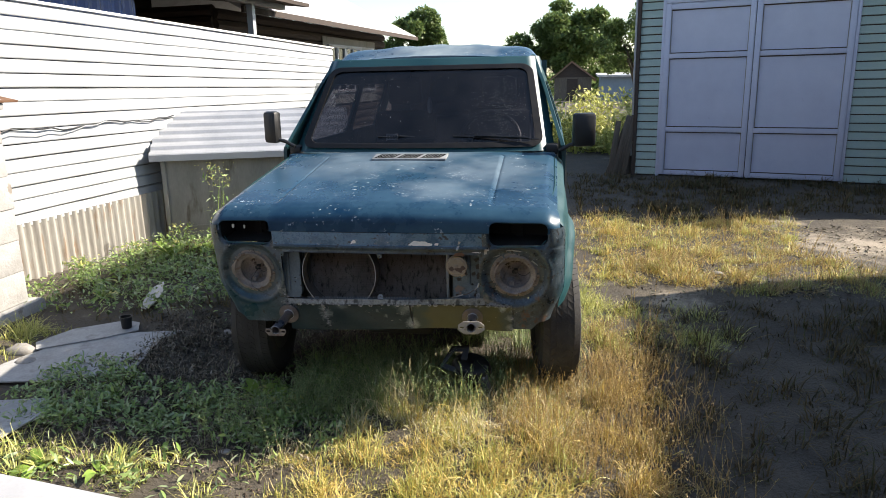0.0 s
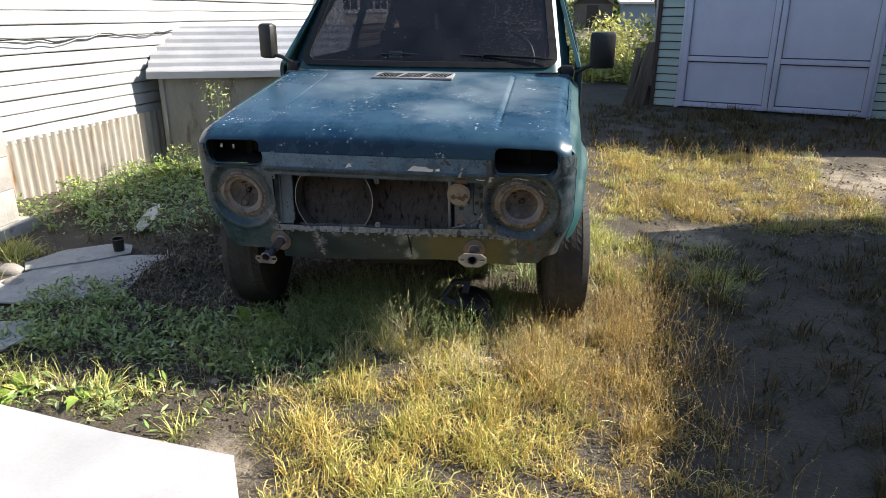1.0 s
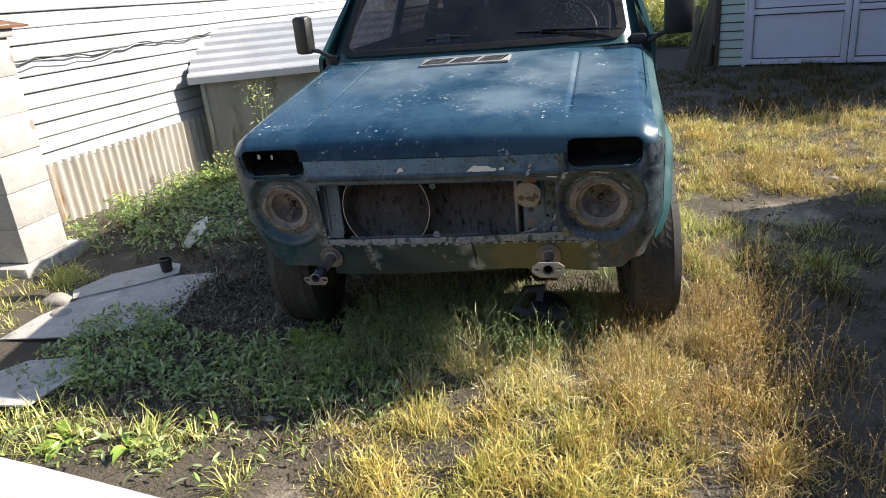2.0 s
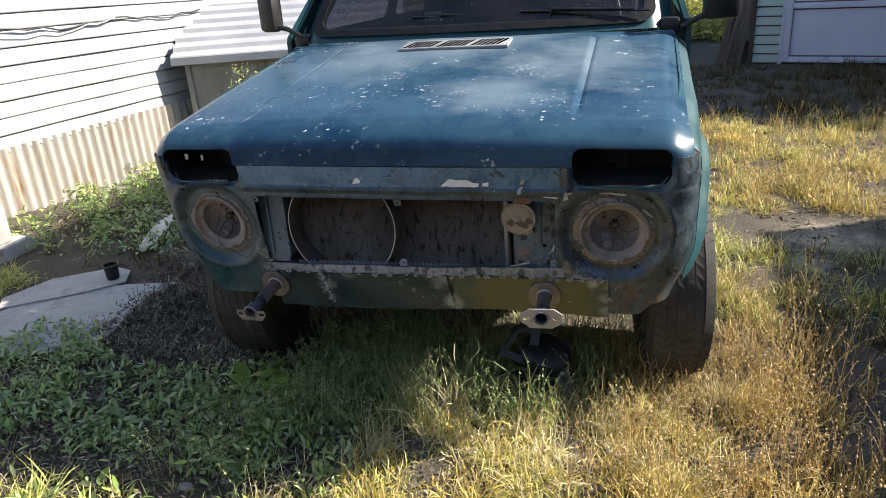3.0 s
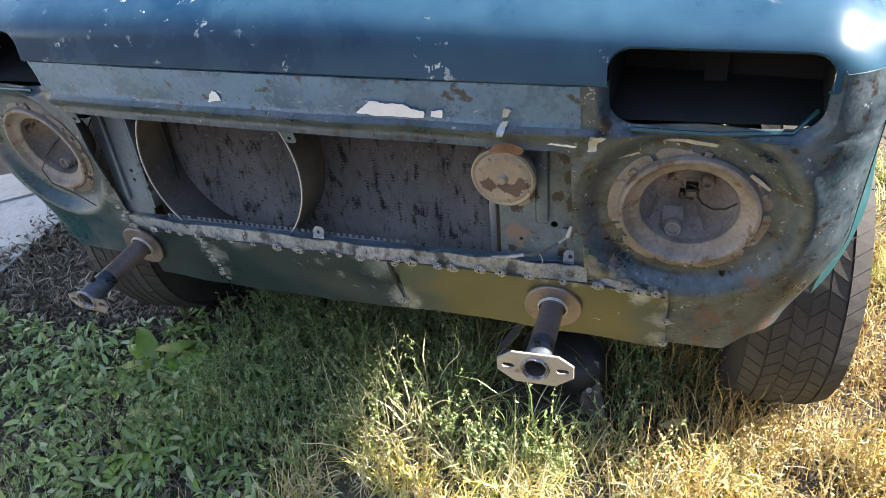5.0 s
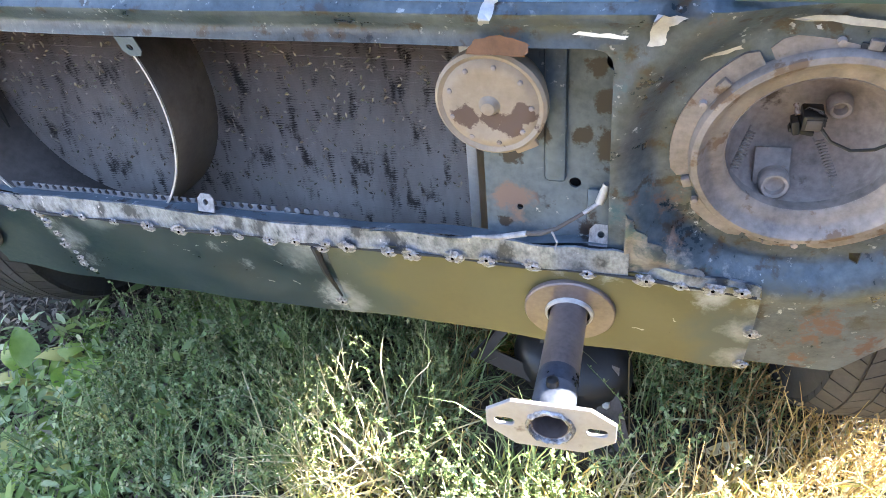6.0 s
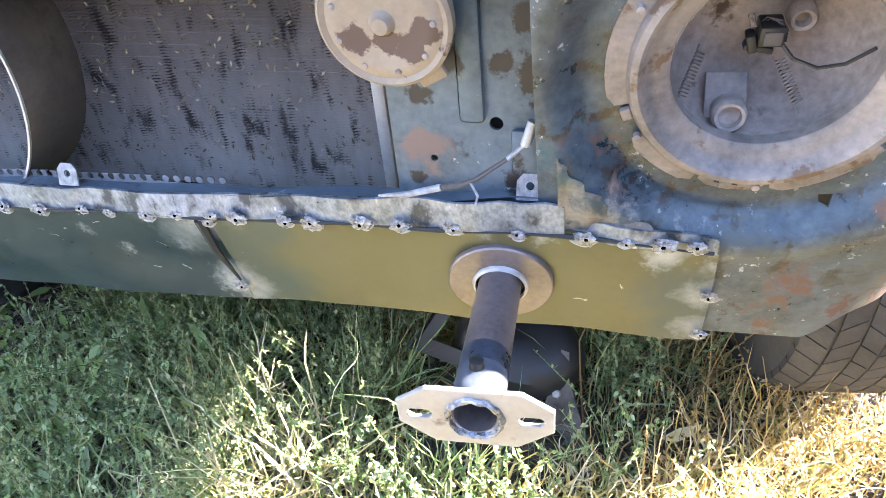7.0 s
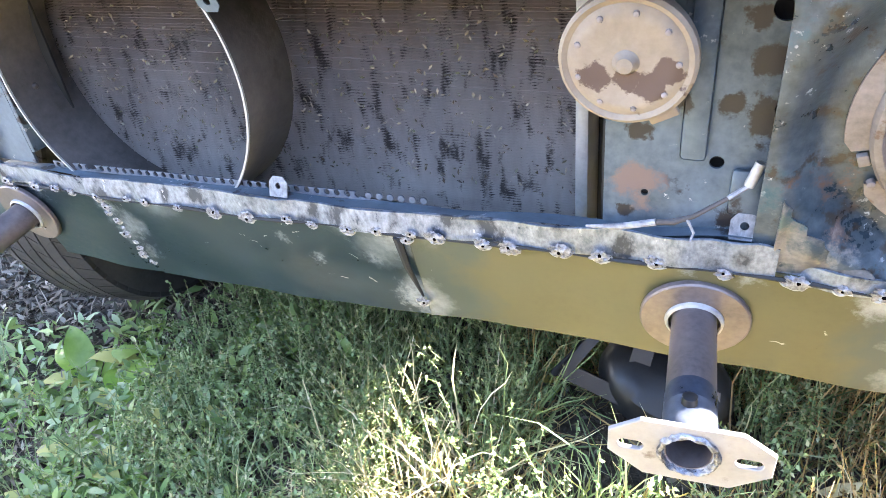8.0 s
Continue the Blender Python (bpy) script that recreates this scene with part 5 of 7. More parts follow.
    mpart("hammered_corner", sheet("hammered_corner", np.linspace(0.460, 0.583, 62), np.linspace(0.563, 0.668, 52), corner_solid, corner_place, HAMMERED, (0, 0.0015, 0)), car, "hammered bare metal corner with rusty torn edge")

    def bead(x, z, s, ring=False):
        y = float(face_y(x, z)) - 0.0105
        bm = bmesh.new()
        bmesh.ops.create_icosphere(bm, subdivisions=3, radius=s)
        for v in bm.verts:
            v.co = Vector((v.co.x * 1.25, v.co.y * 0.34, v.co.z * 0.8)) * (1 + 0.8 * noise.noise(v.co * 420 + Vector((x * 50, z * 50, 0))))
        w = part("weld_bead", bm, WELD, car)
        w.location = (x, y, z)
        # Black ball painting the dark inside of the crater.
        pit = bmesh.new()
        bmesh.ops.create_icosphere(pit, subdivisions=1, radius=s * 0.30)
        part("weld_pit", pit, HOLE, w).location = (s * 0.3 * math.sin(x * 977), -s * 0.22, s * 0.25 * math.cos(x * 613))
        if ring:
            # splashed arc below the bead
            a0, a1 = -2.9 + 0.6 * math.sin(x * 311), -0.3 + 0.5 * math.sin(x * 523)
            arc = [(s * (1.55 + 0.3 * noise.noise(Vector((x * 90, k * 0.7, z * 70)))) * math.cos(a0 + (a1 - a0) * k / 12), 0.0016, s * (1.05 + 0.3 * noise.noise(Vector((k * 0.6, x * 80, 3)))) * math.sin(a0 + (a1 - a0) * k / 12)) for k in range(13)]
            part("weld_splash", tube(arc, [0.0004 + 0.0014 * math.sin(math.pi * k / 12) for k in range(13)], 5), EDGE, w)

    rnd = random.Random(5)
    x = -0.45
    while x < 0.60:
        bead(x, float(seam_z(x)) + rnd.uniform(-0.002, 0.003), rnd.uniform(0.0042, 0.0074), rnd.random() < 0.75)
        x += rnd.uniform(0.024, 0.056)
    for i in range(10):
        bead(-0.285 + 0.022 * i / 9 + 0.004 * math.sin(i * 2.2), 0.540 - i * 0.0115, rnd.uniform(0.003, 0.0062), i % 3 == 0)
    for bx, bz in ((0.137, 0.459), (0.137, 0.551), (0.589, 0.498), (0.587, 0.446)):
        bead(bx, bz, 0.0056, True)
    part("seam_gap", tube([(0.128, 0.044, 0.552), (0.130, 0.052, 0.51), (0.137, 0.064, 0.464)], [0.0046, 0.0036, 0.0012], 6), DARK, car, "dark tapering gap between plates")
    line = [(x, float(face_y(x, seam_z(x))) - 0.0095, float(seam_z(x)) - 0.001 + 0.0012 * math.sin(x * 31)) for x in np.linspace(-0.45, 0.585, 80)]
    part("seam_line", tube(line, [0.0008 + 0.0016 * abs(math.sin(i * 0.33)) ** 2 for i in range(80)], 5), DARK, car, "dark crack along the weld seam")
    for i in range(12):
        bead(-0.462 + 0.012 * math.sin(i * 1.7) + 0.002 * i, 0.590 - i * 0.0115, rnd.uniform(0.0025, 0.005))

    # bumper stubs: pipe, washer and flange
    def stub(cx, cz, tilt, turn, face, cut=False):
        y0 = float(face_y(cx, cz)) - 0.006
        st = part("bumper_stub", lathe([(0.0192, -0.02), (0.0192, 0.168), (0.0156, 0.168), (0.0156, 0.02), (0.0, 0.02)], 32), PIPE, car, "short steel bumper pipe")
        st.matrix_local = Matrix.Translation((cx, y0, cz)) @ Matrix.Rotation(radians(turn), 4, "Z") @ Matrix.Rotation(radians(90 + tilt), 4, "X")
        part("washer", lathe([(0.0235, 0.0), (0.0235, 0.006), (0.046, 0.006), (0.0475, 0.0045), (0.0475, 0.0)], 48, Matrix.Rotation(radians(11 - tilt), 4, "X")), PIPE, st, "big round steel washer")
        part("weld_ring", lathe([(0.0225, 0.010), (0.0250, 0.0085), (0.0255, 0.006), (0.0225, 0.006)], 32, Matrix.Rotation(radians(11 - tilt), 4, "X")), EDGE, st, "bright ground inner rim")
        part("heat_tint", lathe([(0.0193, 0.124), (0.0197, 0.128), (0.0200, 0.164), (0.0196, 0.167)], 32), PIPE_BLUE, st, "heat-blued pale band")
        part("heat_ring", lathe([(0.0192, 0.106), (0.0196, 0.110), (0.0197, 0.1275), (0.0193, 0.1280)], 32), HEAT_DARK, st, "dark blue heat ring")
        part("clamp_screw", lathe([(0.0, 0.007), (0.003, 0.007), (0.0055, 0.006), (0.006, 0.0)], 14, Matrix.Translation((-0.002, 0.0195, 0.138)) @ Matrix.Rotation(radians(-90), 4, "X")), BLACK, st, "dark screw head")
        out = [(-0.056, -0.010), (-0.056, 0.012), (-0.034, 0.028), (0.034, 0.028), (0.056, 0.012), (0.056, -0.010), (0.030, -0.030), (-0.030, -0.030)]
        if cut:
            # the upper half has been cut away down to the pipe's mouth
            out = [(0.0168 * math.cos(a), 0.0168 * math.sin(a)) for a in np.linspace(radians(15), radians(-195), 18)] + [(-0.046, 0.005), (-0.050, -0.010), (-0.034, -0.030), (0.034, -0.030), (0.050, -0.010), (0.046, 0.005)]
        slots = []
        for sx in (-0.036, 0.036) if cut else (-0.040, 0.040):
            slots.append([(sx + (0.0045 * (1 if math.cos(a) > 0 else -1)) + 0.0046 * math.cos(a), (-0.008 if cut else 0) + 0.0046 * math.sin(a)) for a in [2 * math.pi * (i + 0.5) / 16 for i in range(16)]])
        bm = plate(out, 0, 0.004, slots if cut else [circle(0, 0, 0.0165), *slots])
        bmesh.ops.bevel(bm, geom=[e for e in bm.edges if e.calc_face_angle(0) > 1.2], offset=0.0006, segments=1, affect="EDGES")
        bmesh.ops.transform(bm, matrix=Matrix.Translation((0, 0, 0.170)) @ Matrix.Rotation(radians(-90 + face), 4, "X"), verts=bm.verts[:])
        part("flange", bm, RING if cut else STEEL, st, "half-cut dusty steel flange" if cut else "pale eight-sided steel flange with two slots", smooth=False)
        bm = lathe([(0.0165, 0.169), (0.0176, 0.1725), (0.0190, 0.1735), (0.0206, 0.1725), (0.0218, 0.170)], 72, Matrix.Translation((0, 0, 0.170)) @ Matrix.Rotation(radians(face), 4, "X") @ Matrix.Translation((0, 0, -0.170)))
        for v in bm.verts:
            v.co += Vector((v.co.x, v.co.y, 0)) * 0.09 * noise.noise(v.co * 260) + Vector((0, 0, 0.0012 * noise.noise(v.co * 420)))
        part("weld_ring", bm, WELD, st, "rough weld round the pipe's mouth")
        return st

    stub(0.411, 0.498, -4, 4.5, 6)
    stub(-0.457, 0.488, 7, -1, 0, True)

    # tabs, wire, chips
    for x, z, t in ((-0.008, 0.578, 1), (0.005, 0.800, -1), (-0.452, 0.800, -1), (0.440, 0.592, 1)):
        b = part("bracket_tab", plate([(-0.011, 0), (0.011, 0), (0.011, 0.016), (0.006, 0.022), (-0.006, 0.022), (-0.011, 0.016)], 0, 0.0016, [circle(0, 0.012, 0.0035, n=12)]), BARE if t > 0 else INNER, car, "small bent steel tab", smooth=False)
        b.matrix_local = Matrix.Translation((x, float(face_y(x, z)) - 0.001, z)) @ Matrix.Diagonal((1, 1, t, 1)) @ Matrix.Rotation(radians(-18), 4, "X")
    wire = [(0.318, 0.036, 0.598), (0.345, 0.028, 0.606), (0.375, 0.026, 0.616), (0.40, 0.030, 0.622), (0.425, 0.040, 0.636), (0.438, 0.046, 0.646)]
    tw = part("taped_wire", tube(wire[:3], [0.0012, 0.0028, 0.0030], 8), WRAP, car, "grey taped wire ends")
    part("tape_sleeve", tube([wire[2], (0.388, 0.028, 0.617), (0.402, 0.031, 0.622), wire[4]], [0.0022, 0.0028, 0.0020, 0.0018], 8), SHROUD, tw, "dark taped sleeve")
    part("loose_end", tube([(0.398, 0.029, 0.620), (0.404, 0.026, 0.610), (0.402, 0.024, 0.603)], 0.0012, 6), WRAP, tw)
    part("wire_cap", tube([(0.438, 0.046, 0.645), (0.444, 0.048, 0.664)], 0.0040, 10), EDGE, car, "grey wire connector")
    part("bare_wire", tube([(0.425, 0.040, 0.636), (0.432, 0.043, 0.641), (0.441, 0.046, 0.648)], 0.002, 6), WRAP, car, "thin grey wire")

    def flake(name, pts, material, label="", lift=0.0042):
        """A thin flat patch with that outline on the nose."""
        bm = bmesh.new()
        rnd = random.Random(len(pts) + int(pts[0][0] * 999))
        loop = []
        for (xa, za), (xb, zb) in zip(pts, pts[1:] + pts[:1]):
            for k in range(5):
                t = k / 5
                w = 0.0011 if k else 0
                loop.append((xa + (xb - xa) * t + rnd.uniform(-w, w), za + (zb - za) * t + rnd.uniform(-w, w)))
        vs = [bm.verts.new((x, float(nose_place(np.array(x), np.array(z))[1]) - lift, z)) for x, z in loop]
        es = [bm.edges.new((vs[i], vs[(i + 1) % len(vs)])) for i in range(len(vs))]
        bmesh.ops.triangle_fill(bm, edges=es, use_beauty=True, normal=(0, -1, 0))
        part(name, bm, material, car, label)

    flake("paint_chip", [(-0.121, 0.847), (-0.094, 0.851), (-0.098, 0.865), (-0.106, 0.867), (-0.112, 0.860)], CHIP, "bare white primer patch")
    flake("paint_chip", [(0.140, 0.845), (0.180, 0.842), (0.244, 0.843), (0.247, 0.853), (0.228, 0.856), (0.216, 0.864), (0.190, 0.862), (0.168, 0.866), (0.156, 0.858)], CHIP, "bare white primer patch")
    flake("paint_chip", [(0.255, 0.846), (0.272, 0.845), (0.274, 0.857), (0.258, 0.855)], CHIP)
    flake("paint_chip", [(0.350, 0.822), (0.358, 0.824), (0.362, 0.836), (0.366, 0.846), (0.358, 0.845), (0.352, 0.836)], EDGE, "scraped bare metal patch", 0.004)
    flake("paint_chip", [(0.357, 0.850), (0.366, 0.852), (0.372, 0.862), (0.362, 0.866), (0.360, 0.858)], EDGE, "", 0.004)
    flake("rust_patch", [(0.338, 0.800), (0.384, 0.798), (0.388, 0.808), (0.366, 0.816), (0.346, 0.812)], RUST, "flaking rust patch", 0.012)
    flake("paint_chip", [(0.470, 0.806), (0.482, 0.808), (0.484, 0.822), (0.496, 0.828), (0.476, 0.832)], EDGE, "", 0.006)
    flake("scratch", [(0.418, 0.816), (0.456, 0.812), (0.458, 0.815), (0.424, 0.819)], CHIP, "", 0.010)
    flake("scratch", [(0.560, 0.820), (0.628, 0.812), (0.632, 0.816), (0.586, 0.822)], EDGE)
    flake("scratch", [(0.508, 0.786), (0.536, 0.795), (0.534, 0.798), (0.510, 0.789)], EDGE)
    flake("scratch", [(0.672, 0.770), (0.700, 0.748), (0.702, 0.751), (0.676, 0.774)], EDGE)
    rnd = random.Random(61)
    for i in range(30):
        x, z = (rnd.gauss(-0.03, 0.04), rnd.gauss(0.515, 0.014)) if i < 8 else (rnd.uniform(-0.23, 0.55), rnd.uniform(0.465, 0.56)) if i < 14 else (rnd.uniform(-0.47, 0.34), rnd.uniform(0.840, 0.868))
        a, s, w = rnd.gauss(-0.35, 0.5), rnd.uniform(0.002, 0.007), rnd.uniform(0.0003, 0.0009)
        c, n = math.cos(a), math.sin(a)
        flake("scratch", [(x - s * c + w * n, z - s * n - w * c), (x + s * c + w * n, z + s * n - w * c), (x + s * c - w * n, z + s * n + w * c), (x - s * 0.6 * c - w * n, z - s * 0.6 * n + w * c)], EDGE, "", 0.0066 if i < 14 else 0.0030)
    # front underside: unseen dark blocks added to keep out the light
    part("underbody", box(-0.62, 0.62, 0.55, 3.3, 0.40, 0.44), DARK, car, "black plate added under the body to block light")
    part("engine_block", box(-0.30, 0.30, 0.22, 0.95, 0.42, 0.92, 0.02), DARK, car)
    part("cross_beam", box(-0.55, 0.55, 0.52, 0.62, 0.28, 0.36, 0.015), BLACK, car, "black beam added to block light under the front")
    part("gearbox", box(-0.22, 0.22, 0.95, 1.9, 0.26, 0.42, 0.04), DARK, car)
    part("sump", box(-0.18, 0.18, 0.40, 0.95, 0.27, 0.42, 0.03), DARK, car)
    part("rear_axle", tube([(-0.70, 2.86, 0.345), (0.70, 2.86, 0.345)], 0.05, 12), DARK, car)

    # wheels
    def wheel(x, y, steer):
        w = part("wheel", lathe([(0.13, -0.07), (0.205, -0.085), (0.215, -0.09), (0.215, -0.08), (0.20, -0.02), (0.20, 0.06), (0.215, 0.085), (0.21, 0.09), (0.19, 0.07), (0.15, 0.04), (0.08, 0.055), (0.0, 0.055)], 36), SHROUD, car, "dark steel wheel")
        w.matrix_local = Matrix.Translation((x, y, WHEEL_Z)) @ Matrix.Rotation(radians(steer), 4, "Z") @ Matrix.Rotation(radians(90 if x > 0 else -90), 4, "Y") @ Matrix.Diagonal((1, 1, 0.88, 1))
        part("tyre", lathe([(0.210, -0.085), (0.235, -0.105), (0.275, -0.112), (0.315, -0.106), (0.333, -0.094), (0.3418, -0.06), (0.3432, 0), (0.3418, 0.06), (0.333, 0.094), (0.315, 0.106), (0.275, 0.112), (0.235, 0.105), (0.210, 0.085)], 72), RUBBER, w, "worn dusty tyre")
        v, fc = [], []
        for row, z0, z1, off in ((0, -0.100, -0.066, 0), (1, -0.061, -0.032, 0.5), (2, -0.028, -0.002, 0.2), (3, 0.002, 0.028, 0.9), (4, 0.032, 0.061, 0.4), (5, 0.066, 0.100, 0.7)):
            n, skew = 62, 0.055 * (-1) ** row
            for i in range(n):
                a0, a1 = 2 * math.pi * (i + off + 0.03) / n, 2 * math.pi * (i + off + 0.97) / n
                k = len(v)
                for rr_ in (0.335, 0.3448):
                    for a, zz in ((a0, z0), (a1, z0), (a1 + skew, z1), (a0 + skew, z1)):
                        r = rr_ - (0.010 if abs(zz) > 0.09 else 0)
                        v.append((r * math.cos(a), r * math.sin(a), zz))
                fc += [(k + 4, k + 5, k + 6, k + 7), (k, k + 1, k + 5, k + 4), (k + 1, k + 2, k + 6, k + 5), (k + 2, k + 3, k + 7, k + 6), (k + 3, k, k + 4, k + 7)]
        mpart("tread", mesh("tread", v, fc, RUBBER, False), w)

    for x, y in ((-0.775, WHEEL_Y - 0.06), (0.775, WHEEL_Y)):
        wheel(x, y, 7)
        wheel(x, WHEEL_Y + 2.2, 0)
    # invented dark boxes that shade the wheel housings
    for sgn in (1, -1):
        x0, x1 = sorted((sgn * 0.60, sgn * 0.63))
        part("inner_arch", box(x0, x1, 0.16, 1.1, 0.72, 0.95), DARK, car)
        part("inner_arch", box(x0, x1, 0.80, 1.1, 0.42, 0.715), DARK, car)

    # cabin sides
    def cab_x(y, z):
        return 0.832 - 0.34 * np.maximum(z - 1.15, 0) - 0.05 * np.maximum(z - 1.5, 0) - 0.03 * smooth(0.6, 0.4, z)

    def cab(sgn):
        def solid(y, z):
            out = np.minimum(np.minimum(z - 0.33, 1.685 - z), np.minimum(3.52 - y, y - 1.092 - 1.02 * np.maximum(z - 1.175, 0)))
            w1 = rr(y + 0.0 * z, z, 1.90, 1.345, 0.46, 0.175, 0.05)
            w1 = np.maximum(w1, (1.40 + 0.95 * (z - 1.17) - y) * 0.72)
            w2 = rr(y, z, 2.86, 1.345, 0.38, 0.175, 0.06)
            arch = np.hypot(y - WHEEL_Y - 2.2, z - WHEEL_Z - 0.03) - ARCH
            return np.minimum.reduce([out, w1, w2, arch])
        return mpart("body_side", sheet("body_side", np.linspace(1.05, 3.55, 150), np.linspace(0.31, 1.70, 94), solid, lambda y, z: (sgn * cab_x(y, z), y + 0 * z, z), PAINT_TEAL, (-sgn * 0.02, 0, 0)), car, "teal body side and door")

    cab(1)
    cab(-1)
    for sgn in (1, -1):
        for y0, y1 in ((1.36, 2.36), (2.46, 3.26)):
            me = sheet("side_window", np.linspace(y0 - 0.02, y1 + 0.02, 12), np.linspace(1.15, 1.54, 8), lambda y, z: np.maximum(y - 1.25 - 0.95 * (z - 1.17), 0.0) + 0.001, lambda y, z: (sgn * (cab_x(y, z) - 0.012), y + 0 * z, z), CLEAR)
            mpart("side_window", me, car, "side window glass").visible_shadow = False
        part("door_seam", tube([(sgn * 0.834, 1.22, 0.55), (sgn * 0.834, 1.22, 1.13)], 0.003, 6), DARK, car)
        part("door_handle", box(sgn * 0.832 - 0.012, sgn * 0.832 + 0.012, 2.12, 2.24, 1.0, 1.025, 0.004), BLACK, car)

    # windscreen with seal and pillars
    def ws_place(x, v):
        y = 1.075 + 0.70 * v + 0.075 * (1 - (x / 0.70) ** 2) * -1 + 0.0
        z = 1.168 + 0.724 * v
        return x, y, z

    def ws_half(v):
        return 0.705 - 0.080 * v / 0.62

    def ws_solid(x, v):
        return -rr(x / (ws_half(v) / 0.685), v, 0, 0.315, 0.672, 0.298, 0.06)

    def seal_solid(x, v):
        xs = x / (ws_half(v) / 0.685)
        return np.minimum(-rr(xs, v, 0, 0.315, 0.690, 0.318, 0.075), rr(xs, v, 0, 0.315, 0.650, 0.281, 0.055))

    def pillar_solid(x, v):
        xs = x / (ws_half(v) / 0.685)
        return np.minimum(np.minimum(0.745 - np.abs(xs), np.minimum(v + 0.03, 0.70 - v)), rr(xs, v, 0, 0.315, 0.684, 0.312, 0.07))

    u, vv = np.linspace(-0.80, 0.80, 164), np.linspace(-0.04, 0.72, 80)
    mpart("windscreen_surround", sheet("windscreen_surround", u, vv, pillar_solid, lambda x, v: (x, ws_place(x, v)[1] + 0.08 * smooth(0.66, 0.76, np.abs(x) / (ws_half(v) / 0.685)), ws_place(x, v)[2]), PAINT_TEAL, (0, 0.02, 0)), car, "teal windscreen pillars and header")
    mpart("windscreen_seal", sheet("windscreen_seal", u, vv, seal_solid, lambda x, v: (x, ws_place(x, v)[1] - 0.010, ws_place(x, v)[2] + 0.004), SEAL, (0, 0.012, 0)), car, "black rubber windscreen seal")
    g = mpart("windscreen", sheet("windscreen", u, vv, ws_solid, lambda x, v: (x, ws_place(x, v)[1] - 0.004, ws_place(x, v)[2]), TINTED), car, "dusty tinted windscreen")
    g.visible_shadow = False
    rnd = random.Random(12)
    v, fc = [], []
    for i in range(620):
        x, t, q = rnd.gauss(0.47, 0.09), min(0.6, max(0.04, rnd.gauss(0.30, 0.13))), rnd.uniform(0.0006, 0.0017)
        if i % 9 == 0:
            x, t, q = rnd.uniform(-0.58, 0.58), rnd.uniform(0.05, 0.55), rnd.uniform(0.001, 0.0025)
        if abs(x) > 0.60:
            continue
        px, py, pz = ws_place(x, t)
        k, st = len(v), rnd.uniform(0.6, 1.8)
        for a in range(5):
            w = a * 1.2566 + i
            v.append((px + q * math.cos(w), py - 0.006 + 0.698 * q * st * math.sin(w), pz + 0.716 * q * st * math.sin(w)))
        fc.append(tuple(range(k, k + 5)))
    tagged(mpart("dirt_flecks", mesh("dirt_flecks", v, fc, SHED_WALL, False), g, "pale dried splashes on the glass"), kind="stuff")

    # roof
    def roof_place(x, y):
        z = 1.700 + 0.040 * (1 - (x / 0.66) ** 2) + 0.030 * smooth(1.50, 1.95, y) - 0.05 * smooth(0.56, 0.665, np.abs(x)) ** 2 - 0.052 * smooth(1.80, 1.50, y)
        z = z + 0.004 * np.cos(x * 24) * smooth(1.75, 1.85, y)
        return x, y, z

    mpart("roof", sheet("roof", np.linspace(-0.67, 0.67, 80), np.linspace(1.49, 3.52, 60), lambda x, y: np.minimum(0.662 - np.abs(x), np.minimum(y - 1.50 - 0.07 * (x / 0.66) ** 2, 3.50 - y)), roof_place, PAINT, (0, 0, -0.03)), car, "dusty teal roof")
    part("rear_wall", box(-0.76, 0.76, 3.49, 3.52, 0.45, 1.15), PAINT_TEAL, car)
    part("rear_pillar", box(-0.70, -0.52, 3.45, 3.52, 1.15, 1.69), PAINT_TEAL, car)
    part("rear_pillar", box(0.52, 0.70, 3.45, 3.52, 1.15, 1.69), PAINT_TEAL, car)
    part("rear_window", box(-0.52, 0.52, 3.485, 3.49, 1.15, 1.63), TINTED, car)
    part("rear_header", box(-0.52, 0.52, 3.45, 3.52, 1.63, 1.70), PAINT_TEAL, car)
    part("cowl_panel", box(-0.775, 0.775, 1.02, 1.16, 1.04, 1.135, 0.012, m=Matrix.Translation((0, 0, 0))), PAINT, car)
    part("floor", box(-0.70, 0.70, 1.0, 3.45, 0.44, 0.48), DARK, car)
    part("bulkhead", box(-0.72, 0.72, 1.02, 1.05, 0.44, 1.05), DARK, car)

    # inside
    part("dashboard", box(-0.68, 0.68, 1.18, 1.50, 0.95, 1.135, 0.03), SEAT, car, "dark dashboard")
    for x in (-0.36, 0.36):
        s = part("front_seat", box(x - 0.25, x + 0.25, 1.95, 2.45, 0.55, 0.78, 0.05), SEAT, car, "dark cloth front seat")
        part("seat_back", box(x - 0.24, x + 0.24, 2.38, 2.50, 0.75, 1.32, 0.05), SEAT, s)
        part("headrest", box(x - 0.13, x + 0.13, 2.40, 2.49, 1.36, 1.56, 0.04), SEAT, s)
    part("rear_seat", box(-0.62, 0.62, 2.95, 3.15, 0.75, 1.25, 0.05), SEAT, car)
    sw = part("steering_wheel", bmesh.new(), BLACK, car, "black steering wheel")
    sw.data = mesh("steering_wheel", *torus(0.19, 0.014), BLACK)
    sw.matrix_local = Matrix.Translation((0.36, 1.62, 1.16)) @ Matrix.Rotation(radians(62), 4, "X")
    part("hub", lathe([(0.0, 0.02), (0.05, 0.015), (0.06, -0.02)], 20), BLACK, sw)
    for a in (0.3, 2.84, 4.71):
        part("spoke", box(0.04, 0.185, -0.012, 0.012, -0.01, 0.004, 0.003, m=Matrix.Rotation(a, 4, "Z")), BLACK, sw)
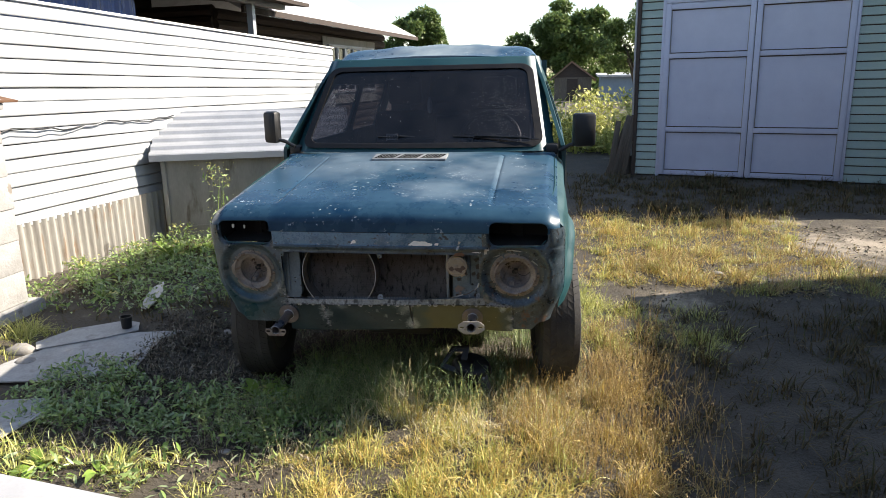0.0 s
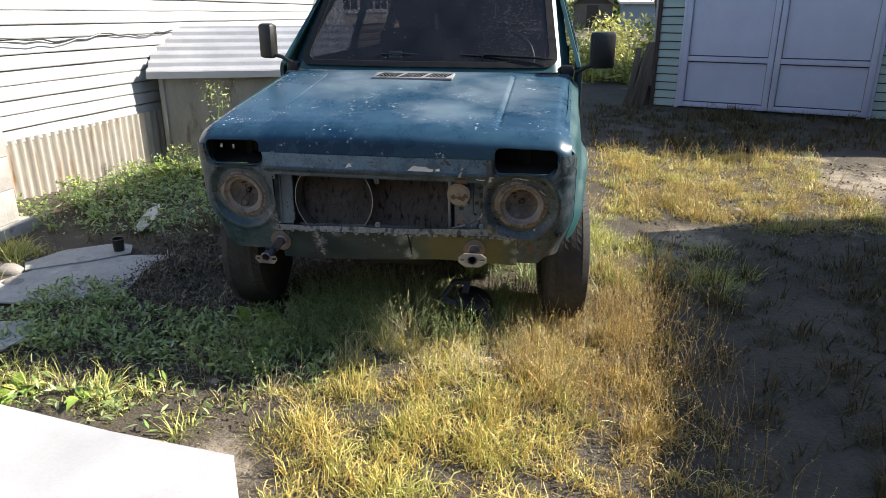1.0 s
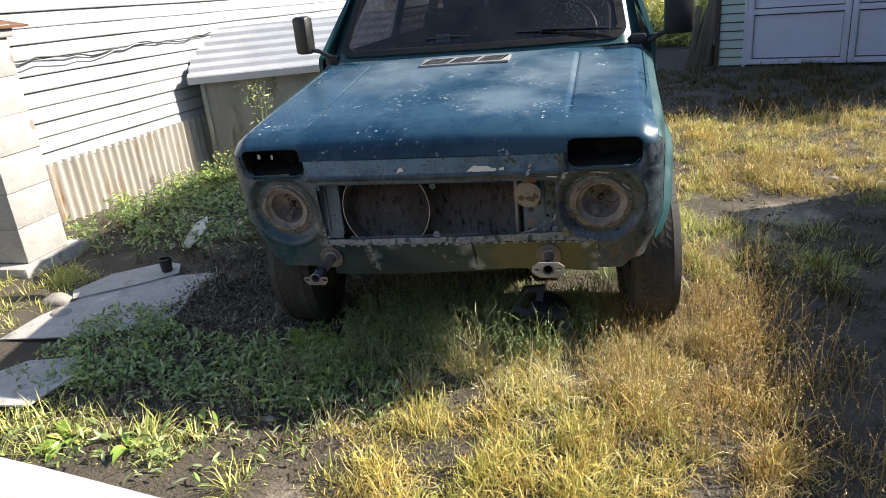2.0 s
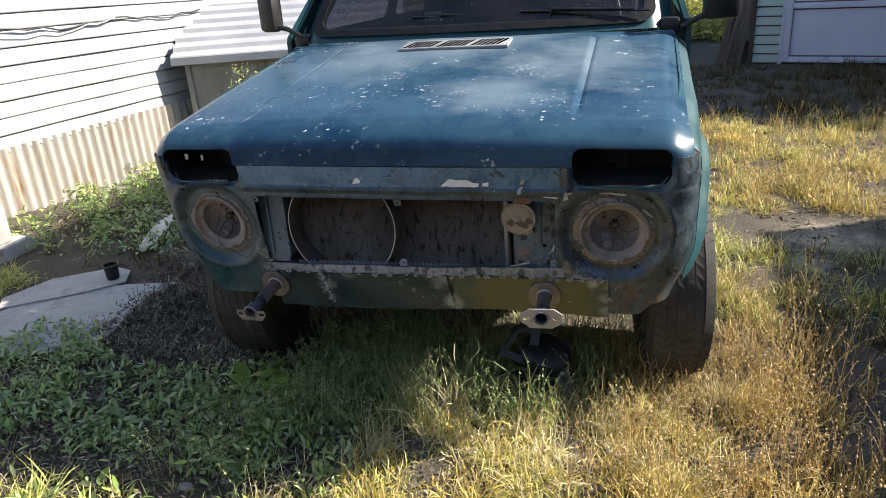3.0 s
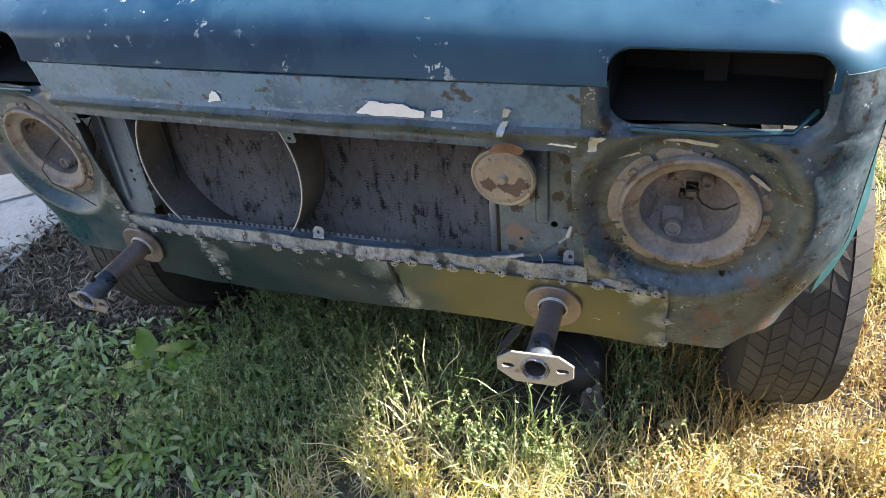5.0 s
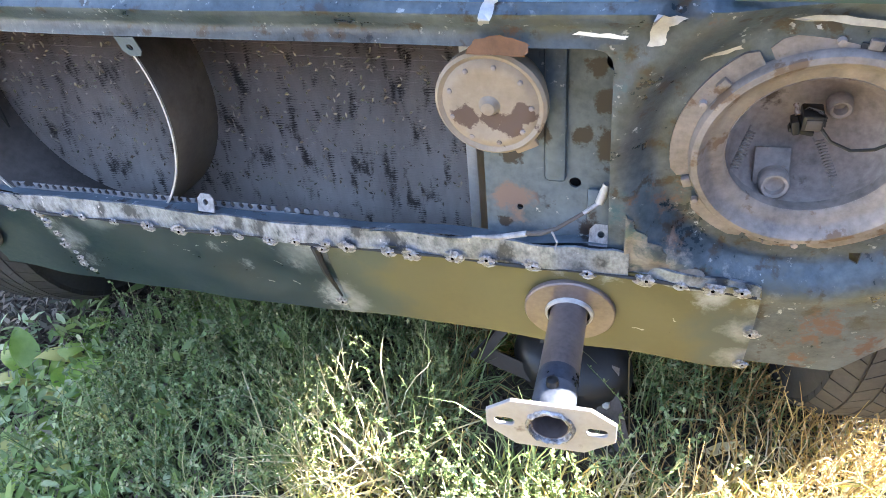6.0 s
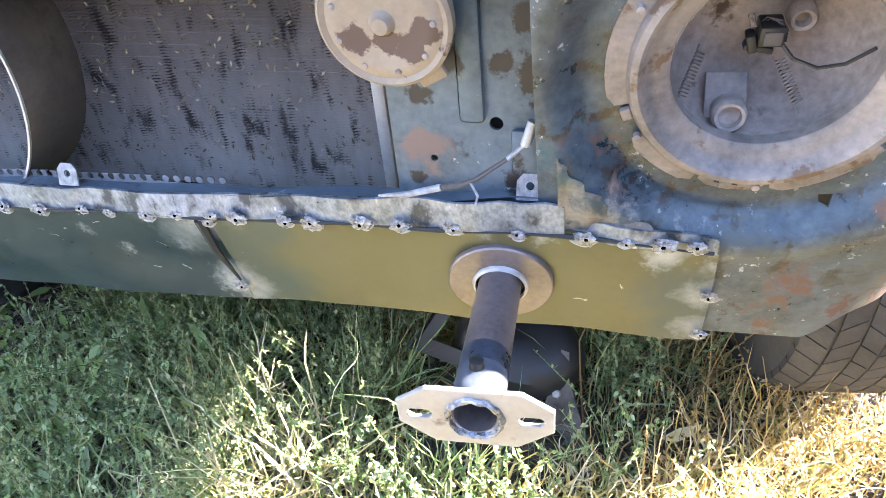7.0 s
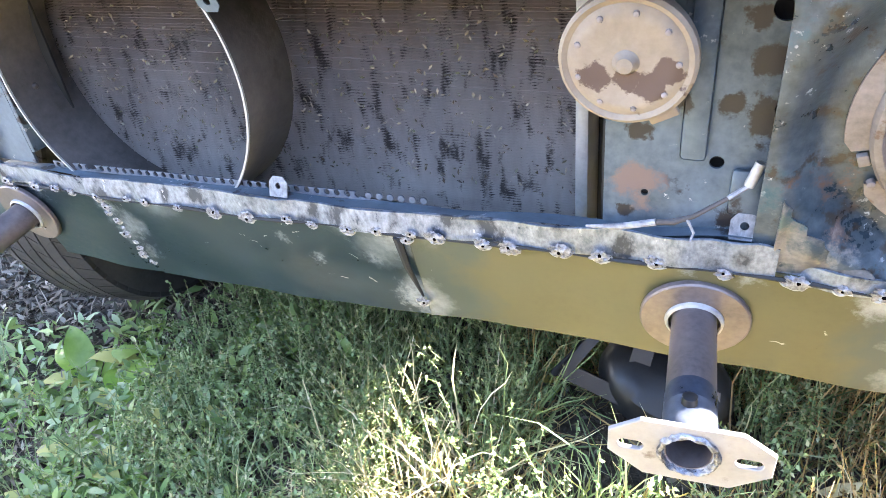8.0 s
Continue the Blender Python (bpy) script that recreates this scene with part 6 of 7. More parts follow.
    fr = part("air_freshener", lathe([(0.0, -0.055), (0.012, -0.048), (0.017, -0.015), (0.014, 0.02), (0.004, 0.045), (0.0, 0.047)], 16), PAPER, car, "pale hanging air freshener")
    fr.location = (0.005, 1.42, 1.395)
    part("cord", tube([(0, 0, 0.045), (0, 0.02, 0.20)], 0.0012, 5), BLACK, fr)
    st = part("dash_sticker", box(-0.038, 0.030, 0, 0.003, -0.018, 0.018), PAPER, car, "torn pale sticker inside the glass")
    st.location = (-0.165, 1.105, 1.225)
    for i in range(4):
        part("dark_mark", box(-0.03 + i * 0.016, -0.02 + i * 0.016, -0.001, 0, -0.010, 0.008), BLACK, st)

    # wipers
    for x0, x1 in ((-0.14, 0.12), (0.30, 0.62)):
        y0 = 1.035
        w = part("wiper", tube([(x0, y0, 1.183), (x0 + 0.02, y0 + 0.02, 1.233), (x1, y0 + 0.03, 1.218)], 0.005, 6), BLACK, car, "black wiper")
        part("blade", tube([(x0 - 0.10, y0 + 0.022, 1.230), (x1 + 0.06, y0 + 0.034, 1.210)], 0.004, 6), BLACK, w)

    # wing mirrors
    for sgn, xc, mz in ((-1, -0.887, 1.290), (1, 0.929, 1.258)):
        hw = 0.043 if sgn < 0 else 0.062
        m = part("wing_mirror", box(-hw, hw, -0.03, 0.035, -0.092, 0.092, 0.018), BLACK, car, "tall black wing mirror")
        m.location = (xc, 1.08, mz)
        m.rotation_euler = (0, 0, radians(14 * sgn))
        part("mirror_glass", box(-hw + 0.008, hw - 0.008, 0.034, 0.037, -0.08, 0.08), MIRROR, m)
        part("mirror_arm", tube([(sgn * -0.03, 0, -0.07), (sgn * -0.075, 0.02, -0.085), (sgn * -0.13, 0.03, -0.115)], 0.011, 8), BLACK, m)
        part("mirror_foot", box(sgn * 0.755 - 0.035, sgn * 0.755 + 0.035, 1.08, 1.18, 1.12, 1.18, 0.012), BLACK, car)


def torus(R, r, n=40, k=10):
    v = [((R + r * math.cos(2 * math.pi * j / k)) * math.cos(2 * math.pi * i / n), (R + r * math.cos(2 * math.pi * j / k)) * math.sin(2 * math.pi * i / n), r * math.sin(2 * math.pi * j / k)) for i in range(n) for j in range(k)]
    f = [(i * k + j, ((i + 1) % n) * k + j, ((i + 1) % n) * k + (j + 1) % k, i * k + (j + 1) % k) for i in range(n) for j in range(k)]
    return v, f


build_car()


# ---- growth ----
DOCK = leafy(mat("dock_leaf", (0.20, 0.33, 0.05), (0.34, 0.48, 0.10), 9.0, 0.4, bump=0.2, obj_random=0.3, depth=0.003), 0.35)


def scatter(n, x0, x1, y0, y1, clump=0.0, seed=0, keep=None):
    """Places in a stretch of the yard, thinned into clumps of that size."""
    r = np.random.default_rng(seed)
    p = np.stack([r.uniform(x0, x1, n * 3), r.uniform(y0, y1, n * 3)], 1)
    if clump:
        a = np.sin(p[:, 0] / clump * 2.1 + 1.3 * np.sin(p[:, 1] / clump * 1.7 + seed)) * np.cos(p[:, 1] / clump * 2.3 + 1.1 * np.sin(p[:, 0] / clump * 1.3))
        b = np.sin(p[:, 0] / clump * 5.3 + seed) * np.sin(p[:, 1] / clump * 4.7 + 2)
        p = p[r.uniform(0, 1, len(p)) < np.clip(0.45 + 0.45 * a + 0.25 * b, 0.03, 1)]
    # ragged borders
    ex = np.minimum(p[:, 0] - x0, x1 - p[:, 0]) / max(0.15, 0.12 * (x1 - x0))
    ey = np.minimum(p[:, 1] - y0, y1 - p[:, 1]) / max(0.15, 0.12 * (y1 - y0))
    p = p[r.uniform(0, 1, len(p)) < np.clip(np.minimum(ex, ey), 0, 1)]
    if keep is not None:
        p = p[keep(p[:, 0], p[:, 1])]
    return p[:n]


def mound(x, y):
    """Uneven growth: from low gaps to high tufts."""
    a = np.sin(9.1 * x + 2.2 * np.sin(7.3 * y)) * np.cos(8.3 * y + 1.7 * np.sin(6.1 * x))
    c = np.sin(23 * x + 3 * np.sin(17 * y)) * np.sin(21 * y + 2)
    return np.clip(0.66 + 0.58 * a + 0.42 * c, 0.14, 1.5)


def blades(pos, h0, h1, w0, w1, lean, seed, segs=3, curl=0.6, tuft=14, spread=0.03, wander=0.0, uneven=True, raised=0.0):
    """Arrays of bent tapering blades at pos; wander: how far each one strays on its way."""
    r = np.random.default_rng(seed)
    n = len(pos)
    h, w = r.uniform(h0, h1, n) * r.uniform(0.7, 1.15, n), r.uniform(w0, w1, n) * 1.35
    a, ln = r.uniform(0, 2 * np.pi, n), np.abs(r.normal(0, lean, n)) + 0.05
    if tuft > 1:
        home = pos[(np.arange(n) // tuft) * tuft]
        off = r.normal(0, spread, (n, 2)) * np.minimum(1, h1 / 0.15)
        pos = home + off
        grow = np.random.default_rng(seed + 77).uniform(0.5, 1.25, n // tuft + 1)[np.arange(n) // tuft]
        h = h * grow
        a = np.arctan2(off[:, 1], off[:, 0]) + r.normal(0, 0.7, n)
        ln = ln * (0.5 + np.hypot(off[:, 0], off[:, 1]) / spread)
    if uneven:
        h = h * mound(pos[:, 0], pos[:, 1])
    wa = a + np.pi / 2 + r.uniform(-0.6, 0.6, n)
    z0 = rise(pos[:, 0], pos[:, 1]) - 0.01
    if raised:
        z0 = z0 + raised * r.uniform(0, 1, n) ** 0.8 * mound(pos[:, 0], pos[:, 1])
    cu = r.uniform(0.2, 1, n) * curl
    verts = np.zeros((n, 2 * segs + 1, 3))
    cx, cy, z, ang = pos[:, 0].copy(), pos[:, 1].copy(), np.zeros(n), ln.copy()
    for k in range(segs + 1):
        t = k / segs
        wk = w * ((1 - t) ** 0.7 if not wander else (1 - 0.55 * t))
        if k < segs:
            for s in (0, 1):
                verts[:, 2 * k + s, 0] = cx + (s - 0.5) * wk * np.cos(wa)
                verts[:, 2 * k + s, 1] = cy + (s - 0.5) * wk * np.sin(wa)
                verts[:, 2 * k + s, 2] = z0 + z + (s - 0.5) * wk * 0.3
            st = h / segs * np.sin(ang)
            cx, cy, z = cx + st * np.cos(a), cy + st * np.sin(a), np.maximum(z + h / segs * np.cos(ang), 0.004)
            ang = ang + (cu + r.normal(0, 0.12 + wander, n)) * (3.0 / segs)
            a = a + r.normal(0, 1.6 * wander + 1e-6, n)
        else:
            verts[:, 2 * k] = np.stack([cx, cy, z0 + z], 1)
    base = (np.arange(n) * (2 * segs + 1))[:, None]
    tri = [[2 * (segs - 1), 2 * (segs - 1) + 1, 2 * segs]]
    quads = [[2 * k, 2 * k + 1, 2 * k + 3, 2 * k + 2] for k in range(segs - 1)]
    loops = np.concatenate([base + np.array(q) for q in quads + tri], 1)
    counts = np.tile([4] * (segs - 1) + [3], n)
    return verts.reshape(-1, 3), loops.ravel(), counts


def join(parts):
    vs, ls, cs, o = [], [], [], 0
    for v, l, c in parts:
        vs.append(v)
        ls.append(np.asarray(l) + o)
        cs.append(c)
        o += len(v)
    return np.concatenate(vs), np.concatenate(ls), np.concatenate(cs)


def growth(name, arrays, material, label, category="grass"):
    v, l, c = arrays
    return tagged(new(name, raw_mesh(name, v, l, c, material)), label, category, kind="stuff")


def leaves(pos, z, size, seed, tilt=0.6, shape=0.45, plain=False):
    """Pointed, slightly folded leaves at pos (x, y) and height z."""
    r = np.random.default_rng(seed)
    n = len(pos)
    s = size * r.uniform(0.5, 1.3, n)
    a, t, roll = r.uniform(0, 2 * np.pi, n), r.normal(0.15, tilt, n), r.normal(0, 0.5, n)
    d = np.stack([np.cos(a) * np.cos(t), np.sin(a) * np.cos(t), np.sin(t)], 1)
    side = np.stack([-np.sin(a) * np.cos(roll), np.cos(a) * np.cos(roll), np.sin(roll)], 1)
    up = np.cross(d, side)
    o = np.stack([pos[:, 0], pos[:, 1], z], 1)
    k = shape * s[:, None]
    S = s[:, None]
    pts = [o, o + d * S * 0.35 + side * k * 0.5 + up * S * 0.06, o + d * S * 0.75 + side * k * 0.36 + up * S * 0.03, o + d * S - up * S * 0.08,
           o + d * S * 0.75 - side * k * 0.36 + up * S * 0.03, o + d * S * 0.35 - side * k * 0.5 + up * S * 0.06, o + d * S * 0.5]
    if plain:
        v = np.stack([pts[0], pts[1], pts[3], pts[5]], 1).reshape(-1, 3)
        return v, np.arange(4 * n), np.full(n, 4)
    v = np.stack(pts, 1).reshape(-1, 3)
    base = (np.arange(n) * 7)[:, None]
    loops = np.concatenate([base + np.array(q) for q in ([0, 1, 2, 6], [6, 2, 3, 4], [0, 6, 4, 5])], 1).ravel()
    return v, loops, np.tile([4, 4, 4], n)


def stalks(pos, h0, h1, seed, bits=16, thick=0.0013, bit=0.006, lean=0.25, branch=0):
    """Thin upright stems beset with small leaflets or seeds."""
    r = np.random.default_rng(seed)
    out = []
    n = len(pos)
    h = r.uniform(h0, h1, n)
    a, ln = r.uniform(0, 2 * np.pi, n), np.abs(r.normal(0, lean, n))
    z0 = rise(pos[:, 0], pos[:, 1])
    segs = 4
    P = []
    x, z, ang = np.zeros(n), np.zeros(n), ln.copy()
    for k in range(segs + 1):
        P.append(np.stack([pos[:, 0] + x * np.cos(a), pos[:, 1] + x * np.sin(a), z0 + z], 1))
        x, z = x + h / segs * np.sin(ang), z + h / segs * np.cos(ang)
        ang = ang + r.normal(0.12, 0.14, n)
    for off in (0.0, np.pi / 2):
        v = np.zeros((n, 2 * (segs + 1), 3))
        dx = np.stack([np.cos(a + off), np.sin(a + off), np.zeros(n)], 1)
        for k in range(segs + 1):
            wk = thick * (1 - 0.6 * k / segs)
            v[:, 2 * k], v[:, 2 * k + 1] = P[k] - dx * wk, P[k] + dx * wk
        base = (np.arange(n) * 2 * (segs + 1))[:, None]
        loops = np.concatenate([base + np.array([2 * k, 2 * k + 1, 2 * k + 3, 2 * k + 2]) for k in range(segs)], 1).ravel()
        out.append((v.reshape(-1, 3), loops, np.full(n * segs, 4)))
    P = np.stack(P, 1)
    for b in range(bits):
        t = r.uniform(0.3, 1.0, n) * segs
        i = np.minimum(t.astype(int), segs - 1)
        f = (t - i)[:, None]
        q = P[np.arange(n), i] * (1 - f) + P[np.arange(n), i + 1] * f
        v, l, c = leaves(q[:, :2], q[:, 2], bit, seed * 31 + b, 0.7, 0.6, True)
        out.append((v, l, c))
    return join(out)


def dirt(x, y):
    """True where bare or trodden soil shows."""
    a = ((x + 1.13) / 0.45) ** 2 + ((y - 0.66) / 0.48) ** 2 < 1
    b = ((x + 0.62) / 0.30) ** 2 + ((y + 0.62) / 0.28) ** 2 < 1
    c = ((x - 1.55) / 0.45) ** 2 + ((y - 2.05) / 0.30) ** 2 < 1
    d = (x > 3.15 + 0.2 * np.sin(3 * y)) & (y > 2.0) & (y < 5.2)
    return a | b | c | d


def off_slab(x, y):
    return ~((x < -0.10) & (y < -0.62 - 0.18 * (x + 2.6) / 2.4))


def clear(x, y):
    return ~dirt(x, y) & off_slab(x, y)


def shadow_edge(x):
    """Front edge of the green growth beneath the nose, set along the car's shadow edge, where the dry grass begins."""
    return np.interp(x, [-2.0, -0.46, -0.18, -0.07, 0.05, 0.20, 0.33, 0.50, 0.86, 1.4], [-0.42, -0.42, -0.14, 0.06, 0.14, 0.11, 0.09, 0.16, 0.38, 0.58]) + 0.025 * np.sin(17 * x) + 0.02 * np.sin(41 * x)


# Sunny side of that edge: the brighter grass colours here stand for sunlight.
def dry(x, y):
    return clear(x, y) & ((y < shadow_edge(x)) | (x > 0.98))


# Shaded side of that edge: darker green growth here stands for shade.
def shade_side(x, y):
    return clear(x, y) & (y > shadow_edge(x) - 0.05) & ~((np.abs(x - 0.33) < 0.15) & (np.abs(y - 0.27) < 0.15)) & ~((x < -0.47) & (np.abs(y - 0.06) < 0.2))


def trodden(x, y):
    """Dry grass, thinner towards the slab."""
    return dry(x, y) & ((x > -0.12 + 0.12 * np.sin(9 * y)) | (y > -0.80 + 0.1 * np.sin(13 * x)))


def build_growth():
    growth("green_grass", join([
        blades(scatter(11000, -0.62, 0.98, -0.42, 0.95, 0.16, 1, shade_side), 0.06, 0.17, 0.0018, 0.0034, 0.55, 1, 4, 0.6, 16, 0.026, 0.2),
        blades(scatter(5500, -0.50, 0.62, -0.10, 0.55, 0.12, 2, shade_side), 0.12, 0.25, 0.0014, 0.0028, 0.45, 2, 5, 0.6, 16, 0.026, 0.25),
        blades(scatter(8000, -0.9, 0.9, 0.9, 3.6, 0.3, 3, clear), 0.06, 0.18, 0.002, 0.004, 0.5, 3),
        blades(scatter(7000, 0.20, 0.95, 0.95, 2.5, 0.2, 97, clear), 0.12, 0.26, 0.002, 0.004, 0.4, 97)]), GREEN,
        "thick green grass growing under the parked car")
    growth("straw_grass", join([
        blades(scatter(19000, -0.50, 1.45, -1.75, 0.62, 0.16, 4, trodden), 0.06, 0.15, 0.0022, 0.0044, 0.75, 4, 4, 0.7, 18, 0.030, 0.45),
        blades(scatter(6000, -0.45, 1.4, -1.0, 0.60, 0.10, 5, dry), 0.10, 0.20, 0.0016, 0.0030, 0.6, 5, 6, 0.8, 20, 0.022, 0.45),
        blades(scatter(9000, 0.0, 1.4, -2.6, -1.2, 0.22, 6, trodden), 0.05, 0.14, 0.002, 0.004, 0.7, 6, 3, 0.6, 18, 0.03, 0.3),
        blades(scatter(20000, 0.9, 3.5, 2.15, 5.2, 0.30, 7, clear), 0.05, 0.15, 0.0028, 0.0055, 0.6, 7, 3, 0.6, 20, 0.035)]), STRAW,
        "dry straw-yellow grass lying in the sun")
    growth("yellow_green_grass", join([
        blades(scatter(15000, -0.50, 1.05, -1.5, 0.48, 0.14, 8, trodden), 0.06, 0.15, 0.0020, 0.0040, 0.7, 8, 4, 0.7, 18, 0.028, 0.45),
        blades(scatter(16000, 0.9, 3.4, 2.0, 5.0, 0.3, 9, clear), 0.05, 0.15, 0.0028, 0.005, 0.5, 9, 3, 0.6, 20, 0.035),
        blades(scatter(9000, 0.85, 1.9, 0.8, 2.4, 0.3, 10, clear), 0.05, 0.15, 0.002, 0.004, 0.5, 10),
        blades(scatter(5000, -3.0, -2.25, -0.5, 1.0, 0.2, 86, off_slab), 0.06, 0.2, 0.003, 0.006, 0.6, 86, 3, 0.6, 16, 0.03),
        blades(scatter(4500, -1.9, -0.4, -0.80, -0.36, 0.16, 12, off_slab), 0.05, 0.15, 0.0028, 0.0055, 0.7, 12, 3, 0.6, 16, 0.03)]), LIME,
        "yellow-green grass tufts coloured as sunlit")
    growth("rusty_grass", join([
        blades(scatter(14000, 0.78, 1.50, -1.25, 1.5, 0.18, 13, dry), 0.06, 0.14, 0.0020, 0.0040, 0.75, 13, 4, 0.7, 18, 0.028, 0.45),
        blades(scatter(4000, -0.02, 1.0, 0.10, 0.70, 0.12, 14, shade_side), 0.10, 0.22, 0.0014, 0.0028, 0.6, 14, 5, 0.7, 14, 0.03, 0.45),
        blades(scatter(3000, -0.45, 1.45, -1.7, 0.5, 0.12, 84, trodden), 0.03, 0.08, 0.0024, 0.0045, 1.1, 84, 3, 0.6, 6, 0.04, 0.3),
        blades(scatter(9000, 1.2, 3.4, 2.0, 3.4, 0.3, 15, clear), 0.06, 0.16, 0.003, 0.005, 0.5, 15, 3, 0.6, 18, 0.035)]), RUSTY,
        "reddish-brown withered grass beside the car")
    # Short grass with shade put into its tones.
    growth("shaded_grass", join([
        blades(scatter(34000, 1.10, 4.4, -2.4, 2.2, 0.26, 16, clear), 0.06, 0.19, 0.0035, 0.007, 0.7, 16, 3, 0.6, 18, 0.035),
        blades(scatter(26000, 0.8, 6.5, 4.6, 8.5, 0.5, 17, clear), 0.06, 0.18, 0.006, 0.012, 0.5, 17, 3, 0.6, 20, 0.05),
        blades(scatter(5000, -3.0, -1.0, 0.9, 3.4, 0.4, 18, clear), 0.06, 0.2, 0.003, 0.005, 0.5, 18)]), shade_toned_grass(),
        "short mixed grass coloured darker for building shade")
    growth("seeding_weeds", join([
        stalks(scatter(1900, -0.60, 0.62, -0.10, 0.66, 0.12, 19, shade_side), 0.10, 0.22, 19, 30, 0.0014, 0.0080),
        stalks(scatter(250, -0.95, -0.35, -0.7, 0.1, 0.2, 20, clear), 0.10, 0.26, 20, 16, 0.0011, 0.009)]), GREEN,
        "slender green weeds gone to seed", "weeds")
    growth("dry_seed_stalks", join([
        stalks(scatter(900, 0.50, 1.3, -0.5, 0.75, 0.12, 21, clear), 0.10, 0.21, 21, 16, 0.0013, 0.0075),
        stalks(scatter(420, 1.0, 3.3, 2.2, 4.9, 0.25, 22, clear), 0.12, 0.28, 22, 14, 0.002, 0.012),
        stalks(scatter(260, 1.0, 1.6, -1.2, 1.6, 0.2, 23, clear), 0.12, 0.30, 23, 14, 0.0014, 0.008)]), RUSTY,
        "brown dry seed stalks", "weeds")
    # Bleached stalks along the shadow edge; their pale colour also paints sunlit grass.
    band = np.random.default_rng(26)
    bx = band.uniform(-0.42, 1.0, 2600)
    edge = np.stack([bx, shadow_edge(bx) - 0.02 - np.abs(band.normal(0, 0.09, 2600))], 1)
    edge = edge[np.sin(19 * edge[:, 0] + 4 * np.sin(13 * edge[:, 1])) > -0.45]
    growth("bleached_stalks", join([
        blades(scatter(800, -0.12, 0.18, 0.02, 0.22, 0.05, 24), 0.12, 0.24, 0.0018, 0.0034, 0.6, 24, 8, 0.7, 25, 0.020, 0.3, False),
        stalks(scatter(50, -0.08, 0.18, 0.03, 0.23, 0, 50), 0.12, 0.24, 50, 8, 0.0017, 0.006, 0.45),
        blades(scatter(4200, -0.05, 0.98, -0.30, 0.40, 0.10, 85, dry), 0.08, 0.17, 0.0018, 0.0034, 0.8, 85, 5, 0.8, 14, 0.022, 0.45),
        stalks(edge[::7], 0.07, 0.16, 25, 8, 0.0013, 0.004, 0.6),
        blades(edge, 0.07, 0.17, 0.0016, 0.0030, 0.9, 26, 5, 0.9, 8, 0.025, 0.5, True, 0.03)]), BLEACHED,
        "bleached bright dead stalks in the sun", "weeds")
    p = scatter(8500, -1.95, -0.10, -0.36, 0.45, 0.16, 27, clear)
    q = scatter(6000, -3.25, -1.3, 1.05, 3.6, 0.30, 28)
    s = scatter(900, -2.4, -0.35, -0.85, -0.38, 0.2, 29, off_slab)
    w = scatter(500, -0.62, -0.1, 0.15, 0.62, 0.2, 30)
    r = np.random.default_rng(3)

    def up(a, hi):
        return rise(a[:, 0], a[:, 1]) + r.uniform(0.0, hi, len(a)) ** 1.0

    growth("broad_weeds", join([leaves(p, up(p, 0.055), 0.036, 31, 0.55, 0.33), leaves(q, up(q, 0.12), 0.042, 32, 0.6, 0.4), leaves(s[:400], up(s[:400], 0.05), 0.05, 33, 0.6, 0.26), leaves(w, up(w, 0.10), 0.05, 34, 0.6, 0.3)]), WEED,
           "low broad-leaved green weeds", "weeds")
    d = scatter(9000, -1.75, -0.30, -0.55, 1.35, 0.25, 35, off_slab)
    e = scatter(5000, -0.4, 1.4, -1.4, 0.5, 0.2, 36)
    g = scatter(3500, 1.05, 4.2, 1.6, 5.0, 0.3, 61)
    aa = scatter(5000, -1.6, -0.5, 0.1, 1.2, 0.12, 91)
    growth("leaf_litter", join([leaves(aa, rise(aa[:, 0], aa[:, 1]) + r.uniform(0, 0.02, len(aa)), 0.032, 92, 0.5, 0.3, True), leaves(g, rise(g[:, 0], g[:, 1]) + 0.004, 0.03, 62, 0.3), blades(g[:1500], 0.03, 0.07, 0.002, 0.004, 1.2, 63), leaves(d, rise(d[:, 0], d[:, 1]) + r.uniform(0, 0.015, len(d)), 0.022, 37, 0.4, 0.3), leaves(e, rise(e[:, 0], e[:, 1]) + 0.003, 0.016, 39, 0.3)]), LITTER,
           "dead leaves, twigs and crumbs of soil", "litter")

    dl = scatter(3000, -1.95, -0.10, -0.5, 0.5, 0.14, 95, off_slab)
    growth("dry_leaves", leaves(dl, up(dl, 0.035), 0.028, 96, 0.5, 0.32, True), TWIG, "pale dried leaves among green weeds", "litter")
    tw = scatter(8000, -1.75, -0.22, -0.62, 1.35, 0.3, 81, off_slab)
    growth("twigs", join([blades(tw, 0.03, 0.11, 0.0018, 0.0040, 1.0, 82, 3, 0.9, 1, 0.03, 0.25, False)]), TWIG, "pale dry twigs and stalks strewn over the soil", "twigs")

    # single tall weeds
    def tall(x, y, h, seed, n=26):
        t = thing("tall_weed", "tall branching green weed with small flower heads", "plant", (x, y, float(rise(x, y))))
        rnd = random.Random(seed)
        for k in range(3):
            b = (rnd.uniform(-0.05, 0.05), rnd.uniform(-0.05, 0.05))
            tip = Vector((b[0] + rnd.uniform(-0.12, 0.12), b[1] + rnd.uniform(-0.08, 0.08), h * rnd.uniform(0.75, 1)))
            part("stem", tube([(b[0], b[1], 0), (b[0] * 1.2, b[1], h * 0.4), tuple(tip)], [0.006, 0.005, 0.002], 6), WEED, t)
        pp = np.array([[rnd.gauss(0, 0.09), rnd.gauss(0, 0.08)] for _ in range(n * 4)])
        zz = np.array([rnd.uniform(0.02, h) for _ in range(n * 4)])
        pp *= (1.25 - zz / h)[:, None] * 0.9 + 0.25
        v, l, c = leaves(pp, zz, 0.055, seed, 0.6, 0.3)
        tagged(mpart("foliage", raw_mesh("foliage", v, l, c, WEED), t), kind="stuff")
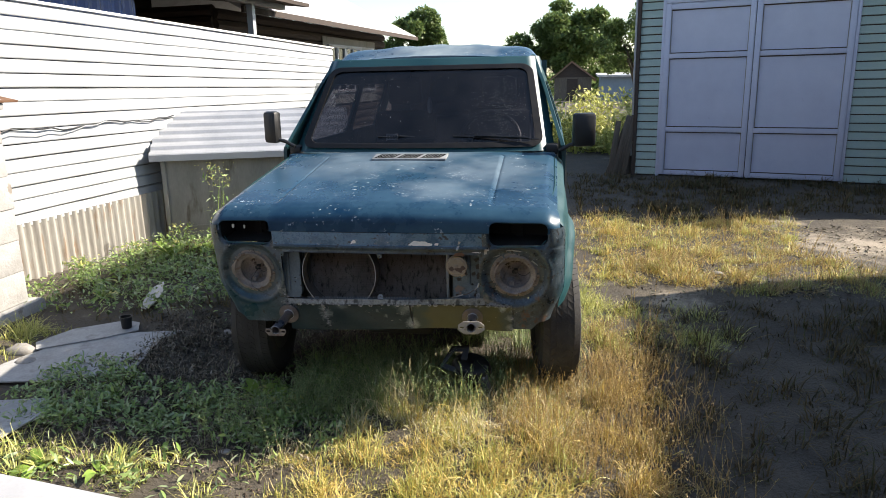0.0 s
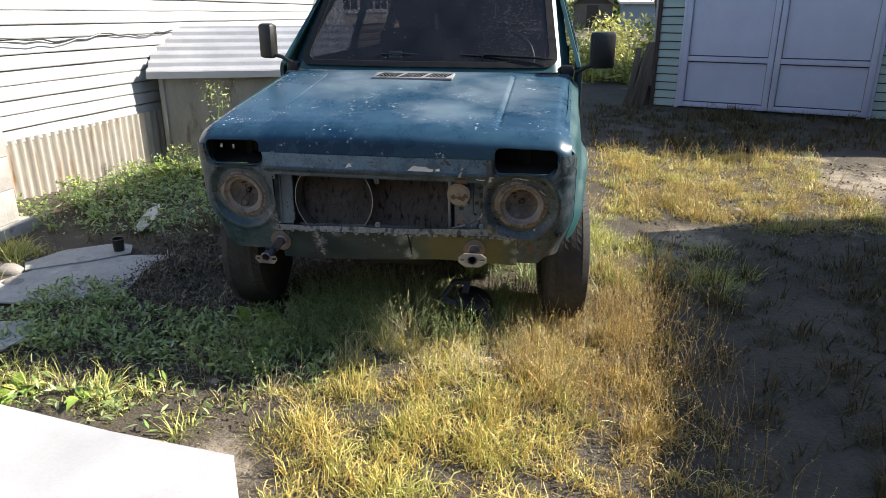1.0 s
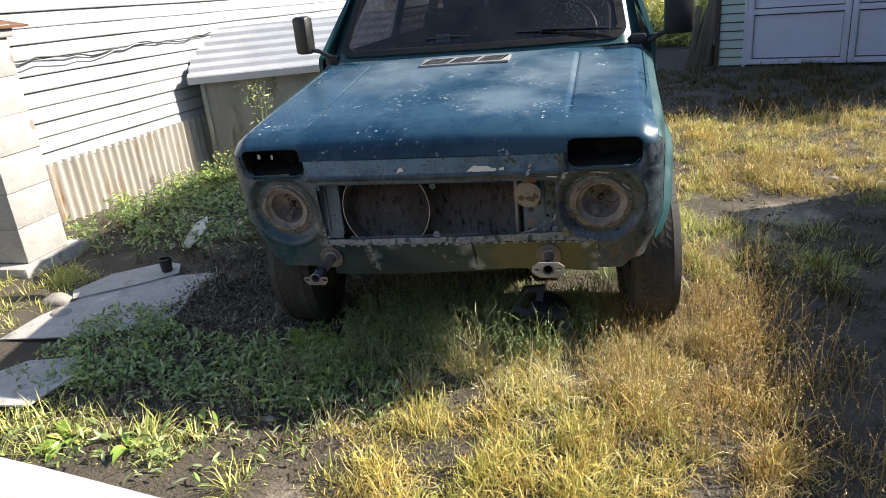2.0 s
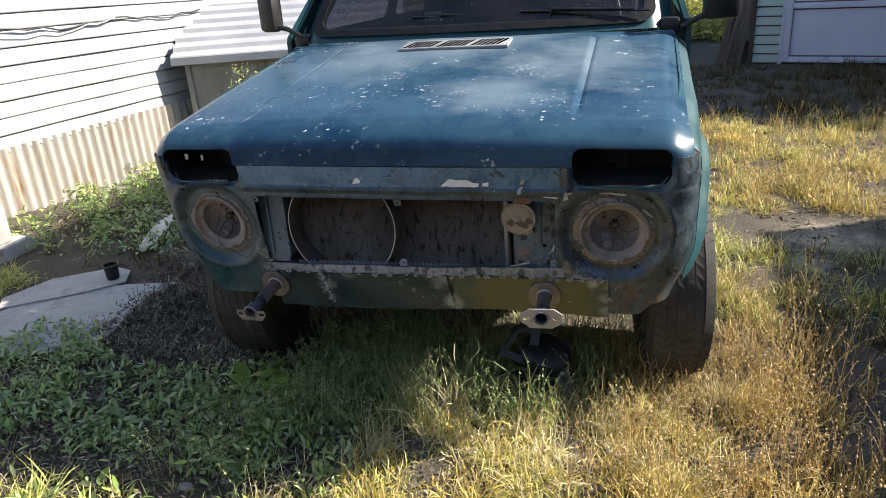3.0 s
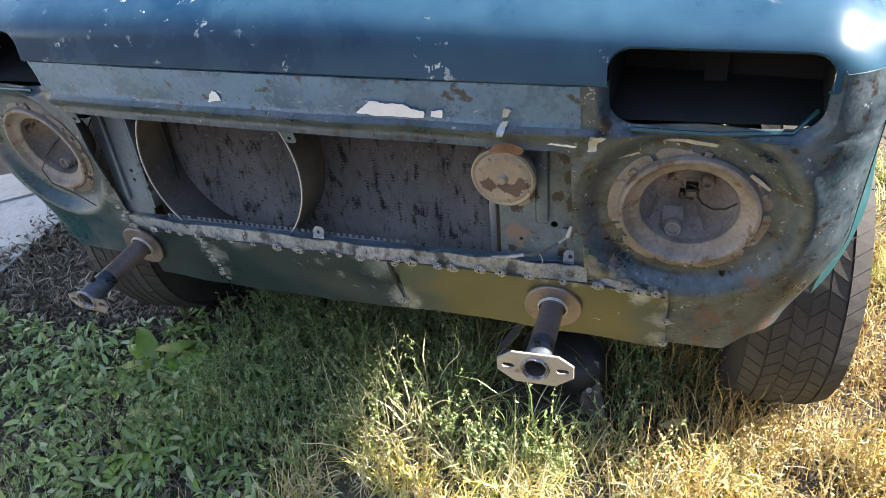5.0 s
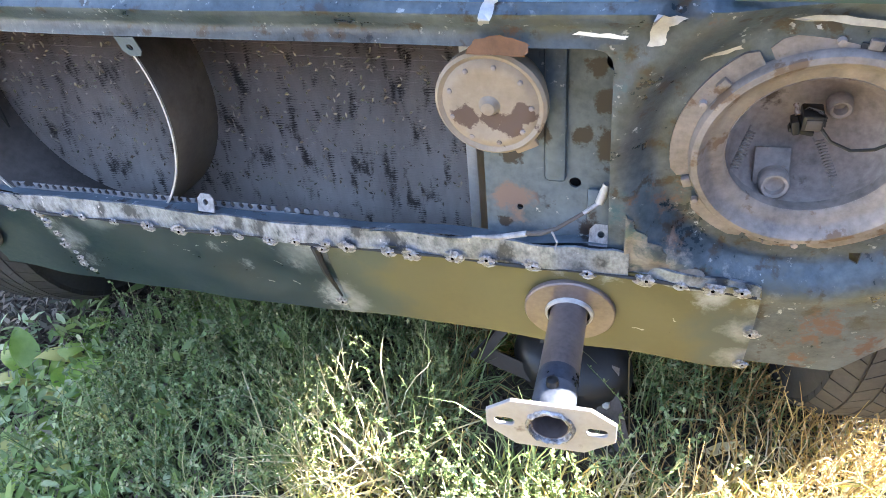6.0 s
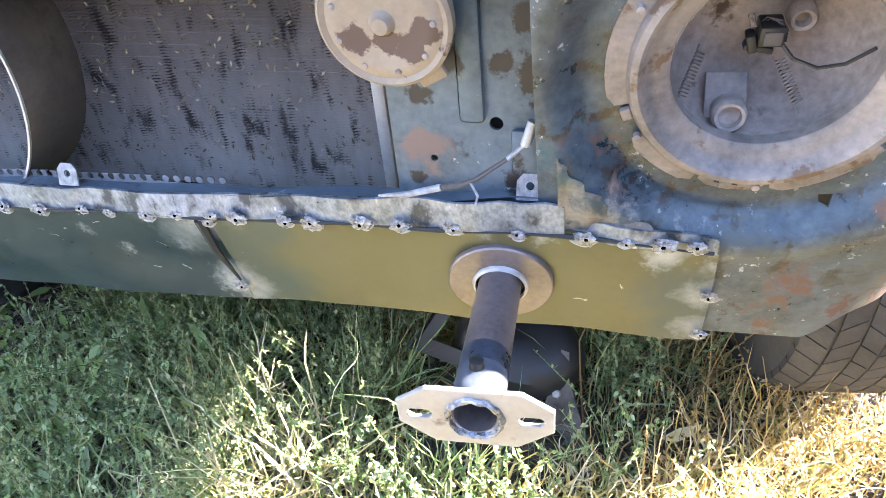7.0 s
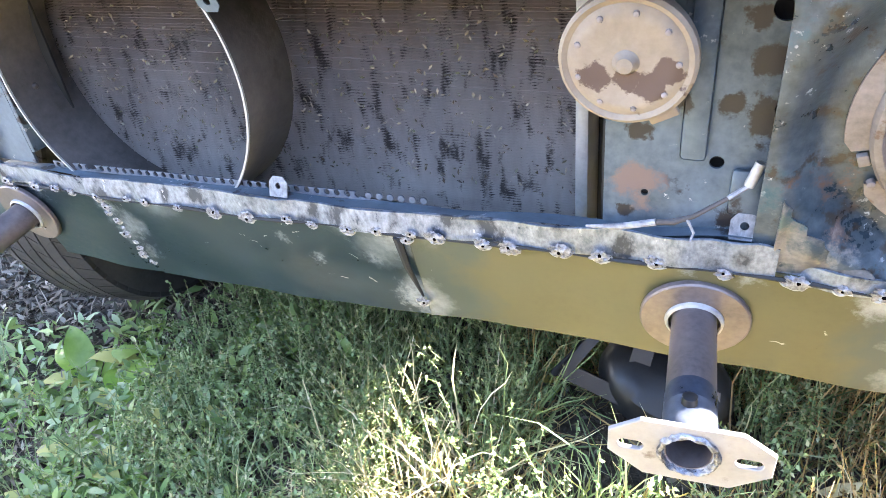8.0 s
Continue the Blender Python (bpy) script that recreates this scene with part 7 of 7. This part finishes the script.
        qq = np.array([[rnd.gauss(0, 0.07), rnd.gauss(0, 0.06)] for _ in range(120)])
        v, l, c = leaves(qq, np.array([h * rnd.uniform(0.75, 1.05) for _ in range(120)]), 0.016, seed + 1, 0.8, 0.8)
        tagged(mpart("flowering_top", raw_mesh("flowering_top", v, l, c, LIME), t), kind="stuff")

    for x, y, h, sd in ((-2.35, 3.22, 0.80, 1), (-2.22, 3.05, 0.42, 2), (-2.55, 2.85, 0.30, 3), (-2.75, 2.4, 0.24, 4), (-1.95, 2.7, 0.30, 5), (-2.9, 1.9, 0.22, 6)):
        tall(x, y, h, sd)

    def dock(x, y, size, seed, count=9, group="dock plants under the nose"):
        """A rosette of long arching leaves."""
        d = thing("dock_plant", "low rosette of long glossy green dock leaves", "plant", (x, y, float(rise(x, y))), group)
        rnd = random.Random(seed)
        for k in range(count):
            a, L, t = k * 2.4 + rnd.uniform(-0.3, 0.3), 0.8 * size * rnd.uniform(0.6, 1.15), rnd.uniform(0.55, 1.2)
            W = L * rnd.uniform(0.13, 0.20)
            v, fc = [], []
            n = 8
            px, pz, an = 0.005, 0.0, t
            tw = rnd.uniform(-0.5, 0.5)
            for i in range(n + 1):
                s = i / n
                w = W * (math.sin(math.pi * min(1, max(0.0, (s - 0.12) / 0.88)) ** 0.85) if s > 0.15 else 0.10)
                for q, lift in ((-1, 0.25), (0, 0), (1, 0.25)):
                    wob = 0.12 * math.sin(9 * s + q + seed)
                    v.append((px * math.cos(a) - q * w * math.sin(a), px * math.sin(a) + q * w * math.cos(a), pz + w * (lift + wob * abs(q) + q * tw * 0.6)))
                px, pz = px + L / n * math.cos(an), pz + L / n * math.sin(an)
                an -= rnd.uniform(0.08, 0.32)
                pz = max(pz, 0.006)
            for i in range(n):
                for q in (0, 1):
                    fc.append((i * 3 + q, i * 3 + q + 1, i * 3 + q + 4, i * 3 + q + 3))
            mpart("leaf", mesh("leaf", v, fc, DOCK if k % 4 else LIME), d)

    for x, y, s, sd, c in ((-0.555, 0.115, 0.19, 1, 11), (-0.69, 0.16, 0.17, 2, 10), (-0.60, 0.23, 0.16, 3, 8), (-0.53, 0.0, 0.15, 14, 9), (-0.54, -0.10, 0.13, 15, 8), (-0.42, 0.36, 0.13, 4, 7), (-0.13, 0.42, 0.12, 5, 6), (0.20, 0.40, 0.10, 6, 5), (-0.75, 0.08, 0.11, 7, 8), (-0.88, -0.42, 0.11, 8, 7), (-0.35, 0.16, 0.10, 12, 5), (0.30, 0.50, 0.08, 13, 3)):
        dock(x, y, s, sd, c)
    for x, y, s, sd, c in ((-2.65, 2.80, 0.30, 21, 12), (-2.80, 2.40, 0.26, 22, 11), (-2.45, 3.10, 0.28, 23, 10), (-2.78, 1.95, 0.22, 24, 10), (-2.90, 3.10, 0.26, 25, 9), (-2.50, 1.55, 0.18, 26, 9), (-2.15, 2.75, 0.24, 27, 9), (-2.25, 3.40, 0.26, 28, 9), (-1.05, -0.60, 0.13, 29, 9), (-1.35, -0.58, 0.15, 30, 10), (-1.75, -0.55, 0.15, 31, 9)):
        dock(x, y, s, sd, c, "leafy dock plants in the yard")

    flat("bark_scrap", "pale curled scrap of bark in dry grass", "scrap", [(0.59, 0.275), (0.61, 0.268), (0.64, 0.282), (0.645, 0.292), (0.615, 0.288)], 0.06, 0.003, BLEACHED, (0.3, 0.3))

    pot = thing("black_pot", "small black plastic pot standing on the cement sheet", "pot", (-1.86, 0.875, 0.072))
    part("wall", lathe([(0.0, 0.0), (0.028, 0.0), (0.030, 0.004), (0.036, 0.070), (0.039, 0.072), (0.039, 0.076), (0.034, 0.076), (0.028, 0.006), (0.0, 0.006)], 24), BLACK, pot)
    flat("broken_board", "short broken piece of pale board on soil", "scrap", [(-1.60, 1.02), (-1.55, 0.98), (-1.46, 1.00), (-1.48, 1.04), (-1.56, 1.05)], 0.02, 0.018, SHED_WALL, (0.05, 0.05))

    fallen = thing("lamp_housing", "black plastic lamp housing lying in grass beneath the nose", "lamp housing", (0.335, 0.315, 0.075))
    fallen.rotation_euler = (radians(-32), radians(14), radians(-6))
    part("shell", lathe([(0.0, 0.052), (0.05, 0.050), (0.078, 0.042), (0.092, 0.024), (0.098, 0.0), (0.094, 0.0), (0.088, 0.020), (0.0, 0.044)], 36, Matrix.Translation((0.02, 0, 0.07)) @ Matrix.Rotation(radians(62), 4, "X") @ Matrix.Diagonal((1.05, 0.80, 1, 1))), BLACK, fallen, "dusty rounded black shell")
    fr = part("mounting_frame", plate([(-0.135, 0.02), (-0.10, 0.135), (-0.02, 0.165), (0.0, 0.02)], -0.045, -0.036, [[(-0.108, 0.045), (-0.085, 0.118), (-0.045, 0.130), (-0.035, 0.045)]]), BLACK, fallen, "black plastic mounting frame", smooth=False)
    part("frame_rim", tube([(-0.135, -0.046, 0.02), (-0.10, -0.046, 0.135), (-0.02, -0.046, 0.165)], 0.006, 8), SEAL, fr)
    lug = part("bracket", plate([(0.085, 0.00), (0.165, -0.045), (0.172, -0.036), (0.105, 0.062), (0.092, 0.10), (0.080, 0.10)], -0.040, -0.036), SHROUD, fallen, "bent grey steel bracket", smooth=False)
    part("bolt", lathe([(0.0, 0.006), (0.005, 0.006), (0.007, 0.004), (0.007, 0.0)], 6, Matrix.Translation((0.095, -0.040, 0.035)) @ Matrix.Rotation(radians(90), 4, "X")), EDGE, lug)

    # stones and clods
    c = scatter(5000, -1.8, -0.25, -0.75, 1.5, 0.3, 71, off_slab)
    q = np.random.default_rng(72)
    base = np.array([(1, 0, 0.1), (-0.3, 0.9, 0), (-0.8, -0.7, 0.1), (0.1, 0.1, 0.9), (0.5, -0.8, 0.2)])
    v = base[None] * q.uniform(0.003, 0.014, (len(c), 1, 1)) * q.uniform(0.6, 1.3, (len(c), 5, 3))
    ang = q.uniform(0, 6.28, len(c))
    x = v[..., 0] * np.cos(ang)[:, None] - v[..., 1] * np.sin(ang)[:, None] + c[:, :1]
    y = v[..., 0] * np.sin(ang)[:, None] + v[..., 1] * np.cos(ang)[:, None] + c[:, 1:]
    z = v[..., 2] + rise(c[:, 0], c[:, 1])[:, None] - 0.002
    o = (np.arange(len(c)) * 5)[:, None]
    loops = np.concatenate([o + np.array(k) for k in ([0, 1, 3], [1, 2, 3], [2, 4, 3], [4, 0, 3])], 1).ravel()
    ob = growth("soil_clods", (np.stack([x, y, z], 2).reshape(-1, 3), loops, np.full(len(c) * 4, 3)), SOIL, "loose dark clods of soil", "soil")
    ob.data.polygons.foreach_set("use_smooth", [False] * len(ob.data.polygons))
    rnd = random.Random(6)
    for x, y, s in ((-1.22, 0.95, 0.035), (-0.62, -0.36, 0.018), (-0.9, 0.75, 0.02), (2.05, 2.6, 0.03), (-2.3, 0.5, 0.06), (-2.15, 0.35, 0.05), (0.62, -0.02, 0.02)):
        bm = bmesh.new()
        bmesh.ops.create_icosphere(bm, subdivisions=2, radius=s)
        for v in bm.verts:
            v.co = Vector((v.co.x * 1.4, v.co.y, v.co.z * 0.6)) * (1 + 0.3 * noise.noise(v.co * 25 + Vector((x * 9, y * 9, 0))))
        ob = part("stone", bm, STONE, None)
        ob.location = (x, y, float(rise(x, y)) + s * 0.25)
        tagged(ob, "small grey stone on the soil", "stone", "stones in the yard")


def shade_toned_grass():
    # Dark grass tones: the shade of the buildings is put into the colour.
    return leafy(mat("shade_toned_mixed_grass", (0.07, 0.063, 0.028), (0.12, 0.10, 0.045), 3.0, 0.75, bump=0, island=((0.016, 0.018, 0.008), (0.13, 0.085, 0.035), (0.24, 0.17, 0.075), (0.05, 0.034, 0.015), (0.10, 0.12, 0.04))))


# ---- trees, hut and planks behind ----
def tree(x, y, trunk, rx, rz, n, size, seed, label):
    t = thing("tree", label, "tree", (x, y, 0))
    r = np.random.default_rng(seed)
    rnd = random.Random(seed)
    part("trunk", tube([(0, 0, -0.1), (0.05 * rx, 0, trunk * 0.6), (0, 0.05 * rx, trunk), (0.03 * rx, 0, trunk + rz * 0.9)], [0.05 * rx + 0.04, 0.04 * rx + 0.03, 0.035 * rx + 0.02, 0.01 * rx], 10), BARK, t)
    tips = []
    for i in range(16):
        a, e = rnd.uniform(0, 2 * math.pi), rnd.uniform(-0.75, 1.2)
        tip = Vector((rx * 0.72 * math.cos(a) * math.cos(e), rx * 0.72 * math.sin(a) * math.cos(e), trunk + rz * (0.75 + 0.85 * math.sin(e))))
        part("limb", tube([(0, 0, trunk * rnd.uniform(0.75, 1.1)), tuple(tip * 0.55 + Vector((0, 0, trunk * 0.5))), tuple(tip)], [0.02 * rx + 0.01, 0.012 * rx, 0.004 * rx], 6), BARK, t)
        tips.append(tip)
    c = []
    for tip in tips:
        for j in range(4):
            o = tip + Vector((rnd.gauss(0, 0.22 * rx), rnd.gauss(0, 0.22 * rx), rnd.gauss(0, 0.22 * rz)))
            k = n // 64
            rad = rnd.uniform(0.14, 0.30)
            d = r.normal(0, 1, (k, 3))
            d /= np.linalg.norm(d, axis=1)[:, None]
            d *= (r.uniform(0.2, 1, k) ** 0.4)[:, None] * np.array([rx, rx, rz * 1.1]) * rad
            c.append(np.array(o) + d)
    c = np.concatenate(c)
    v, l, cc = leaves(c[:, :2], c[:, 2], size, seed, 0.7, 0.6)
    tagged(mpart("crown", raw_mesh("crown", v, l, cc, FOLIAGE), t, "uneven leafy crown"), kind="stuff")


def build_back():
    tree(2.2, 60, 1.4, 5.0, 3.0, 42000, 0.34, 1, "broad round-crowned green tree behind the gardens")
    tree(-11.8, 62, 1.6, 3.2, 2.9, 26000, 0.32, 2, "grey-green tree beyond the house roof")
    tree(3.15, 19, 1.7, 1.0, 0.85, 15000, 0.085, 3, "small leafy garden tree by the garage")
    tree(-4, 70, 1.2, 4.5, 1.5, 12000, 0.4, 5, "low green tree far behind the gardens")
    a = scatter(9000, 0.3, 4.2, 11.5, 16.5, 0.8, 41)
    r = np.random.default_rng(9)
    growth("garden_weeds", join([leaves(a, r.uniform(0, 1.25, len(a)) * (0.6 + 0.4 * np.sin(a[:, 0] * 3 + a[:, 1])), 0.13, 42, 0.6, 0.4),
                                 blades(a[:4000], 0.5, 1.2, 0.01, 0.02, 0.25, 43)]), LIME, "head-high sunny garden weeds", "weeds")
    b = np.stack([r.uniform(-40, 60, 16000), r.uniform(52, 95, 16000)], 1)
    growth("far_bushes", leaves(b, r.uniform(0, 1.9, len(b)) * (0.7 + 0.5 * np.sin(b[:, 0] * 0.8 + np.cos(b[:, 1]))), 0.55, 44, 0.6, 0.6), FOLIAGE, "bushes and gardens far behind", "bushes")
    h = thing("garden_hut", "small wooden garden hut with a brown gable roof", "hut", (2.1, 45, 0))
    part("wall", box(-1.2, 1.2, 0, 2.2, 0, 1.55), WOOD, h)
    bm = bmesh.new()
    for y in (-0.3, 2.5):
        for x, z in ((-1.55, 1.35), (-0.1, 2.55), (1.5, 1.35), (1.5, 1.25), (-0.1, 2.43), (-1.55, 1.25)):
            bm.verts.new((x, y, z))
    vs = bm.verts[:]
    for i in range(6):
        bm.faces.new((vs[i], vs[(i + 1) % 6], vs[6 + (i + 1) % 6], vs[6 + i]))
    bm.faces.new(vs[:6])
    bm.faces.new(vs[6:][::-1])
    bmesh.ops.recalc_face_normals(bm, faces=bm.faces[:])
    part("roof", bm, RED_ROOF, h, smooth=False)
    part("gable", plate([(-1.2, 1.5), (1.2, 1.5), (-0.08, 2.42)], -0.02, 0.05), DARK_WOOD, h)
    part("door", box(-0.4, 0.3, -0.03, -0.005, 0, 1.4), DARK_WOOD, h)
    k = thing("blue_hut", "pale blue hut with a white roof in the gardens", "hut", (4.9, 42, 0))
    part("wall", box(-1.2, 1.2, 0, 2, 0, 1.5), HUT_BLUE, k)
    part("roof", box(-1.4, 1.4, -0.3, 2.3, 1.5, 1.62, m=Matrix.Rotation(radians(3), 4, "X")), ROOF, k)
    rnd = random.Random(2)
    one = None
    for i in range(9):
        x = 1.66 + i * 0.040
        lean = rnd.uniform(6, 20)
        m = Matrix.Translation((x, 8.62 + rnd.uniform(-0.08, 0.08), 0.0)) @ Matrix.Rotation(radians(lean), 4, "Y") @ Matrix.Rotation(radians(rnd.uniform(-4, 4)), 4, "X")
        if one is None:
            one = part("plank", box(-0.035, 0.035, -0.012, 0.012, 0, 0.98, 0.003), WOOD, None)
            tagged(one, "weathered grey plank leaning by the garage corner", "plank", "planks by the garage")
            one.matrix_world = m
        else:
            c = copy_thing(one, m @ Matrix.Diagonal((1, 1, 1, 1)))
            c.scale = (rnd.uniform(0.8, 1.4), 1, rnd.uniform(0.75, 1.15))


build_growth()
build_back()
